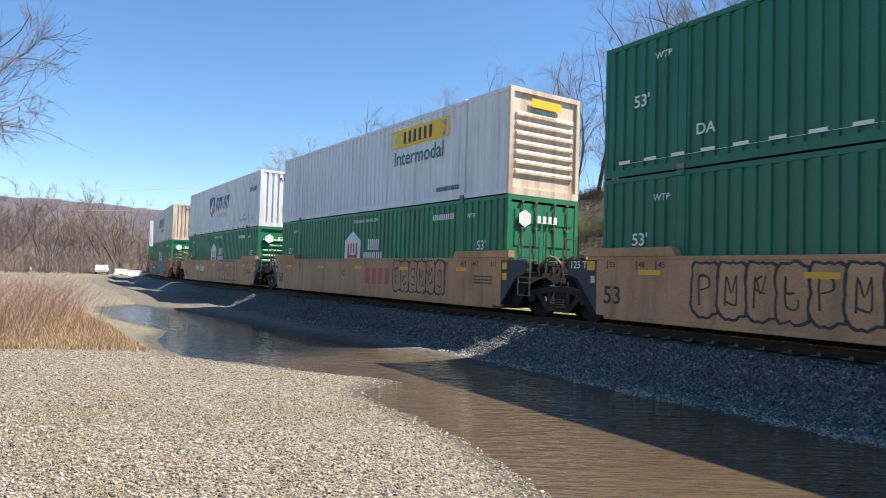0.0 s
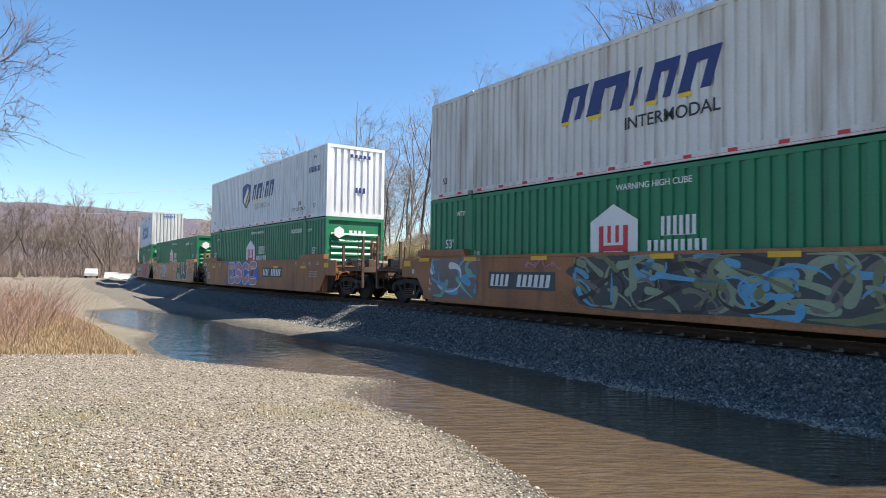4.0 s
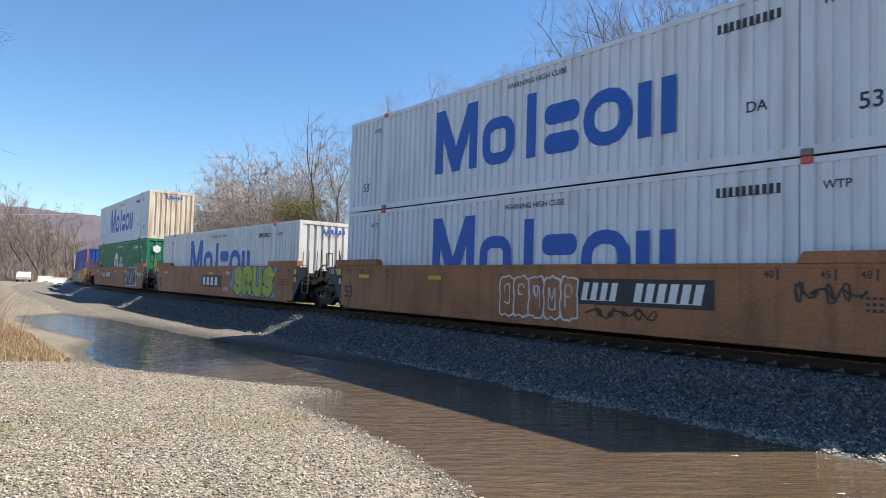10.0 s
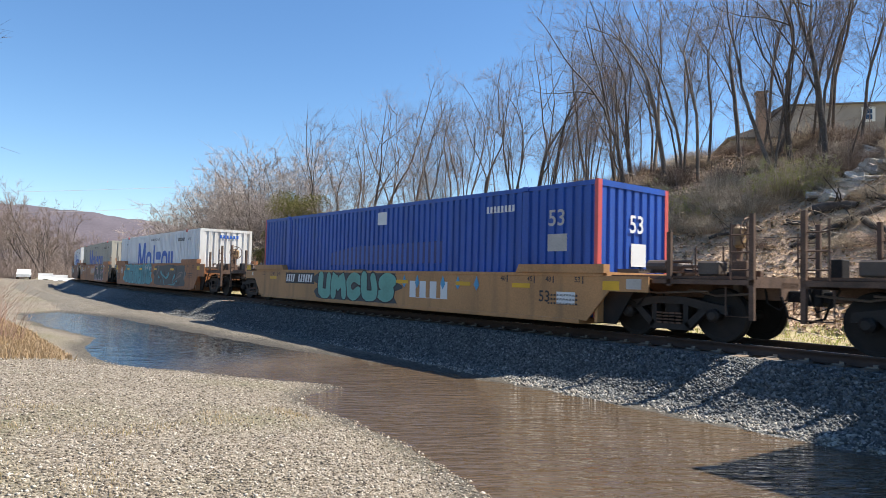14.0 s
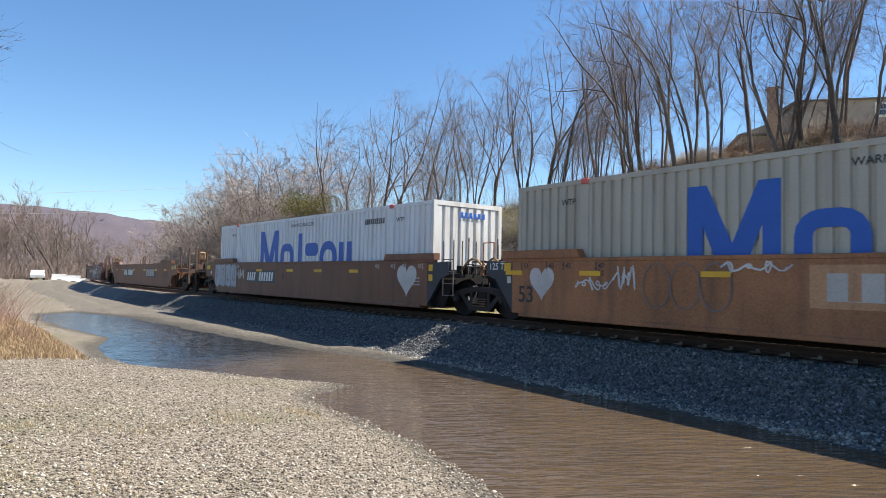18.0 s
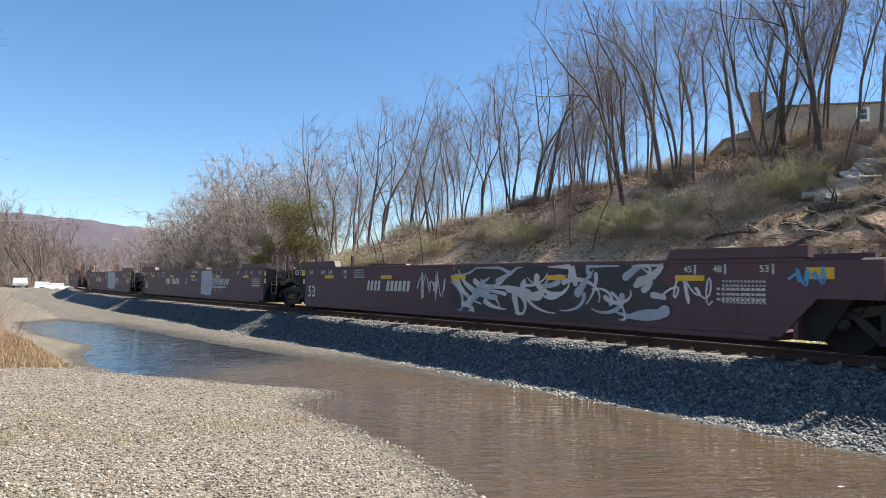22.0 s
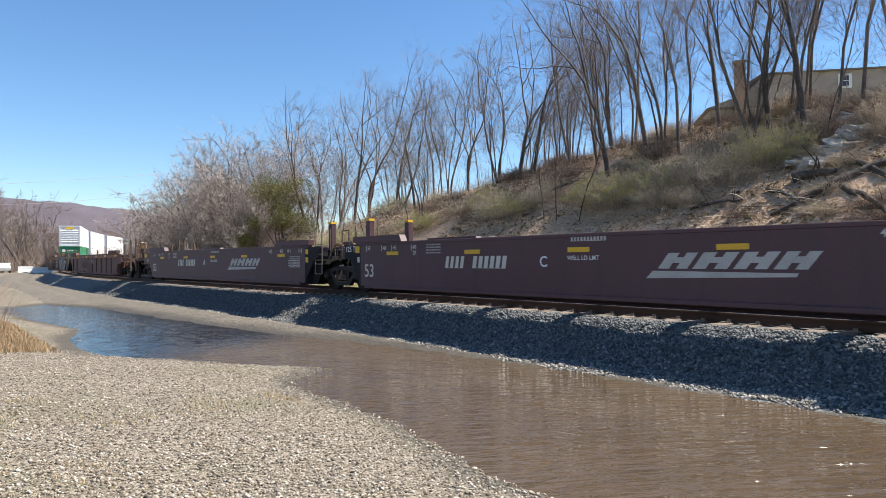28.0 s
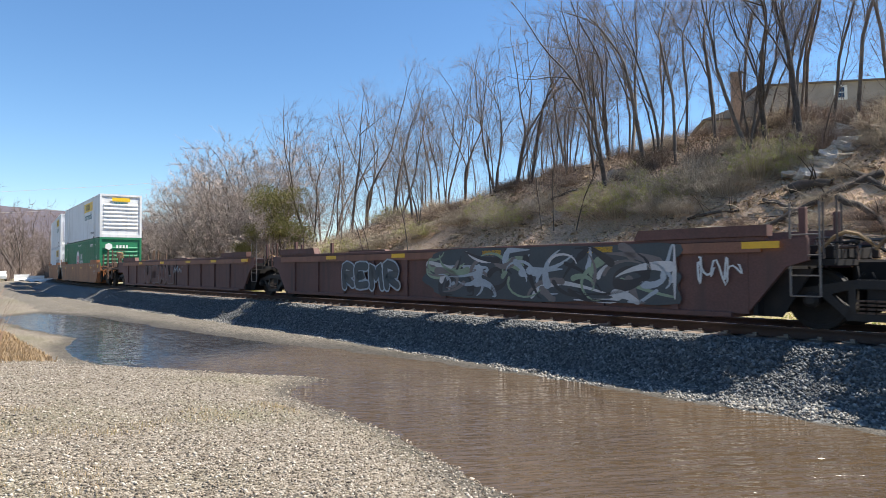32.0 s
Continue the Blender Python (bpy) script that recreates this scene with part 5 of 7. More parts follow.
def scrawl(car, x0, x1, z0, z1, fill, line, n, seed, label, halo=None, bubble=False, fat=0.15, edge=0.045):
    """Sprayed work: fat shapes with outlines side by side, each a piece of its own over a patch of ground paint."""
    rng = random.Random(seed)
    g = None
    if halo:
        g = shape("graffiti", [blob(x0 - 0.15, x1 + 0.15, z0 - 0.05, z1 + 0.05, rng)], halo, car, YW - 0.002, label)
    w = (x1 - x0) / n
    for k in range(n):
        bm = bmesh.new()
        xa, yo = x0 + k * w, YW - 0.005 - 0.003 * (k % 2)
        if bubble:
            cx, cz = xa + w / 2, (z0 + z1) / 2 + rng.uniform(-0.05, 0.05)
            pts = blob(cx - w * 0.56, cx + w * 0.56, z0, z1, rng, 26, 0.05)
            inner = [(cx + (p[0] - cx) * (1 - 2 * edge / w), cz + (p[1] - cz) * (1 - 2.2 * edge / (z1 - z0))) for p in pts]
            flat(bm, pts, yo)
            flat(bm, inner, yo - 0.0015)
            bm.faces.ensure_lookup_table()
            bm.faces[0].material_index, bm.faces[1].material_index = 1, 0
            for j in range(2):
                q = rng.choice(GLYPHS)
                ribbon(bm, smooth_line([(cx + (p[0] - 0.5) * w * 0.5, cz + (p[1] - 0.5) * (z1 - z0) * 0.5) for p in q[j:j + 4]], 3), edge * 0.45, edge * 0.3, yo - 0.003, 1)
        else:
            q = GLYPHS[(seed + 2 * k + rng.randint(0, 1)) % len(GLYPHS)]
            lean = rng.uniform(-0.08, 0.12) * w
            f = fat * min(1.0, w / 0.9)
            pts = smooth_line([(xa + f + (p[0] + rng.uniform(-0.05, 0.05)) * (w - 1.2 * f) + lean * (p[1] - 0.5), z0 + f + (p[1] + rng.uniform(-0.03, 0.03)) * (z1 - z0 - 2 * f)) for p in q], 3)
            under = bmesh.new()
            ribbon(under, pts, f + edge, f * 0.9 + edge, yo)
            ribbon(bm, pts, f, f * 0.85, yo - 0.002, 0)
            u = part("graffiti" if g is None else "outline", under, line, car if g is None else g, label if g is None else "")
            g = g or u
        o = part("graffiti" if g is None else "graffiti_shape", bm, None, car if g is None else g, label if g is None else "")
        o.data.materials.append(fill)
        o.data.materials.append(line)
        g = g or o
    return g


def mural(car, x0, x1, z0, z1, ground_, colours, n, seed, label):
    """A big flowing piece: a painted ground with many sweeping strokes of several colours."""
    rng = random.Random(seed)
    g = shape("mural", [blob(x0, x1, z0, z1, rng, 60, 0.03)], ground_, car, YW - 0.002, label)
    for k in range(n):
        bm = bmesh.new()
        cx, cz = x0 + (x1 - x0) * (k + rng.random()) / n, rng.uniform(z0 + 0.2, z1 - 0.2)
        a0, turn, ln = rng.uniform(0, 6.28), rng.uniform(-3.2, 3.2), rng.uniform(0.5, 1.1)
        pts, p, a = [], (cx, cz), a0
        for i in range(9):
            pts.append((min(x1 - 0.1, max(x0 + 0.1, p[0])), min(z1 - 0.06, max(z0 + 0.06, p[1]))))
            p = (p[0] + math.cos(a) * ln / 8 * 1.5, p[1] + math.sin(a) * ln / 8 * 0.9)
            a += turn / 8
        w0 = rng.uniform(0.03, 0.11)
        ribbon(bm, pts, w0, 0.012, YW - 0.004 - 0.0012 * (k % 6))
        o = part("mural_stroke", bm, rng.choice(colours), g)
    return g


def tag(car, x, z, w, h, material, seed, label="quick sprayed scribble"):
    """A thin looping scribble of spray paint."""
    rng = random.Random(seed)
    bm = bmesh.new()
    n = 46
    pts = []
    a, b, c = rng.uniform(3, 5), rng.uniform(5, 8), rng.uniform(0, 6)
    for i in range(n):
        t = i / (n - 1)
        pts.append((x + w * (t - 0.5) + 0.10 * w * math.sin(a * 6.28 * t + c), z + h * 0.5 * math.sin(b * 6.28 * t + c) * (0.6 + 0.4 * math.sin(11 * t + c))))
    ribbon(bm, pts, 0.02, 0.014, YW - 0.012)
    return part("graffiti_tag", bm, material, car, label)

# ---- spray paints ----
def paint(name, c, rough=0.55):
    return mat(name, c, rough, var=0.14, scale=2, fine=30, bump=0.03, dirt=(0.12, 0.08, 0.06), dirt_amount=0.25)


P_BLACK = paint("black_spray_paint", (0.028, 0.025, 0.028))
P_GREY = paint("grey_spray_paint", (0.17, 0.14, 0.13))
P_WHITE = paint("white_spray_paint", (0.62, 0.62, 0.60))
P_RED = paint("red_spray_paint", (0.55, 0.10, 0.075))
P_PINK = paint("pink_spray_paint", (0.45, 0.20, 0.27))
P_BLUE = paint("blue_spray_paint", (0.03, 0.13, 0.50))
P_TEAL = paint("teal_spray_paint", (0.06, 0.27, 0.31))
P_AQUA = paint("bright_aqua_spray_paint", (0.10, 0.40, 0.45))
P_GREEN = paint("lime_green_spray_paint", (0.20, 0.42, 0.07))
P_MINT = paint("mint_spray_paint", (0.16, 0.40, 0.32))
P_SAGE = paint("sage_green_spray_paint", (0.24, 0.30, 0.20))
P_SLATE = paint("dark_slate_spray_paint", (0.05, 0.06, 0.065))
P_COVER = paint("grey_cover_up_paint", (0.36, 0.39, 0.42))
P_MOSS = paint("olive_spray_paint", (0.16, 0.18, 0.09))
P_LIME = paint("yellow_green_spray_paint", (0.36, 0.42, 0.06))
P_ICE = paint("pale_blue_spray_paint", (0.42, 0.55, 0.66))
P_DTEAL = paint("dark_teal_spray_paint", (0.02, 0.09, 0.11))
P_PALE = paint("pale_spray_paint", (0.55, 0.52, 0.50))
P_SKY = paint("light_blue_spray_paint", (0.10, 0.33, 0.52))


# ---- the train: each well, front to rear ----
GAPS = "SSLLSSLSSLLSSLLSSLSSLSSLSSLSS"   # S: shared truck, L: couplers
FIRST, SHORT, LONG = -12.857, 19.557, 23.532
FRONTS = [FIRST]
for g_ in GAPS:
    FRONTS.append(FRONTS[-1] + (SHORT if g_ == "S" else LONG))


def gone(t):
    """Metres that the train has run since the clip's start."""
    late = min(1.0, max(0.0, (t - 25.0) / 4.5))
    return 14.009 * t + 0.00243 * t * t / 2 + 0.00095 * t ** 3 / 6 + 0.27 * late * late * (3 - 2 * late)


def unit_pose(k, t, z=0.0):
    a = FRONTS[k] - gone(t)
    (x0, x1), (y0, y1), _ = on_track([a - 1.0, a + CL + 1.0])
    return pose((x0 + x1) / 2, (y0 + y1) / 2, z, 0, 0, math.degrees(math.atan2(y0 - y1, x0 - x1)))


def ends(k):
    f = "cpl" if k > 0 and GAPS[k - 1] == "L" else "art"
    r = "cpl" if k < len(GAPS) and GAPS[k] == "L" else "art"
    return f, r


CARS, LOADS = [], []


def add_car(k, label, paint_, **kw):
    car = well_car(label, paint_, *ends(k), **kw)
    CARS.append((car, k))
    if kw.get("style") != "ribbed":
        end_marks(car, k)
    return car


def add_load(k, lower=None, upper=None):
    for c, z in ((lower, 0.29), (upper, 0.29 + 2.905)):
        if c:
            LOADS.append((c, k, z))


def copy_of(c):
    return copy_thing(c, Matrix.Identity(4))


def train():
    hub_dark = hub("nose", True)
    hub_doors = hub("doors")
    hub_nose = hub("nose")
    m_up = matson()
    m_rust = matson(rusty=True)
    m_doors = matson("doors")
    m_white = matson(paint=M_WHITE)
    m_beige = matson(paint=M_BEIGE)
    sw_plain, sw_shield = swift(False, True), swift(True, False)
    h_rusty, h_clean = hunt(True), hunt(False)
    b53 = blue53()

    c = add_car(0, "tan well car with faded black graffiti", M_TAN)
    w_marks(c, M_LETBLACK)
    scrawl(c, -5.6, -2.3, 0.35, 1.4, M_TAN, P_BLACK, 6, 11, "faded black outline graffiti", bubble=True)
    add_load(0, hub_dark, copy_of(hub_dark))

    c = add_car(1, "tan-brown well car with red lettering and black graffiti", M_TAN)
    w_marks(c, M_LETBLACK)
    side_text(c, "C", -1.2, 0.95, 0.32, M_LETBLACK, YW)
    sign_bars("wordmark", [(0.6, 0.62, 1.8, 0.55, 4)], P_RED, c, YW, "faded red lettering")
    scrawl(c, 2.5, 5.5, 0.4, 1.45, M_TAN, P_BLACK, 6, 12, "black outline graffiti", bubble=True)
    add_load(1, hub_doors, h_rusty)

    c = add_car(2, "tan well car with black outline graffiti", M_TAN)
    w_marks(c, M_LETBLACK)
    number_plate(c, -3.4, 0.95, M_LET)
    side_text(c, "A", -1.2, 0.95, 0.3, M_LETBLACK, YW)
    scrawl(c, 0.9, 5.0, 0.3, 1.46, M_TAN, P_BLACK, 7, 13, "black outline graffiti", bubble=True)
    add_load(2, hub_nose, sw_shield)

    c = add_car(3, "rust-brown well car covered with a sage green mural", M_BROWN)
    w_marks(c, M_LETGREY, (-8.1, -5.75, -3.0, 0.5, 2.9, 5.2), z=1.4)
    number_plate(c, -3.7, 0.85, M_LET, P_SLATE)
    mural(c, -1.9, 7.4, 0.3, 1.46, P_SLATE, (P_SAGE, P_SAGE, P_MOSS, P_BLACK, P_GREY, P_SKY), 120, 14, "sage green and black mural of sweeping shapes")
    mural(c, -7.75, -5.4, 0.3, 1.46, P_GREY, (P_MINT, P_SKY, P_WHITE), 12, 15, "pale blue and white scribble")
    tag(c, -2.9, 1.25, 1.1, 0.25, P_PINK, 16)
    add_load(3, copy_of(hub_nose), sw_plain)

    c = add_car(4, "brown well car with pink and blue graffiti", M_BROWN)
    w_marks(c, M_LETGREY)
    scrawl(c, -3.9, 0.6, 0.3, 1.42, P_PINK, P_WHITE, 4, 16, "pink graffiti with a blue edge", P_BLUE)
    number_plate(c, 2.7, 0.93, M_LET, P_SLATE)
    add_load(4, copy_of(hub_nose), copy_of(sw_shield))

    c = add_car(5, "tan well car with green, white and silver graffiti", M_TAN, guides=True)
    w_marks(c, M_LETBLACK)
    for x, z, w, h, sd in ((-7.5, 1.05, 0.7, 0.4, 1), (-6.2, 0.9, 1.0, 0.6, 2), (-4.7, 1.3, 1.6, 0.3, 3), (-4.2, 0.85, 0.9, 0.5, 4), (-1.8, 1.0, 0.7, 0.7, 5), (1.5, 1.05, 1.1, 0.5, 6), (6.0, 1.35, 0.6, 0.2, 7)):
        tag(c, x, z, w, h, P_WHITE, 40 + sd)
    tag(c, -0.6, 1.1, 1.4, 0.5, P_SKY, 49)
    sign_bars("wordmark", [(0.1, 0.8, 1.9, 0.42, 4)], P_RED, c, YW, "faded red lettering")
    scrawl(c, -3.7, -2.2, 0.3, 1.48, P_COVER, P_BLACK, 2, 17, "silver graffiti with black outlines", bubble=True)
    scrawl(c, 2.4, 6.0, 0.28, 1.5, P_SLATE, P_WHITE, 3, 19, "black, white and green graffiti", P_GREEN, fat=0.2)
    add_load(5, copy_of(hub_nose))

    c = add_car(6, "tan well car with red and blue graffiti", M_TAN, guides=True)
    w_marks(c, M_LETBLACK)
    number_plate(c, -3.7, 0.96, M_LET, P_BLACK, 0.38)
    tag(c, -1.4, 1.0, 1.3, 0.9, P_SKY, 20)
    tag(c, -7.0, 1.0, 0.6, 0.4, P_WHITE, 66)
    scrawl(c, 1.3, 5.7, 0.3, 1.48, P_RED, P_PINK, 3, 21, "red and pink graffiti on a blue ground", P_BLUE, fat=0.24)
    add_load(6, copy_of(hub_nose), m_up)

    c = add_car(7, "brown well car with white and black graffiti", M_BROWN)
    w_marks(c, M_LETBLACK, (-6.7, -3.2))
    scrawl(c, -0.7, 1.6, 0.32, 1.25, M_BROWN, P_WHITE, 5, 22, "white outline graffiti", bubble=True, edge=0.035)
    number_plate(c, 3.1, 0.95, M_LET, P_BLACK, 0.36)
    tag(c, 2.7, 0.55, 1.5, 0.25, P_BLACK, 23)
    tag(c, 6.4, 1.05, 1.0, 0.35, P_BLACK, 24)
    add_load(7, m_doors, m_rust)

    c = add_car(8, "brown well car with yellow-green graffiti", M_BROWN)
    w_marks(c, M_LETBLACK, (-6.7, -0.1, 6.3))
    w_rect(c, "name_panel", [(-0.05, 0.82, 2.5, 0.52)], P_BLACK, "black name panel")
    sign_bars("wordmark", [(-1.1, 0.64, 2.0, 0.36, 4)], M_LET, c, YW - 0.006)
    side_text(c, "C", -3.2, 0.93, 0.32, M_LETBLACK, YW)
    tag(c, 1.9, 1.2, 0.5, 0.2, P_WHITE, 25)
    tag(c, 1.75, 0.5, 0.5, 0.25, P_WHITE, 26)
    scrawl(c, 2.5, 6.4, 0.28, 1.5, P_LIME, P_BLACK, 4, 24, "yellow-green graffiti with black outlines on blue", P_SKY, fat=0.2)
    add_load(8, copy_of(m_white))

    c = add_car(9, "brown well car with black and white graffiti", M_BROWN)
    w_marks(c, M_LETBLACK)
    tag(c, -6.6, 1.2, 0.9, 0.3, P_WHITE, 25)
    tag(c, -4.5, 1.0, 1.4, 0.35, P_WHITE, 26)
    number_plate(c, -3.1, 0.94, M_LET, P_BLACK, 0.33)
    side_text(c, "B", -1.2, 0.95, 0.28, M_LETBLACK, YW)
    tag(c, 3.1, 0.92, 0.7, 0.3, P_BLACK, 27)
    scrawl(c, 3.7, 6.3, 0.28, 1.5, P_BLACK, P_ICE, 4, 27, "black bubble graffiti with pale blue outlines", P_ICE, bubble=True, edge=0.05)
    scrawl(c, 6.35, 6.9, 0.5, 1.1, P_BLACK, P_ICE, 1, 28, "small black shape with a pale outline", bubble=True)
    tag(c, 7.3, 1.0, 0.9, 0.35, P_WHITE, 29)
    add_load(9, copy_of(hub_doors), copy_of(m_rust))

    c = add_car(10, "yellow-brown well car with green outlined graffiti", M_YBROWN, low=0.28)
    w_marks(c, M_LETBLACK, (-6.8, 1.5, 4.1, 6.1), big53=False, z=0.92)
    side_text(c, "53", 6.8, 0.69, 0.34, M_LETBLACK, YW)
    number_plate(c, -4.7, 0.93, M_LET, P_BLACK, 0.26)
    scrawl(c, -3.4, 1.1, 0.28, 1.18, P_MINT, P_BLACK, 5, 28, "mint green graffiti with black outlines", P_SLATE, fat=0.17)
    sign_bars("wordmark", [(1.85, 0.5, 1.8, 0.45, 4)], M_LET, c, YW, "white lettering")
    w_rect(c, "sticker", [(7.4, 0.68, 0.5, 0.26)], M_LET, "white stencilled panel")
    for x in (1.6, 2.2, 3.3, 3.9, 4.6):
        shape("paint_drop", [((x - 0.1, 0.9), (x, 0.75), (x + 0.1, 0.9), (x, 1.12))], P_SKY, c, YW - 0.01, "light blue sprayed star")
    add_load(10, b53)

    c = add_car(11, "brown well car with a long teal mural", M_BROWN)
    w_marks(c, M_LETBLACK, (-8.1, -5.0, -2.0, 1.2, 4.4))
    tag(c, -6.8, 1.08, 0.6, 0.5, P_WHITE, 29)
    scrawl(c, -6.0, 0.2, 0.28, 1.5, P_TEAL, P_DTEAL, 6, 30, "teal mural of fat shapes with dark edges", P_AQUA, fat=0.22)
    mural(c, 0.9, 6.6, 0.3, 1.4, P_SLATE, (P_GREY, P_BLACK, P_TEAL), 20, 31, "dark grey mural")
    tag(c, -0.3, 1.25, 1.5, 0.35, P_WHITE, 32)
    add_load(11, m_white)

    c = add_car(12, "brown well car with black and pink graffiti", M_BROWN)
    w_marks(c, M_LETBLACK, (-8.0, -5.7, -2.9, 2.4, 5.2))
    w_rect(c, "name_panel", [(-0.15, 1.0, 2.4, 0.66)], M_TAN, "tan name panel")
    sign_bars("wordmark", [(-1.1, 0.78, 1.9, 0.42, 4)], M_LETGREY, c, YW - 0.006)
    heart = [(-7.1 + 0.024 * 16 * math.sin(a) ** 3, 0.98 + 0.026 * (13 * math.cos(a) - 5 * math.cos(2 * a) - 2 * math.cos(3 * a) - math.cos(4 * a))) for a in (i * 2 * math.pi / 30 for i in range(30))]
    shape("heart", [heart], P_PALE, c, YW, "pale sprayed heart")
    scrawl(c, 1.1, 5.7, 0.28, 1.5, P_SLATE, P_PALE, 4, 31, "black graffiti with pale and pink edges", P_PINK, fat=0.24)
    tag(c, 6.0, 1.3, 0.9, 0.3, P_WHITE, 32)
    tag(c, -4.8, 1.1, 0.5, 0.5, P_WHITE, 33)
    tag(c, -5.6, 0.95, 0.9, 0.3, P_WHITE, 70)
    tag(c, -2.2, 1.3, 1.2, 0.2, P_WHITE, 71)
    for x in (-4.1, -3.5, -2.9):
        bm = bmesh.new()
        ribbon(bm, [(x + 0.3 * math.cos(a), 0.95 + 0.42 * math.sin(a)) for a in (i * 0.5 for i in range(14))], 0.014, 0.014, YW - 0.012)
        part("graffiti_tag", bm, P_GREY, c, "thin sprayed loop")
    add_load(12, m_beige)

    c = add_car(13, "dark brown well car with a pale heart and grey graffiti", M_DBROWN)
    w_marks(c, M_LETGREY, (-3.2, -0.4, 1.8, 4.2))
    scrawl(c, -8.2, -5.6, 0.4, 1.45, P_COVER, P_GREY, 4, 34, "pale grey bubble graffiti", bubble=True)
    tag(c, -5.1, 1.0, 0.7, 0.5, P_WHITE, 35)
    number_plate(c, -3.1, 0.92, M_LET, P_SLATE, 0.34)
    side_text(c, "B", -1.0, 0.92, 0.3, M_LETBLACK, YW)
    heart = [(7.1 + 0.030 * 16 * math.sin(a) ** 3, 0.98 + 0.031 * (13 * math.cos(a) - 5 * math.cos(2 * a) - 2 * math.cos(3 * a) - math.cos(4 * a))) for a in (i * 2 * math.pi / 30 for i in range(30))]
    shape("heart", [heart], P_PALE, c, YW, "pale sprayed heart on a dark patch")
    add_load(13, copy_of(m_white))

    c = add_car(14, "empty brown well car with pale block lettering", M_DBROWN)
    w_marks(c, M_LETBLACK, (-7.0, -4.9, -1.2, 1.9, 4.8, 7.0), z=1.13)
    number_plate(c, -2.95, 0.95, M_LET, P_SLATE, 0.36)
    w_rect(c, "name_panel", [(3.5, 0.96, 2.7, 0.58)], P_SLATE, "dark name panel")
    sign_bars("wordmark", [(2.4, 0.76, 2.1, 0.4, 4)], M_LETGREY, c, YW - 0.006, "pale block lettering")

    for k in range(15, 21):
        lab = {15: "empty maroon well car with a black and white mural", 16: "empty maroon well car with a grey painted-over patch", 17: "empty maroon well car with a grey painted-over patch"}.get(k, "empty maroon well car with white lettering")
        c = add_car(k, lab, M_MAROON, style="maroon", guides="tipped" if k > 17 else True, trim=M_BLACK)
        w_marks(c, M_LETWARM, (-6.4, -3.1, 0.1, 3.3, 6.4))
        number_plate(c, -3.0, 0.92, M_LETWARM, None, 0.29)
        side_text(c, "ABC"[(k - 14) % 3], -0.85, 0.92, 0.32, M_LET, YW)
        side_text(c, "WELL LD LMT", 0.2, 1.0, 0.13, M_LET, YW)
        sign_bars("number_marking", [(-0.1, 1.34, 0.9, 0.09, 11)], M_LETGREY, c, YW)
        # wordmark as slanted plain blocks over a swoosh
        mark = shape("wordmark", [((1.65, 0.62), (4.3, 0.68), (4.33, 0.74), (1.8, 0.76))], M_LETGREY, c, YW, "pale slanted lettering over a swoosh")
        x = 1.9
        for w in (0.62, 0.68, 0.6, 0.56):
            bm = bmesh.new()
            for p in (((x, 0.80), (x + w * 0.36, 0.80), (x + w * 0.36 + 0.22, 1.08), (x + 0.22, 1.08)), ((x + w * 0.58, 0.80), (x + w * 0.92, 0.80), (x + w * 0.92 + 0.22, 1.08), (x + w * 0.58 + 0.22, 1.08)), ((x + w * 0.36 + 0.08, 0.9), (x + w * 0.58 + 0.08, 0.9), (x + w * 0.58 + 0.16, 1.0), (x + w * 0.36 + 0.16, 1.0))):
                flat(bm, p, YW)
            part("wordmark_block", bm, M_LETGREY, mark)
            x += w + 0.05
        for j in range(6):
            sign_bars("notice", [(7.0, 1.1 - 0.07 * j, 0.75, 0.035, 12)], M_LETGREY, c, YW)
        for j in range(4):
            sign_bars("notice", [(-4.9, 1.36 - 0.07 * j, 0.6, 0.035, 12)], M_LETGREY, c, YW)
        if k == 15:
            mural(c, -0.2, 6.0, 0.3, 1.46, P_BLACK, (P_PALE, P_PALE, P_COVER), 44, 35, "black mural slashed with pale strokes")
            tag(c, 8.4, 1.2, 0.5, 0.3, P_SKY, 38, "light blue sprayed scribble")
            tag(c, -1.0, 0.95, 1.1, 0.8, P_WHITE, 36)
            tag(c, 6.4, 0.95, 0.9, 0.5, P_WHITE, 37)
        if k in (16, 17):
            x0, x1 = (1.2, 2.75) if k == 16 else (0.75, 3.6)
            rng = random.Random(k)
            shape("cover_patch", [blob(x0 + 0.05, x1 - 0.05, 0.32, 1.44, rng, 44, 0.02)], P_COVER, c, YW - 0.016, "grey painted-over patch")
        if k == 16:
            tag(c, 3.2, 0.95, 1.3, 1.0, P_COVER, 38)

    for k, lab in ((21, "empty old ribbed well car in rusty brown"), (22, "empty old ribbed well car with a dark mural"), (23, "empty old ribbed rusty well car")):
        c = add_car(k, lab, M_OLD, style="ribbed", guides=(k != 21), trim=M_OLD)
        for x in (-8.5, -5.2, -1.7, 1.9, 4.9, 8.0):
            if abs(x) < 8.2:
                shape("reflector_strip", [((x, TOP - 0.2), (x + 0.6, TOP - 0.2), (x + 0.6, TOP - 0.09), (x, TOP - 0.09))], M_YELLOW, c, YW - 0.064)
        if k == 22:
            g = mural(c, -0.2, 6.9, 0.3, 1.46, P_SLATE, (P_GREY, P_COVER, P_SAGE, P_PALE, P_BLACK), 80, 37, "dark mural of sweeping grey shapes")
            g.location.y = -0.062
            g = scrawl(c, -4.3, -1.4, 0.4, 1.2, P_SLATE, P_COVER, 4, 38, "grey outline graffiti")
            g.location.y = -0.062
            g = tag(c, 7.6, 0.95, 0.8, 0.5, P_WHITE, 39)
            g.location.y = -0.062
        else:
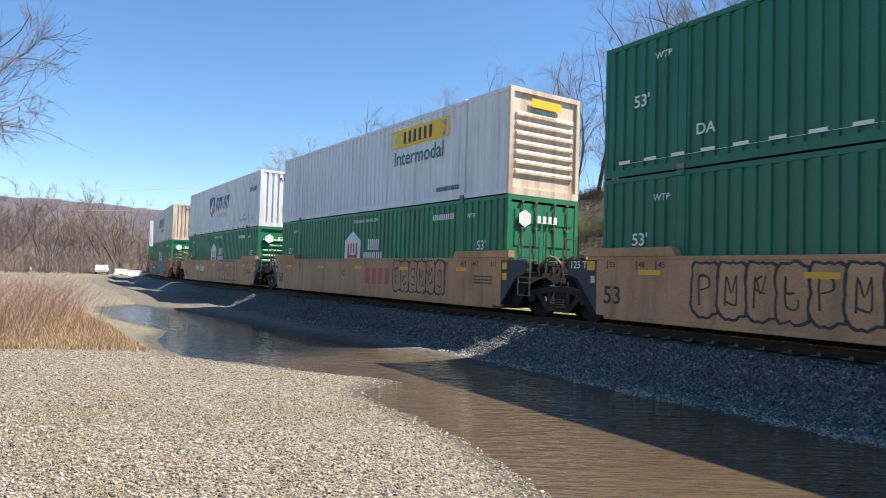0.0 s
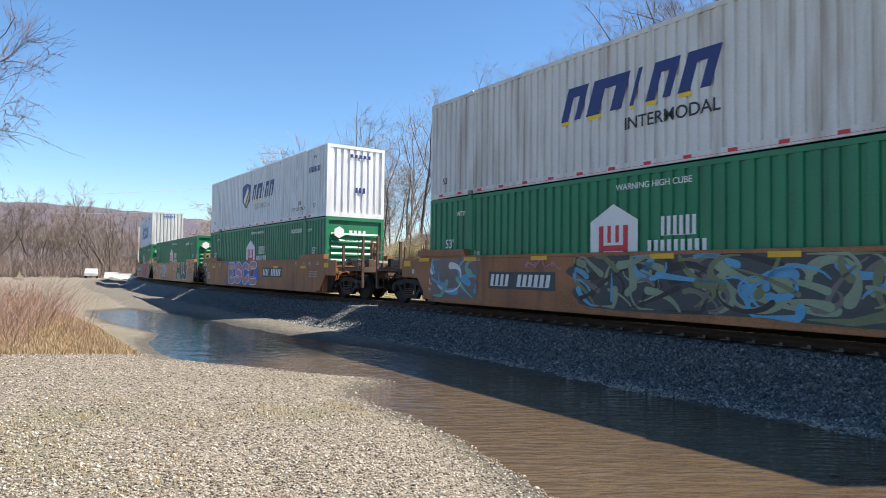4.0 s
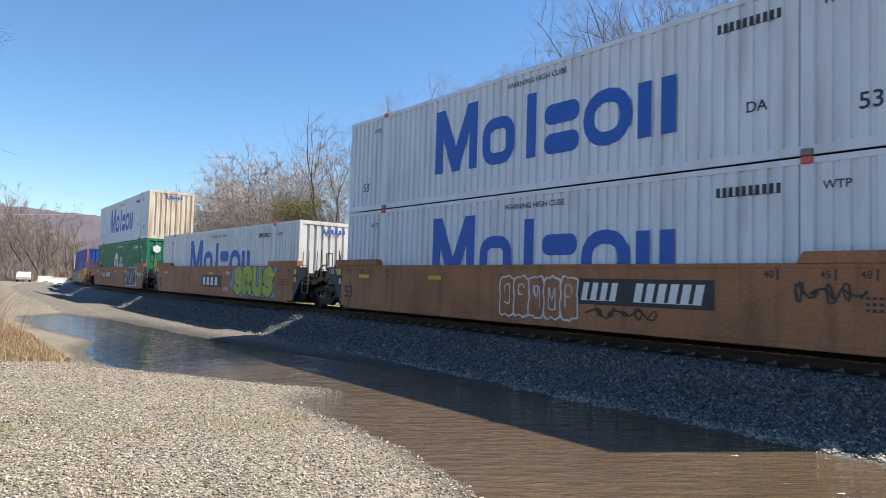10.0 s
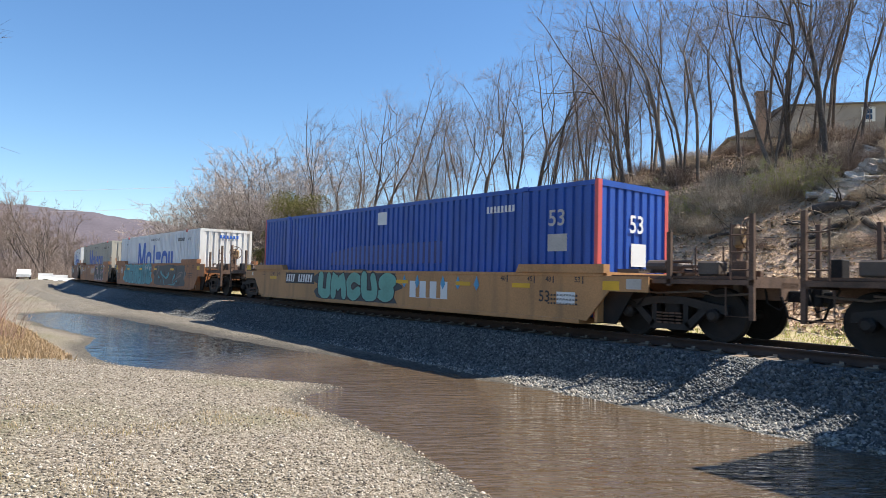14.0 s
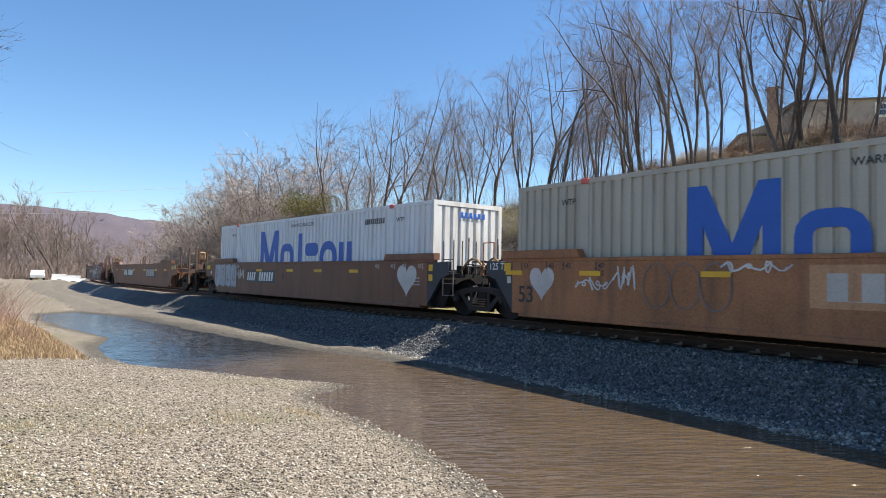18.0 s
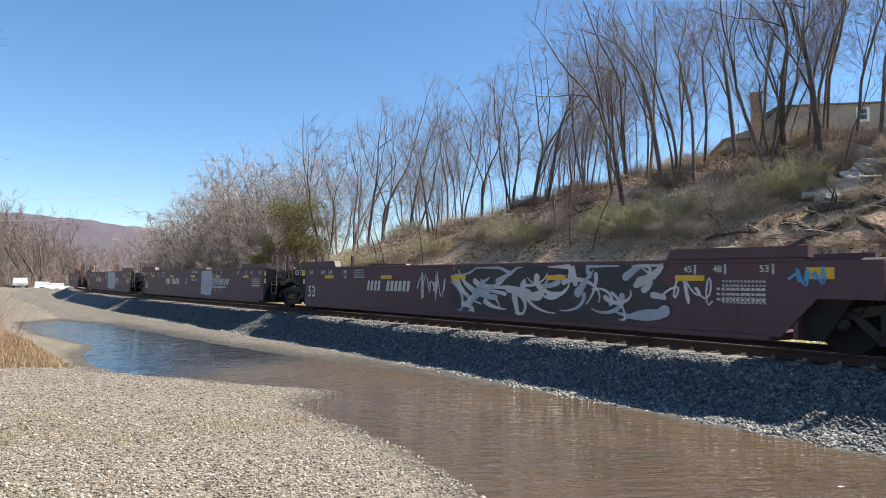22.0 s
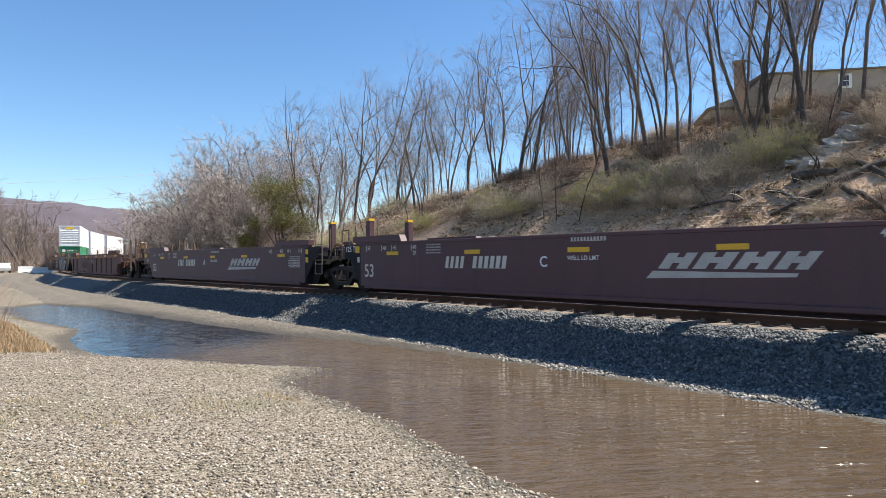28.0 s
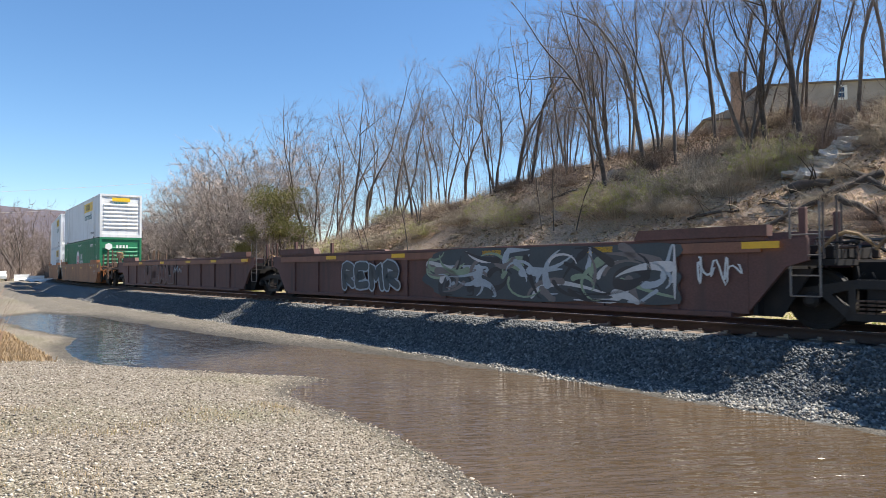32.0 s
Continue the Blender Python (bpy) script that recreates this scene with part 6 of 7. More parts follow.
            g = scrawl(c, -4.3, 0.3, 0.32, 1.2, M_OLD, P_GREY, 4, 40 + k, "chalky outlined shapes", fat=0.2, edge=0.025)
            g.location.y = -0.062
            g = tag(c, 0.9, 1.0, 1.0, 0.4, P_COVER, 41 + k)
            g.location.y = -0.062

    for k in range(24, 30):
        c = add_car(k, "loaded brown well car rounding the far curve", M_BROWN)
        w_marks(c, M_LETGREY, (-6, -2, 2, 6))
        add_load(k, copy_of(hub_nose if k == 24 else h_clean), copy_of(h_clean))
    for o in (*h_clean.children_recursive, h_clean):
        bpy.data.objects.remove(o)


train()

# ---- trees and brush ----
# the pale dirt patches are painted sunlight on the grey-brown trunks
M_BARK = mat("sun_patched_grey_brown_bark", (0.115, 0.092, 0.075), 0.9, var=0.5, scale=1.1, fine=14, bump=0.6, rnd=0.4, dist=0.04, dirt=(0.30, 0.27, 0.235), dirt_amount=0.65)
M_TWIG = mat("grey_brown_twigs", (0.185, 0.14, 0.118), 0.9, var=0.25, scale=0.6, fine=6, bump=0.0, rnd=0.2)
M_THICKET = mat("pinkish_grey_twigs", (0.335, 0.28, 0.25), 0.9, var=0.25, scale=0.4, fine=5, bump=0.0, rnd=0.15)
M_REDTWIG = mat("reddish_brown_stems", (0.30, 0.185, 0.135), 0.85, var=0.3, scale=0.8, fine=6, bump=0.0, rnd=0.15)
M_DARKTWIG = mat("dark_reddish_twigs", (0.15, 0.095, 0.08), 0.85, var=0.3, scale=0.8, fine=6, bump=0.0, rnd=0.15)
M_STRAW = island_mat("dry_straw_grass", ((0.389, 0.269, 0.150), (0.464, 0.337, 0.202), (0.315, 0.217, 0.120), (0.524, 0.396, 0.254)), 0.9, 0, thin=0.35)
M_SPRING = island_mat("dull_spring_grass", ((0.40, 0.31, 0.16), (0.55, 0.41, 0.26), (0.31, 0.27, 0.11), (0.64, 0.49, 0.34)), 0.9, 0, thin=0.35)
M_BUD = island_mat("olive_buds_and_leaves", ((0.31, 0.34, 0.08), (0.42, 0.43, 0.13), (0.36, 0.36, 0.11), (0.48, 0.45, 0.20)), 0.8, 0, thin=0.4)
M_CEDAR = island_mat("evergreen_leaves", ((0.100, 0.104, 0.034), (0.167, 0.163, 0.058), (0.225, 0.201, 0.084), (0.126, 0.121, 0.046)), 0.7, 0, thin=0.35)
M_LITTER = island_mat("fallen_twigs", ((0.12, 0.085, 0.06), (0.36, 0.28, 0.21), (0.52, 0.43, 0.33), (0.24, 0.18, 0.13)), 0.9, 0)

M_TAUPE = island_mat("taupe_brush_stems", ((0.42, 0.34, 0.25), (0.55, 0.46, 0.34), (0.24, 0.185, 0.135), (0.48, 0.40, 0.30)), 0.9, 0)
M_RUSSET = island_mat("russet_brush_stems", ((0.16, 0.105, 0.08), (0.30, 0.215, 0.165), (0.06, 0.042, 0.034), (0.22, 0.155, 0.12)), 0.9, 0)
M_LEAFLITTER = island_mat("dead_leaf_litter", ((0.07, 0.045, 0.03), (0.31, 0.21, 0.13), (0.50, 0.37, 0.245), (0.16, 0.105, 0.065), (0.60, 0.47, 0.34)), 0.9, 0)
M_LOG = mat("dark_rotten_log_bark", (0.055, 0.042, 0.034), 0.95, var=0.4, scale=2, fine=16, bump=0.8, dist=0.04, dirt=(0.19, 0.165, 0.14), dirt_amount=0.5)


class Tubes:
    """Gathers tapered bars of few sides as arrays."""

    def __init__(self):
        self.v, self.f, self.n = [], [], 0

    def add(self, pts, r0, r1, sides):
        pts = np.asarray(pts, float)
        m = len(pts)
        d = np.gradient(pts, axis=0)
        d /= np.linalg.norm(d, axis=1)[:, None] + 1e-9
        ref = np.array((0.31, 0.17, 0.94)) if abs(d[0][2]) < 0.8 else np.array((1.0, 0.1, 0.0))
        a = np.cross(d, ref)
        a /= np.linalg.norm(a, axis=1)[:, None] + 1e-9
        b = np.cross(d, a)
        r = np.linspace(r0, r1, m)[:, None, None]
        k = np.arange(sides) * 2 * math.pi / sides
        ring = pts[:, None] + r * (a[:, None] * np.cos(k)[None, :, None] + b[:, None] * np.sin(k)[None, :, None])
        self.v.append(ring.reshape(-1, 3))
        i = np.arange((m - 1) * sides).reshape(m - 1, sides)
        j = np.roll(i, -1, axis=1)
        self.f.append(np.stack([i.ravel(), j.ravel(), (j + sides).ravel(), (i + sides).ravel()], 1) + self.n)
        self.n += m * sides

    def add_rods(self, p, q, r0, r1):
        """Many straight three-sided rods at once."""
        p, q = np.asarray(p, float), np.asarray(q, float)
        n = len(p)
        if not n:
            return
        d = q - p
        d /= np.linalg.norm(d, axis=1)[:, None] + 1e-9
        ref = np.where(np.abs(d[:, 2:3]) < 0.8, np.array([[0.31, 0.17, 0.94]]), np.array([[1.0, 0.1, 0.0]]))
        a = np.cross(d, ref)
        a /= np.linalg.norm(a, axis=1)[:, None] + 1e-9
        b = np.cross(d, a)
        k = np.arange(3) * 2 * math.pi / 3
        off = a[:, None] * np.cos(k)[None, :, None] + b[:, None] * np.sin(k)[None, :, None]
        v = np.stack([p[:, None] + off * np.reshape(r0, (-1, 1, 1)), q[:, None] + off * np.reshape(r1, (-1, 1, 1))], 1)
        self.v.append(v.reshape(-1, 3))
        f = np.array([(0, 1, 4, 3), (1, 2, 5, 4), (2, 0, 3, 5)])
        self.f.append((f[None] + (np.arange(n) * 6)[:, None, None]).reshape(-1, 4) + self.n)
        self.n += n * 6

    def mesh(self, name, material, smooth=True):
        return quads(name, np.concatenate(self.v), np.concatenate(self.f), material, smooth)


def limb(rng, p, d, length, n, wander, lift):
    pts, d = [np.array(p, float)], np.array(d, float)
    for _ in range(n):
        d = d + rng.normal(0, wander, 3) + np.array((0, 0, lift))
        d /= np.linalg.norm(d)
        pts.append(pts[-1] + d * length / n)
    return np.array(pts)


def side_way(rng, d, spread, roll):
    d = np.asarray(d) / np.linalg.norm(d)
    a = np.cross(d, (0.2, 0.1, 1.0) if abs(d[2]) < 0.9 else (1.0, 0, 0))
    a /= np.linalg.norm(a)
    b = np.cross(d, a)
    return d * math.cos(spread) + (a * math.cos(roll) + b * math.sin(roll)) * math.sin(spread)


def fan(rng, d, n, lo, hi):
    """n ways spread round d."""
    d = np.asarray(d) / np.linalg.norm(d)
    a = np.cross(d, (0.2, 0.1, 1.0) if abs(d[2]) < 0.9 else (1.0, 0, 0))
    a /= np.linalg.norm(a)
    b = np.cross(d, a)
    t, r = rng.uniform(lo, hi, n)[:, None], rng.uniform(0, 6.28, n)[:, None]
    return d * np.cos(t) + (a * np.cos(r) + b * np.sin(r)) * np.sin(t)


def grow(seed, h, r, stems=1, fork=(0.30, 0.48), limbs=34, spread=0.65, twigs=2, lean=0.03, fine=1.0, lift=0.012, thin=1.0, open_=1.0):
    """A bare tree of height about h: crooked trunks that fork into spreading leaders, rising limbs and sprays of fine twigs. Returns the wood's mesh and the twigs."""
    rng = np.random.default_rng(seed)
    wood, crown = Tubes(), Tubes()
    for st in range(stems):
        way = np.array((rng.normal(0, lean), rng.normal(0, lean), 1.0))
        if stems > 1:
            a = st * 2 * math.pi / stems + rng.uniform(-0.5, 0.5)
            way = way + 0.16 * open_ * np.array((math.cos(a), math.sin(a), 0))
        hh = h * (1 if st == 0 else rng.uniform(0.7, 0.97))
        rr = r * (1 if st == 0 else rng.uniform(0.55, 0.85))
        way /= np.linalg.norm(way)
        f0 = rng.uniform(*fork)
        base = limb(rng, (0.16 * st * math.cos(2.1 * st), 0.16 * st * math.sin(2.1 * st), -0.5), way, hh * f0 + 0.5, 7, 0.075, 0.03)
        wood.add(base[:2], rr * 1.45, rr * 1.02, 8)
        wood.add(base[1:], rr * 1.02, rr * 0.78, 7)
        leaders = []
        count = 3 if stems > 1 else 4
        roll0 = rng.uniform(0, 6.28)
        for k in range(count):
            tilt = 0.08 if k == 0 else rng.uniform(0.22, 0.52) * open_
            start = base[-1] if k < 2 else base[rng.integers(4, 7)]
            w = side_way(rng, base[-1] - base[-3], tilt, roll0 + k * 2.3 + rng.uniform(-0.4, 0.4))
            ln = hh * (1 - f0) * (1.0 if k == 0 else rng.uniform(0.7, 1.0))
            L = limb(rng, start, w, ln, 10, 0.13, 0.055)
            r0 = rr * (0.60 if k == 0 else rng.uniform(0.3, 0.45))
            wood.add(L, r0, max(0.012, r0 * 0.14), 5)
            leaders.append((L, r0, ln))
            # one big side fork on each leader
            k2 = int(rng.integers(3, 7))
            w = side_way(rng, L[k2 + 1] - L[k2], rng.uniform(0.35, 0.7), rng.uniform(0, 6.28))
            ln2 = ln * rng.uniform(0.4, 0.6)
            L2 = limb(rng, L[k2], w, ln2, 7, 0.14, 0.07)
            wood.add(L2, r0 * 0.5, 0.010, 5)
            leaders.append((L2, r0 * 0.55, ln2))
        n1 = max(4, int(limbs / (1 if stems == 1 else 1.5)))
        for i in range(n1):
            if i % 4 == 3:
                L, r0, ln = base, rr * 0.28, hh * 0.4
                t = rng.uniform(0.35, 1.0)
            else:
                L, r0, ln = leaders[i % len(leaders)]
                t = 1 - 0.85 * rng.random() ** 1.3
            m = len(L) - 1
            k = min(m - 1, int(t * m))
            f = t * m - k
            p = L[k] * (1 - f) + L[k + 1] * f
            w1 = side_way(rng, L[k + 1] - L[k], spread * rng.uniform(0.7, 1.4), rng.uniform(0, 6.28))
            l1 = hh * rng.uniform(0.13, 0.25) * (1.25 - 0.6 * t)
            L1 = limb(rng, p, w1, l1, 6, 0.16, lift)
            r1 = max(0.010, r0 * (1.05 - 0.75 * t) * 0.36)
            wood.add(L1, r1, 0.006, 4)
            n2 = int(6 * fine)
            q = L1[rng.integers(1, 7, n2)]
            w2 = fan(rng, L1[-1] - L1[0], n2, 0.35, 1.1) + np.array((0, 0, 0.1))
            l2 = l1 * rng.uniform(0.25, 0.5, n2)[:, None]
            mid = q + w2 * l2 * 0.5
            end = mid + (w2 + rng.normal(0, 0.25, (n2, 3)) + np.array((0, 0, 0.05))) * l2 * 0.5
            crown.add_rods(q, mid, np.full(n2, 0.011 * thin), np.full(n2, 0.008 * thin))
            crown.add_rods(mid, end, np.full(n2, 0.008 * thin), np.full(n2, 0.005 * thin))
            n3 = n2 * int(5 * fine)
            j = rng.integers(0, n2, n3)
            u = rng.uniform(-0.2, 1.0, n3)[:, None]
            b3 = np.where(u < 0.4, q[j] + (mid - q)[j] * (u + 0.6), mid[j] + (end - mid)[j] * u)
            d3 = (end - q)[j]
            d3 = d3 / (np.linalg.norm(d3, axis=1)[:, None] + 1e-9) + rng.normal(0, 0.5, (n3, 3)) + np.array((0, 0, 0.08))
            tip = b3 + d3 * (l1 * rng.uniform(0.10, 0.26, n3))[:, None]
            crown.add_rods(b3, tip, np.full(n3, 0.0065 * thin), np.full(n3, 0.004 * thin))
            for _ in range(twigs):
                u = rng.uniform(0.3, 1.0, n3)[:, None]
                b4 = b3 * (1 - u) + tip * u
                d4 = d3 + rng.normal(0, 0.5, (n3, 3))
                crown.add_rods(b4, b4 + d4 * (l1 * rng.uniform(0.06, 0.16, n3))[:, None], np.full(n3, 0.0048 * thin), np.full(n3, 0.003 * thin))
    return wood.mesh("trunk", M_BARK), crown


def tree_kind(name, label, twig_mat, group, **kw):
    wood, crown = grow(**kw)
    t = empty(name, label, "tree", group)
    part("trunk", wood, None, t)
    part("crown", crown.mesh("crown", twig_mat, False), None, t, "bare twiggy crown")
    return t


def leaf_cloud(seed, n, size, blobs):
    """Many small leaves spread through rounded clumps."""
    rng = np.random.default_rng(seed)
    ks = rng.integers(0, len(blobs), n)
    B = np.array(blobs, float)[ks]
    d = rng.normal(0, 1, (n, 3))
    d /= np.linalg.norm(d, axis=1)[:, None]
    c = B[:, :3] + d * (rng.power(2.2, n)[:, None]) * B[:, 3:6]
    u = rng.normal(0, 1, (n, 3))
    u /= np.linalg.norm(u, axis=1)[:, None]
    w = np.cross(u, rng.normal(0, 1, (n, 3)))
    w /= np.linalg.norm(w, axis=1)[:, None]
    s = size * rng.uniform(0.6, 1.5, n)[:, None]
    v = np.stack([c - u * s, c + w * s * 0.4, c + u * s, c - w * s * 0.4], 1).reshape(-1, 3)
    return v, np.arange(4 * n).reshape(n, 4)


def at_track(s, l):
    x, y, _ = on_track(s, l)
    x, y = float(x), float(y)
    return x, y, float(ground_z(np.array([x]), np.array([y]))[0])


def woods():
    kinds = []
    g = "bare trees on the bank"
    for seed, h, r, st, fork, limbs_, spread, open_ in ((1, 13, 0.135, 1, (0.40, 0.52), 34, 0.8, 0.55), (2, 13, 0.11, 2, (0.36, 0.5), 34, 0.8, 0.5), (3, 13, 0.15, 1, (0.18, 0.26), 40, 0.8, 0.85), (4, 12, 0.09, 1, (0.48, 0.62), 28, 0.8, 0.5), (5, 12, 0.085, 3, (0.34, 0.48), 32, 0.8, 0.55), (6, 12, 0.055, 1, (0.35, 0.55), 20, 0.8, 0.6)):
        kinds.append((tree_kind("bare_tree", "tall bare deciduous tree on the brushy bank", M_TWIG, g, seed=seed, h=h, r=r, stems=st, fork=fork, limbs=limbs_, spread=spread, open_=open_, twigs=2, thin=0.46, fine=1.0), h))
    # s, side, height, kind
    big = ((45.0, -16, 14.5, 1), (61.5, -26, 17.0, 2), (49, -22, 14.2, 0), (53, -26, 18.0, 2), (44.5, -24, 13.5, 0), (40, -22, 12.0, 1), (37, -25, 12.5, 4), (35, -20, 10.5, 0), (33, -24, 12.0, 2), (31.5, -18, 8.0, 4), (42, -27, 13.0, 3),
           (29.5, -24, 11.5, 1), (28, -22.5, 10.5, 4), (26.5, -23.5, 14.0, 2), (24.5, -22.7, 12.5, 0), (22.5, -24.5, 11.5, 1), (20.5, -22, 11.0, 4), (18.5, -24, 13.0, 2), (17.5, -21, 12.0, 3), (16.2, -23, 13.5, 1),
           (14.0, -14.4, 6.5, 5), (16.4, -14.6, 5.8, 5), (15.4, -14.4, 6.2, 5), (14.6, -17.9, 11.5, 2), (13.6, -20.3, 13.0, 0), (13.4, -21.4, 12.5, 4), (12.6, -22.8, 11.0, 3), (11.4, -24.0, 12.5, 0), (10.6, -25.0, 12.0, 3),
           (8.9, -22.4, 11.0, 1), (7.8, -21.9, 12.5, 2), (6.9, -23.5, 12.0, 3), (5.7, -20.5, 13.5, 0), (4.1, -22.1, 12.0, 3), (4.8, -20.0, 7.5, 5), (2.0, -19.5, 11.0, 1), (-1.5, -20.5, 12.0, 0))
    rng = random.Random(9)
    spots = list(big)
    for _ in range(22):
        spots.append((rng.uniform(17, 66), -rng.uniform(20, 32), rng.uniform(7, 12), rng.choice((3, 5, 5, 1, 4))))
    for _ in range(14):
        spots.append((rng.uniform(2, 17), -rng.uniform(19.5, 26.5), rng.uniform(8.5, 12.5), rng.choice((3, 5, 3, 1))))
    for _ in range(9):
        spots.append((rng.uniform(18, 50), -rng.uniform(13, 18), rng.uniform(4.5, 8.5), 5))
    for s, l, h in ((75, -24, 15), (70, -28, 16), (66, -21, 12)):
        spots.append((s, l, h, rng.choice((0, 1, 3))))
    first = set()
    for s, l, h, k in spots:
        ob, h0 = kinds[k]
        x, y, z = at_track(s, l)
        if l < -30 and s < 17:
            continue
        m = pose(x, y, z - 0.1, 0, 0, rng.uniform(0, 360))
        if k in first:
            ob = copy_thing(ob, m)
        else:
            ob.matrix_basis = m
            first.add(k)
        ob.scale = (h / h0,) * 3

    # thicket of many-stemmed small trees where the bank runs out
    dense = [tree_kind("bare_shrub_tree", "many-stemmed bare tree with a dense pinkish-grey crown", M_THICKET, "thicket beside the curve", seed=20 + i, h=9.5, r=0.10, stems=5, fork=(0.12, 0.25), limbs=40, spread=0.9, twigs=2, lean=0.12, thin=1.25, open_=1.2) for i in range(2)]
    rng = random.Random(21)
    spots = [(76, -9.5, 8.0), (72, -11, 10.5), (69, -9, 9.5), (67, -13, 12.5), (63, -10, 10.5), (60, -13, 12.5), (57.5, -9.5, 9.5), (55, -12, 11.5), (52, -9.5, 8.5), (51, -13, 10), (64, -16, 13), (58, -17, 13), (74, -15, 11), (47, -11.5, 6.5), (78, -8.5, 6.0), (74, -8, 6.5), (70.5, -8, 7), (66, -8, 7), (61, -8, 7), (55, -8.5, 6.5), (50, -9, 5.5), (68, -16, 12.5), (62, -19, 13), (80, -12, 7)]
    for i, (s, l, h) in enumerate(spots):
        x, y, z = at_track(s, l)
        m = pose(x, y, z - 0.1, 0, 0, rng.uniform(0, 360))
        ob = dense[i % 2] if i < 2 else copy_thing(dense[i % 2], m)
        ob.matrix_basis = m
        ob.scale = (h / 9.5 * rng.uniform(1.0, 1.25), h / 9.5 * rng.uniform(1.0, 1.25), h / 9.5)

    # the far wood beyond the yard
    far = [tree_kind("far_bare_tree", "bare tree at the far edge of the yard", M_TWIG, "far bare trees", seed=30 + i, h=14, r=0.2, stems=2, fork=(0.2, 0.32), limbs=40, spread=0.75, twigs=1, lean=0.06, thin=2.1, open_=0.95) for i in range(2)]
    rng = random.Random(31)
    n = 0
    for k in range(60):
        a = math.radians(-24.0 - 0.42 * k + rng.uniform(-0.4, 0.4))
        d = rng.uniform(122, 170)
        h = rng.uniform(11, 16) * (0.55 if k < 3 else 1)
        m = pose(d * math.sin(a), d * math.cos(a), -1.0, 0, 0, rng.uniform(0, 360))
        ob = far[n % 2] if n < 2 else copy_thing(far[n % 2], m)
        ob.matrix_basis = m
        ob.scale = (h / 14,) * 3
        n += 1
    for k in range(26):
        a = math.radians(-28 + 0.75 * k + rng.uniform(-0.3, 0.3))
        d = rng.uniform(165, 240)
        m = pose(d * math.sin(a), d * math.cos(a), -1.0, 0, 0, rng.uniform(0, 360))
        ob = copy_thing(far[n % 2], m)
        ob.scale = (rng.uniform(0.6, 1.0),) * 3
        n += 1

    # the tree whose boughs reach over the dry brush
    t = tree_kind("roadside_tree", "bare tree with long low boughs beside the dry brush", M_DARKTWIG, "", seed=44, h=10, r=0.11, stems=4, fork=(0.15, 0.3), limbs=60, spread=0.95, twigs=3, thin=0.7, lean=0.14, lift=0.03, open_=1.5)
    t.matrix_basis = pose(-13.6, 14.6, -0.7, 0, 0, 40)
    t2 = tree_kind("roadside_tree", "slender bare tree rising out of the dry brush", M_DARKTWIG, "", seed=47, h=6.5, r=0.07, stems=3, fork=(0.15, 0.3), limbs=22, spread=0.8, twigs=3, lean=0.15)
    t2.matrix_basis = pose(-14.2, 18.4, -0.7, 0, 0, 0)

    # evergreen
    x, y, z = at_track(46.5, -13.5)
    e = empty("evergreen_tree", "dense olive-green evergreen tree on the bank", "tree")
    wood, crown = grow(seed=50, h=6.0, r=0.14, stems=3, fork=(0.1, 0.2), limbs=14, spread=0.7, twigs=1)
    part("trunk", wood, None, e)
    rng2 = np.random.default_rng(51)
    blobs = [(rng2.uniform(-2.4, 2.4), rng2.uniform(-2.2, 2.2), rng2.uniform(0.8, 5.6), rng2.uniform(0.7, 1.3), rng2.uniform(0.7, 1.3), rng2.uniform(0.6, 1.1)) for _ in range(26)]
    blobs = [(b[0] * (1.1 - b[2] * 0.11), b[1] * (1.1 - b[2] * 0.11), *b[2:]) for b in blobs]
    v, f = leaf_cloud(52, 30000, 0.05, blobs)
    part("crown", quads("crown", v, f, M_CEDAR), None, e, "olive-green leaves")
    e.matrix_basis = pose(x, y, z)
    e.scale = (1.3, 1.3, 1.12)


woods()


def stalks(name, label, spots, material, seed, height, n_each, radius, spread=0.5, bend=0.3, segs=3, sides=3):
    """Brush: many thin curved stems rising from spots (arrays x, y, z)."""
    rng = np.random.default_rng(seed)
    x, y, z = spots
    n = len(x) * n_each
    bx = np.repeat(x, n_each) + rng.normal(0, 0.12, n)
    by = np.repeat(y, n_each) + rng.normal(0, 0.12, n)
    bz = np.repeat(z, n_each) - 0.05
    a = rng.uniform(0, 6.28, n)
    tilt = rng.uniform(0, spread, n)
    hh = height * rng.uniform(0.45, 1.15, n)
    k = np.arange(segs + 1) / segs
    out = (tilt[:, None] * k + bend * rng.uniform(0.2, 1, n)[:, None] * k * k) * hh[:, None]
    px = bx[:, None] + np.cos(a)[:, None] * out
    py = by[:, None] + np.sin(a)[:, None] * out
    pz = bz[:, None] + hh[:, None] * (k - 0.25 * bend * k * k)[None]
    r = radius * (1 - 0.75 * k)[None, :, None] * rng.uniform(0.6, 1.3, n)[:, None, None]
    th = np.arange(sides) * 2 * math.pi / sides
    v = np.stack([px[:, :, None] + r * np.cos(th), py[:, :, None] + r * np.sin(th), np.repeat(pz[:, :, None], sides, 2)], 3)
    base = (np.arange(n) * (segs + 1) * sides)[:, None]
    i = np.arange(segs * sides).reshape(segs, sides)
    j = np.roll(i, -1, axis=1)
    q = np.stack([i.ravel(), j.ravel(), (j + sides).ravel(), (i + sides).ravel()], 1)
    f = (base[:, :, None] + q[None]).reshape(-1, 4)
    me = quads(name, v.reshape(-1, 3), f, material)
    return tagged(new(name, me), label, "brush", kind="stuff")


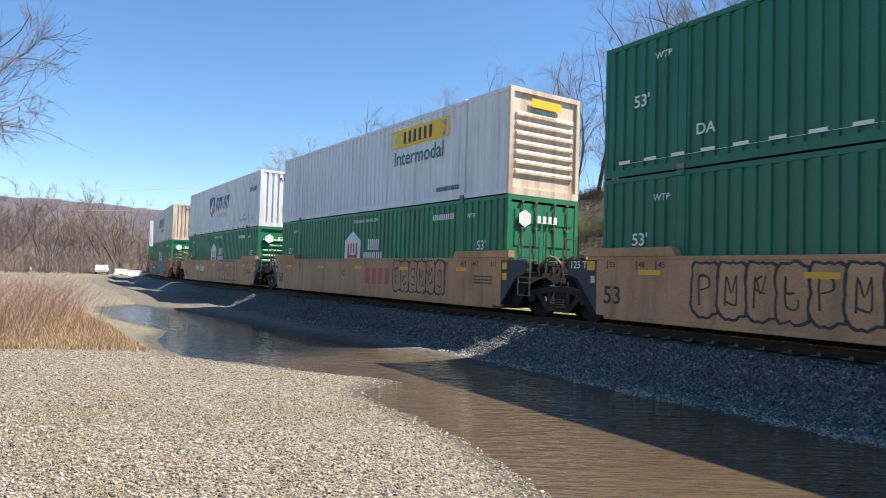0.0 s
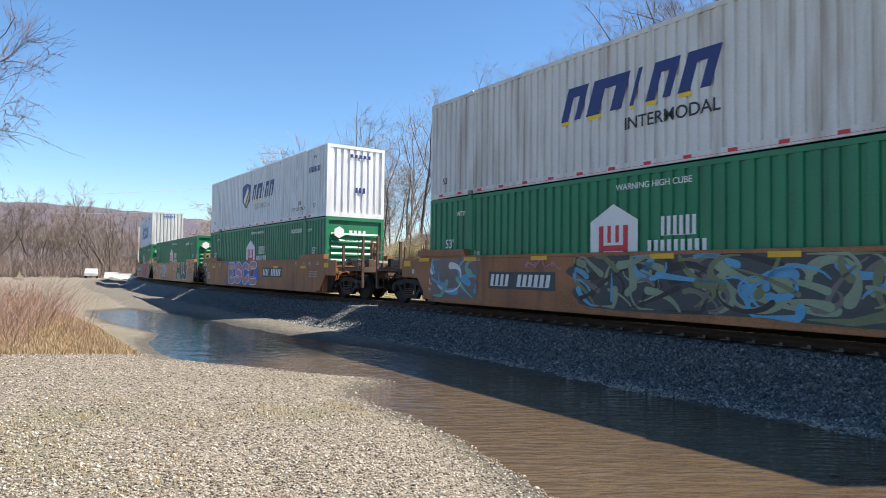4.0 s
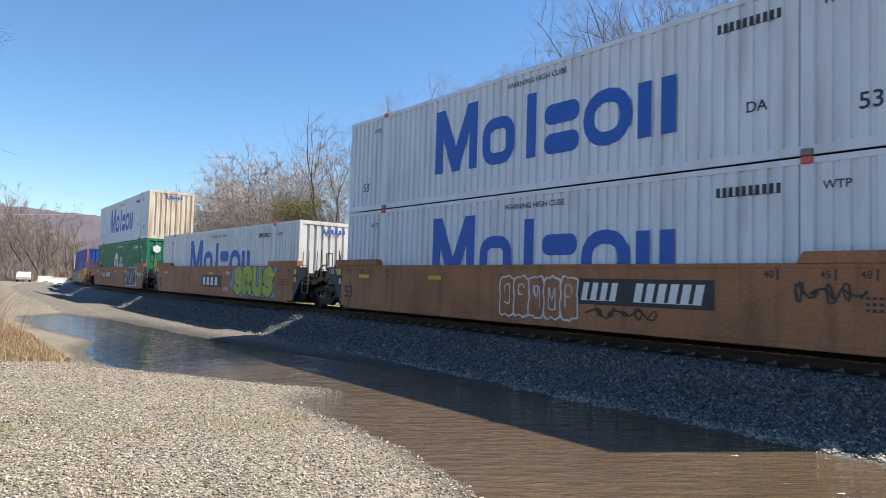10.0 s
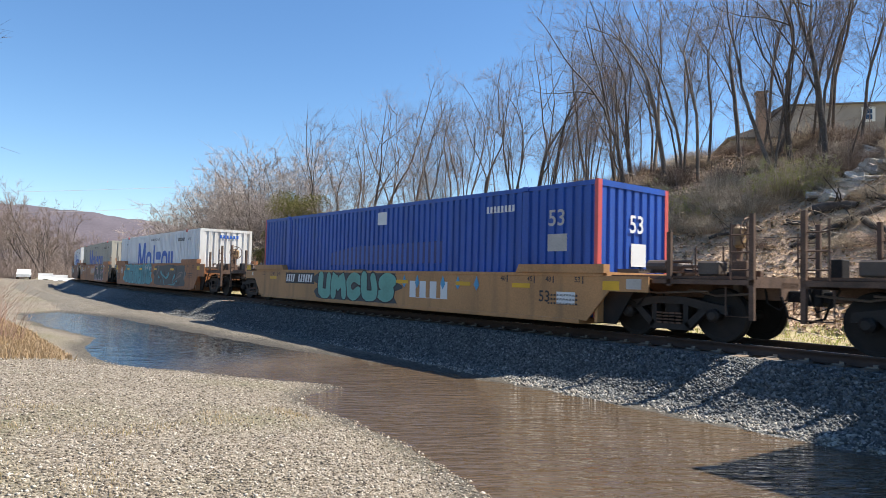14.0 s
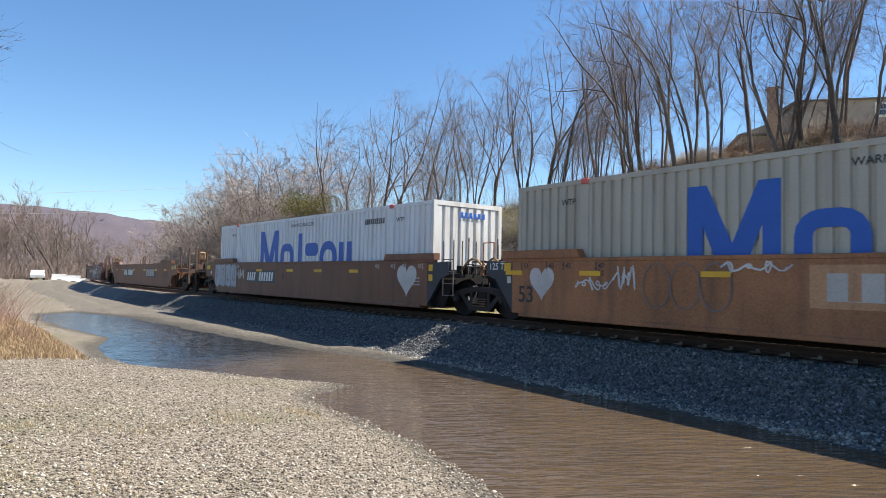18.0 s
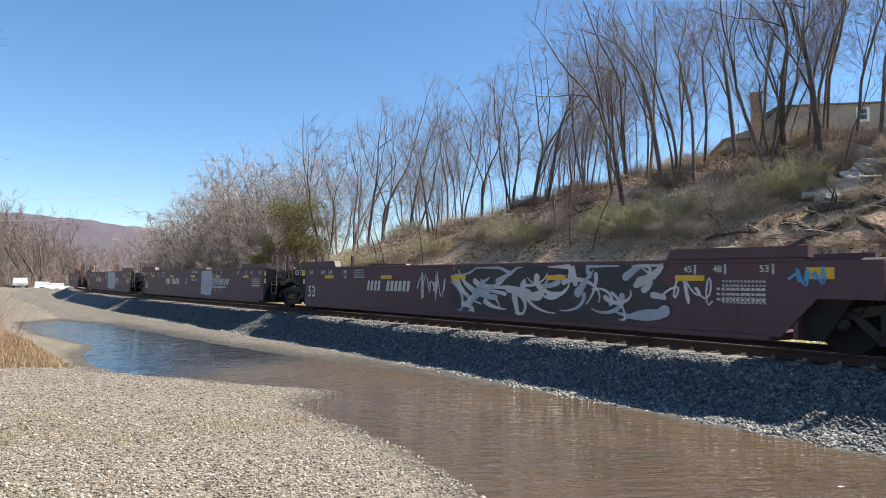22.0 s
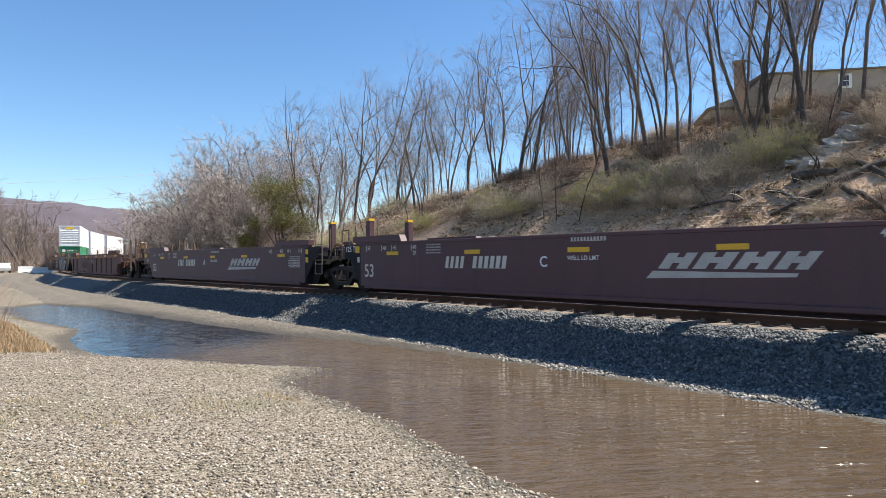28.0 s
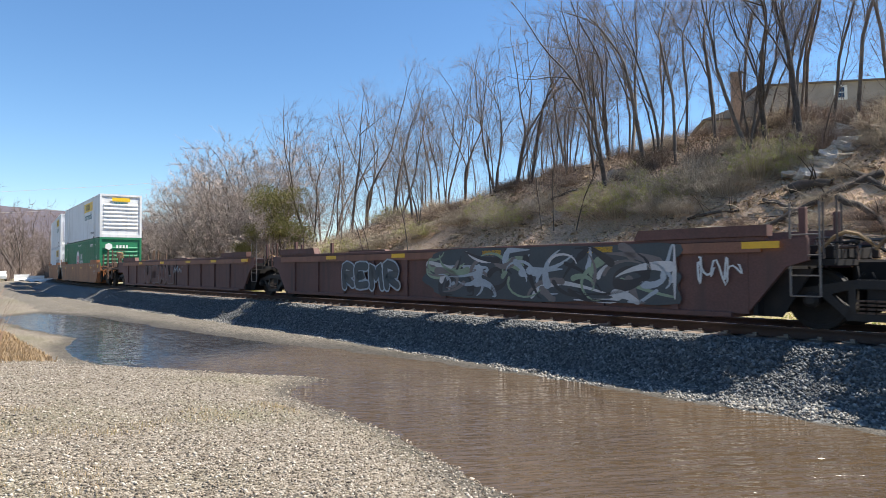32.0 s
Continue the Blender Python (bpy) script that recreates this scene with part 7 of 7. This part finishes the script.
def blades(name, label, x, y, z, material, seed, height, width, lay=1.0):
    """Grass: bent blades, two faces each."""
    rng = np.random.default_rng(seed)
    n = len(x)
    a, b = rng.uniform(0, 6.28, n), rng.uniform(0, 6.28, n)
    hh = height * rng.uniform(0.4, 1.2, n)
    lean = rng.uniform(0.1, 0.9, n) * hh * lay
    wx, wy = np.cos(a) * width, np.sin(a) * width
    lx, ly = np.cos(b) * lean, np.sin(b) * lean
    v = np.stack([np.stack([x - wx, y - wy, z - 0.02], 1), np.stack([x + wx, y + wy, z - 0.02], 1), np.stack([x + wx * 0.7 + lx * 0.4, y + wy * 0.7 + ly * 0.4, z + hh * 0.6], 1), np.stack([x - wx * 0.7 + lx * 0.4, y - wy * 0.7 + ly * 0.4, z + hh * 0.6], 1), np.stack([x + lx, y + ly, z + hh], 1)], 1)
    base = np.arange(n) * 5
    f1 = np.stack([base, base + 1, base + 2, base + 3], 1)
    f2 = np.stack([base + 3, base + 2, base + 4, base + 4], 1)
    me = bpy.data.meshes.new(name)
    me.from_pydata([tuple(p) for p in v.reshape(-1, 3)], [], [tuple(q) for q in f1] + [tuple(q[:3]) for q in f2])
    me.materials.append(material)
    return tagged(new(name, me), label, "grass", kind="stuff")


def slope_spots(seed, n, s0, s1, b0, b1):
    rng = np.random.default_rng(seed)
    s, l = rng.uniform(s0, s1, n), -rng.uniform(b0, b1, n)
    keep = wobble(s, l, 0.35, seed) > -0.5
    s, l = s[keep], l[keep]
    x, y, _ = on_track(s, l)
    return x, y, ground_z(x, y)


stalks("bank_brush", "tangled russet brush on the upper bank", slope_spots(60, 3400, -16, 60, 18.0, 28), M_RUSSET, 61, 0.8, 6, 0.010, 1.3, 1.0, 3)
stalks("bank_saplings", "thin bare saplings on the bank", slope_spots(62, 150, -12, 60, 17, 28), M_TWIG, 63, 3.6, 2, 0.022, 0.22, 0.25, 4)
stalks("bank_brambles", "grey bramble stems on the bank", slope_spots(64, 700, -16, 55, 14, 26), M_TAUPE, 65, 1.2, 6, 0.009, 1.3, 1.1)


def far_brush():
    """Undergrowth at the foot of the far wood."""
    rng = np.random.default_rng(66)
    a, d = np.radians(rng.uniform(-52, -19, 800)), rng.uniform(116, 150, 800)
    x, y = d * np.sin(a), d * np.cos(a)
    stalks("far_brush", "bare brown undergrowth at the far edge of the yard", (x, y, ground_z(x, y)), M_TWIG, 67, 4.2, 8, 0.04, 0.7, 0.4, 2)


far_brush()


def fallen():
    """Cut branches and twigs lying on the foot of the bank."""
    rng = np.random.default_rng(70)
    t = Tubes()
    x, y, z = slope_spots(71, 3200, -18, 40, 6, 24)
    for px, py, pz in zip(x, y, z):
        a, ln = rng.uniform(0, 6.28), rng.uniform(0.3, 1.7)
        d = np.array((math.cos(a), math.sin(a), rng.uniform(-0.1, 0.2)))
        p = np.array((px, py, pz + 0.05))
        t.add([p, p + d * ln * 0.5 + (0, 0, 0.05), p + d * ln], rng.uniform(0.008, 0.028), 0.005, 3)
    tagged(new("fallen_branches", t.mesh("fallen_branches", M_LITTER, False)), "cut branches and twigs lying on the bank", "branches", kind="stuff")


fallen()


def grasses():
    x, y, z = slope_spots(72, 90000, -16, 66, 5.8, 30)
    blades("bank_grass", "dry and greening grass on the bank", x, y, z, M_SPRING, 73, 0.08, 0.020, 2.5)
    x, y, z = slope_spots(86, 26000, -8, 40, 3.6, 8.6)
    blades("trackside_grass", "yellow-green grass beyond the track", x, y, z, M_BUD, 87, 0.12, 0.014)
    x, y, z = slope_spots(78, 80000, -16, 60, 8, 19)
    blades("bank_litter", "straw-coloured dead stems and leaves littering the bank", x, y, z, M_STRAW, 79, 0.07, 0.020, 4.0)
    x, y, z = slope_spots(81, 1500, -16, 55, 9.5, 17)
    stalks("bank_stubble", "low dry stalks at the foot of the bank", (x, y, z), M_TAUPE, 82, 0.5, 6, 0.006, 1.2, 0.9, 2)
    rng = np.random.default_rng(74)
    # straw-coloured tongue of dry grass at the pond's near corner
    n = 110000
    x = rng.uniform(-22, -5.8, n)
    y = rng.uniform(11.5, 25, n)
    d = pond_side(x, y)
    keep = (to_track(x, y)[1] > 9.5) & (d > 0.08 + 0.35 * rng.random(n) ** 2) & (y > np.where(x > -8.3, 12.4 + 1.1 * (x + 8.3), 12.2) + 0.6 * rng.random(n)) & (y < 25)
    x, y = x[keep], y[keep]
    blades("dry_grass", "straw-coloured dry grass beside the water", x, y, ground_z(x, y), M_STRAW, 75, 0.12, 0.011)
    # small green tufts in the gravel
    n = 5200
    c = rng.uniform((-9, 3.2), (-1.0, 9.5), (60, 2))
    k = rng.integers(0, 60, n)
    x, y = c[k, 0] + rng.normal(0, 0.16, n), c[k, 1] + rng.normal(0, 0.16, n)
    keep = pond_side(x, y) > 0.6
    x, y = x[keep], y[keep]
    blades("gravel_tufts", "small green and straw tufts in the gravel", x, y, ground_z(x, y), M_SPRING, 76, 0.045, 0.004)
    # brush of reddish stems behind the dry grass
    n = 420
    x, y = rng.uniform(-24, -8.0, n), rng.uniform(14.0, 26, n)
    keep = (pond_side(x, y) > 1.2) & (x < -0.53 * y - 0.5 + 0.5 * rng.normal(0, 1, n))
    x, y = x[keep], y[keep]
    stalks("dry_brush", "dense reddish-brown brush beside the water", (x, y, ground_z(x, y)), M_REDTWIG, 77, 1.5, 20, 0.006, 0.75, 0.5, 4)


grasses()


SHRUB_KINDS = {
    "olive": ("budding_shrub", "arching shrub in hazy olive-green bud on the bank", 13000),
    "taupe": ("bare_shrub", "tangled arching bare shrub of grey-tan stems on the bank", 0),
    "russet": ("bare_shrub", "low tangled russet-brown bare shrub on the bank", 0)}
_shrubs = {}


def mound_shrub(s, l, h, w, kind, turn):
    """A sprawling mound of arching stems and fine side shoots, with small buds where it greens. Two shapes of each kind, then copies."""
    x, y, z = at_track(s, l)
    m = pose(x, y, z - 0.05, 0, 0, turn)
    key = (kind, int(turn) % 2)
    if key in _shrubs:
        b = copy_thing(_shrubs[key], m)
    else:
        name, label, buds = SHRUB_KINDS[kind]
        b = _shrubs[key] = empty(name, label, "shrub", "shrubs on the bank")
        stem_mat = M_RUSSET if kind == "russet" else M_TAUPE
        rng = np.random.default_rng(80 + 7 * len(_shrubs))
        n = 330
        a, q = rng.uniform(0, 6.28, n), rng.power(1.3, n)
        out = np.stack([np.cos(a), np.sin(a), np.zeros(n)], 1)
        root = out * (q * 0.55)[:, None] + rng.normal(0, 0.07, (n, 3)) * (1, 1, 0) - (0, 0, 0.15)
        lump = 1 + 0.28 * np.sin(3 * a + len(_shrubs)) + 0.14 * np.sin(7 * a)
        high = np.sqrt(np.maximum(0.1, 1 - 0.8 * q * q)) * rng.uniform(0.5, 1.12, n) * lump
        mid = root + out * (0.12 + 0.2 * q)[:, None] + np.stack([np.zeros(n), np.zeros(n), high * 0.72], 1) + rng.normal(0, 0.06, (n, 3))
        tip = mid + out * (0.12 + 0.34 * q)[:, None] * rng.uniform(0.4, 1.3, n)[:, None] + np.stack([np.zeros(n), np.zeros(n), high * rng.uniform(-0.12, 0.36, n)], 1) + rng.normal(0, 0.12, (n, 3))
        t = Tubes()
        t.add_rods(root, mid, np.full(n, 0.0065), np.full(n, 0.005))
        t.add_rods(mid, tip, np.full(n, 0.005), np.full(n, 0.0025))
        part("stem_clump", t.mesh("stem_clump", stem_mat, False), None, b)
        t = Tubes()
        for _ in range(5):
            u = rng.uniform(0.0, 1.0, n)[:, None]
            c = mid * (1 - u) + tip * u
            t.add_rods(c, c + (tip - mid) * 0.25 + rng.normal(0, 0.11, (n, 3)), np.full(n, 0.0035), np.full(n, 0.0016))
        part("twig_clump", t.mesh("twig_clump", stem_mat, False), None, b)
        if buds:
            u = rng.uniform(0.1, 1.0, (n, 1))
            c = mid * (1 - u) + tip * u
            v, f = leaf_cloud(90 + len(_shrubs), buds, 0.0135, [(*p_, 0.09, 0.09, 0.08) for p_ in c])
            part("foliage", quads("foliage", v, f, M_BUD), None, b, "small olive buds")
    b.matrix_basis = m
    b.scale = (w * 0.74, w * 0.74, h * 0.86)


def shrubs():
    spots = [(12.6, -15.8, 1.9, 2.3, "olive"), (14.2, -16.0, 1.6, 2.0, "olive"), (11.0, -16.6, 1.9, 2.2, "olive"), (10.2, -15.6, 1.3, 1.7, "taupe"), (9.2, -17.3, 2.0, 2.2, "taupe"), (7.6, -16.9, 1.7, 2.0, "taupe"), (6.8, -18.2, 2.0, 2.1, "olive"), (5.6, -18.6, 1.9, 1.5, "olive"),
             (8.6, -15.3, 1.0, 1.6, "taupe"), (19.9, -15.8, 1.5, 2.3, "olive"), (21.5, -16.5, 1.6, 2.0, "taupe"), (23.5, -17.5, 1.5, 2.0, "olive"), (17.8, -16.6, 1.4, 1.8, "taupe"), (26, -17.5, 1.4, 2.1, "taupe"), (29, -16, 1.4, 2.2, "olive"), (33, -15.5, 1.5, 2.3, "taupe"), (37, -14.5, 1.5, 2.3, "olive"), (41, -15, 1.6, 2.2, "taupe")]
    rng = random.Random(79)
    for _ in range(26):
        spots.append((rng.uniform(-4, 32), -rng.uniform(19.0, 25.5), rng.uniform(0.7, 1.4), rng.uniform(1.1, 2.0), rng.choice(("russet", "russet", "taupe"))))
    for _ in range(26):
        spots.append((rng.uniform(0, 15), -rng.uniform(18.8, 25.5), rng.uniform(0.8, 1.5), rng.uniform(1.0, 1.7), rng.choice(("russet", "russet", "taupe"))))
    for _ in range(12):
        spots.append((rng.uniform(-4, 8), -rng.uniform(13.5, 19), rng.uniform(0.4, 0.8), rng.uniform(0.8, 1.4), rng.choice(("russet", "taupe"))))
    for _ in range(10):
        spots.append((rng.uniform(30, 55), -rng.uniform(15, 24), rng.uniform(0.9, 1.6), rng.uniform(1.4, 2.2), rng.choice(("taupe", "taupe", "olive"))))
    for sp in spots:
        mound_shrub(*sp, rng.uniform(0, 360))


shrubs()


def leaf_litter():
    """Dead leaves and chips lying over the bank."""
    x, y, z = slope_spots(84, 85000, -8, 42, 8.0, 26)
    n = len(x)
    rng = np.random.default_rng(85)
    c = np.stack([x, y, z + rng.uniform(0.0, 0.07, n)], 1)
    u = rng.normal(0, 1, (n, 3)) * (1, 1, 0.45)
    u /= np.linalg.norm(u, axis=1)[:, None]
    w = np.cross(u, rng.normal(0, 0.35, (n, 3)) + (0, 0, 1))
    w /= np.linalg.norm(w, axis=1)[:, None]
    q = 0.052 * rng.lognormal(0, 0.5, n)[:, None]
    v = np.stack([c - u * q, c + w * q * 0.6, c + u * q, c - w * q * 0.6], 1).reshape(-1, 3)
    tagged(new("leaf_litter", quads("leaf_litter", v, np.arange(4 * n).reshape(n, 4), M_LEAFLITTER)), "dead leaves and chips strewn over the bank", "leaf litter", kind="stuff")


leaf_litter()


# ---- ledge of pale rock in the bank, and rotten logs below it ----
def ledge():
    rng = random.Random(90)
    M = mat("pale_ledge_rock", (0.46, 0.43, 0.385), 0.9, var=0.35, scale=2.0, fine=12, bump=0.6, dist=0.05, rnd=0.3)
    r = empty("rock_ledge", "ledge of pale flat rocks in the bank", "rocks")
    for k in range(34):
        s, l = rng.uniform(3.4, 5.6), -rng.uniform(17.6, 21.8)
        x, y, z = at_track(s, l)
        bm = bmesh.new()
        bmesh.ops.create_cube(bm, size=1.6)
        bmesh.ops.subdivide_edges(bm, edges=bm.edges[:], cuts=2, use_grid_fill=True)
        for v in bm.verts:
            v.co *= 1 + 0.45 * noise.noise(v.co * 1.1 + Vector((k * 3.1, 0, 0)))
        o = part("rock", bm, M, r)
        o.matrix_basis = pose(x, y, z + 0.10, rng.uniform(-18, 18), rng.uniform(-18, 18), rng.uniform(0, 360))
        q = rng.uniform(0.16, 0.42)
        o.scale = (q * 1.5, q, q * rng.uniform(0.35, 0.7))


ledge()


def logs():
    rng = np.random.default_rng(92)
    # both ends on the bank (s, side), radius
    for k, (s0, l0, s1, l1, r) in enumerate(((1.6, -16.8, 4.5, -13.8, 0.16), (4.7, -16.4, 3.2, -16.2, 0.26), (3.2, -17.2, 1.0, -15.6, 0.15), (2.6, -15.2, 0.2, -13.2, 0.13), (5.4, -15.6, 3.6, -14.6, 0.09), (8.2, -14.6, 6.2, -15.2, 0.08), (0.8, -18.0, -1.6, -16.6, 0.17), (18.6, -17.2, 16.6, -18.4, 0.10))):
        a, b = np.array(at_track(s0, l0)), np.array(at_track(s1, l1))
        a[2], b[2] = a[2] + r * 0.6, b[2] + r * 0.6
        pts = [a + (b - a) * t + np.array((0, 0, 0.10 * math.sin(3.14 * t))) + rng.normal(0, 0.03, 3) for t in np.linspace(0, 1, 7)]
        t = Tubes()
        t.add(pts, r, r * 0.6, 9)
        g = empty("fallen_log", "dark rotten log lying on the bank", "log", "fallen logs")
        part("log_trunk", t.mesh("log_trunk", M_LOG), None, g)
        for j in range(4):
            p_ = pts[int(rng.integers(1, 6))]
            d = rng.normal(0, 1, 3) * (1, 1, 0.6) + np.array((0, 0, 0.7))
            t = Tubes()
            t.add([p_, p_ + d * 0.35, p_ + d * 0.7 + rng.normal(0, 0.1, 3)], r * 0.2, 0.008, 4)
            part("broken_bough", t.mesh("broken_bough", M_LOG), None, g)


logs()


# ---- the building on the bank ----
M_SIDING = mat("grey_tan_siding", (0.30, 0.27, 0.245), 0.85, var=0.16, scale=1.5, fine=20, bump=0.1, dirt=(0.30, 0.26, 0.22), dirt_amount=0.4)
M_ROOFING = mat("dark_grey_roofing", (0.14, 0.12, 0.11), 0.9, var=0.2, scale=2, fine=25, bump=0.3)
M_BRICK = mat("weathered_brick", (0.30, 0.20, 0.15), 0.9, var=0.3, scale=5, fine=30, bump=0.3)
M_TRIM = mat("white_window_trim", (0.65, 0.65, 0.63), 0.6, var=0.05, bump=0.03)
M_PANE = mat("dark_blue_window_glass", (0.02, 0.04, 0.08), 0.05, var=0.05, bump=0.0, spec=0.8)


def building():
    h = empty("house", "long grey-tan house with a chimney above the bank", "house")
    # local x along the front, y away from the valley
    part("wall", boxes((-1.4, 24.0, 0.0, 9.0, -2.0, 6.05)), M_SIDING, h)
    part("wing_wall", boxes((-5.4, -1.42, 1.2, 7.5, -2.0, 3.6)), M_SIDING, h)
    part("roof", prism(bmesh.new(), ((-0.25, 6.05), (9.25, 6.05), (9.25, 6.15), (4.5, 6.6), (-0.25, 6.15)), "x", -1.6, 24.3), M_ROOFING, h)
    part("wing_roof", prism(bmesh.new(), ((0.9, 3.6), (7.8, 3.6), (7.8, 3.75), (0.9, 3.75)), "x", -5.7, -1.42), M_ROOFING, h)
    part("wing_gable", prism(bmesh.new(), ((-5.6, 3.76), (-1.42, 3.76), (-1.42, 5.3)), "y", 1.0, 7.7), M_SIDING, h)
    c = part("chimney", boxes((-3.5, -2.75, 0.2, 0.95, -2.0, 7.3), bevel=0.02), M_BRICK, h, "weathered brick chimney")
    part("chimney_cap", boxes((-3.6, -2.65, 0.1, 1.05, 7.3, 7.45)), M_BRICK, c)
    for x in (4.7, 9.6, 14.4, 19.2):
        w = part("window", boxes((x - 0.5, x + 0.5, -0.06, -0.003, 4.6, 5.8)), M_TRIM, h, "white-framed window")
        part("pane", boxes((x - 0.27, x + 0.27, -0.075, -0.062, 4.78, 5.18)), M_PANE, w)
        part("pane", boxes((x - 0.27, x + 0.27, -0.075, -0.062, 5.24, 5.62)), M_PANE, w)
    part("base_course", boxes((-1.4, 24.0, -0.05, -0.004, -1.0, 0.4)), M_BRICK, h)
    h.matrix_basis = pose(33.9, 51.0, 9.9, 0, 0, -17.5)


building()


# ---- yard beyond the pond: white barriers and a parked car ----
M_BARRIER = mat("white_plastic_barrier", (0.72, 0.72, 0.70), 0.6, var=0.06, scale=2, fine=20, bump=0.05, dirt=(0.4, 0.38, 0.34), dirt_amount=0.4)


def yard():
    bm = prism(bmesh.new(), ((-0.38, 0.0), (0.38, 0.0), (0.30, 0.30), (0.16, 0.45), (0.12, 0.95), (-0.12, 0.95), (-0.16, 0.45), (-0.30, 0.30)), "x", -0.95, 0.95)
    first = empty("traffic_barrier", "white barrier block at the edge of the yard", "barrier", "row of white barriers")
    part("body", bm, M_BARRIER, first)
    part("lift_slot", boxes((-0.3, 0.3, -0.40, 0.40, 0.06, 0.14)), M_BLACK, first)
    for k in range(3):
        x, y = -50.1 + 1.70 * k, 103.4 + 0.80 * k
        m = pose(x, y, float(ground_z(np.array([x]), np.array([y]))[0]) - 0.02, 0, 0, 26 + 2 * k)
        (first if k == 0 else copy_thing(first, m)).matrix_basis = m
    car = empty("parked_car", "small white car parked at the edge of the yard", "car")
    prof = ((-2.1, 0.35), (-2.15, 0.75), (-1.9, 0.92), (-1.35, 0.98), (-0.75, 1.40), (0.75, 1.43), (1.45, 0.98), (2.0, 0.85), (2.15, 0.6), (2.1, 0.35))
    part("body", prism(bmesh.new(), prof, "y", -0.85, 0.85), M_BARRIER, car)
    part("side_window", prism(bmesh.new(), ((-1.15, 1.0), (-0.7, 1.33), (0.7, 1.35), (1.15, 1.0)), "y", -0.862, 0.862), M_PANE, car)
    for x in (-1.3, 1.3):
        for y in (-0.78, 0.78):
            part("wheel", disc(bmesh.new(), (x, y, 0.32), "y", [(0.2, -0.1), (0.32, -0.1), (0.32, 0.1), (0.2, 0.1)], 18), M_BLACK, car)
    x, y = -52.6, 102.3
    car.matrix_basis = pose(x, y, float(ground_z(np.array([x]), np.array([y]))[0]), 0, 0, 115)


yard()


# ---- distance: the wooded ridge, and wires over the valley ----
def ridge():
    M = mat("far_bare_woods", (0.088, 0.073, 0.086), 1.0, var=0.22, scale=0.012, fine=0.15, bump=0.0, coords="Object", dirt=(0.075, 0.065, 0.08), dirt_amount=0.6)
    a = np.radians(np.arange(-75, 30, 0.5))
    prof = np.interp(np.degrees(a), (-75, -50, -36, -30, -24, -18, -12, -4, 10, 30), (125, 140, 156, 158, 150, 130, 104, 76, 50, 30)) + 1.5 * np.sin(a * 90) + 1.2 * np.sin(a * 233)
    rows = ((1500, -6.0), (1620, 0.35), (1760, 0.75), (1900, 1.0), (2300, 0.9))
    v = []
    for r, f in rows:
        z = np.full(len(a), f) if f < 0 else prof * f
        v.append(np.stack([r * np.sin(a), r * np.cos(a), z], 1))
    v = np.concatenate(v)
    n = len(a)
    i = np.arange(n - 1)
    q = np.concatenate([np.stack([i + k * n, i + 1 + k * n, i + 1 + (k + 1) * n, i + (k + 1) * n], 1) for k in range(len(rows) - 1)])
    tagged(new("far_hill", quads("far_hill", v, q, M, True)), "long low ridge of bare brown woods", "hill", kind="structure")


ridge()


def wires():
    for (x0, y0, z0), (x1, y1, z1) in (((-56.45, 103.0, 12.15), (-31.7, 112.8, 15.3)), ((-48.1, 111.7, 10.5), (-37.0, 115.7, 12.1))):
        w = empty("overhead_wire", "thin overhead wire across the valley", "wire", "overhead wires")
        pts = []
        for k in range(25):
            t = -1.2 + 3.6 * k / 24
            pts.append((x0 + (x1 - x0) * t, y0 + (y1 - y0) * t, z0 + (z1 - z0) * t + 0.35 * (t - 0.5) ** 2))
        part("wire", tube(bmesh.new(), pts, 0.022, 5), M_LETGREY, w)


wires()


# ---- everything that moves ----
def motions():
    times = [float(t) for t in range(0, 33)]
    for car, k in CARS:
        walk(car, [(t, unit_pose(k, t)) for t in times])
    for c, k, z in LOADS:
        walk(c, [(t, unit_pose(k, t, z)) for t in times])


motions()
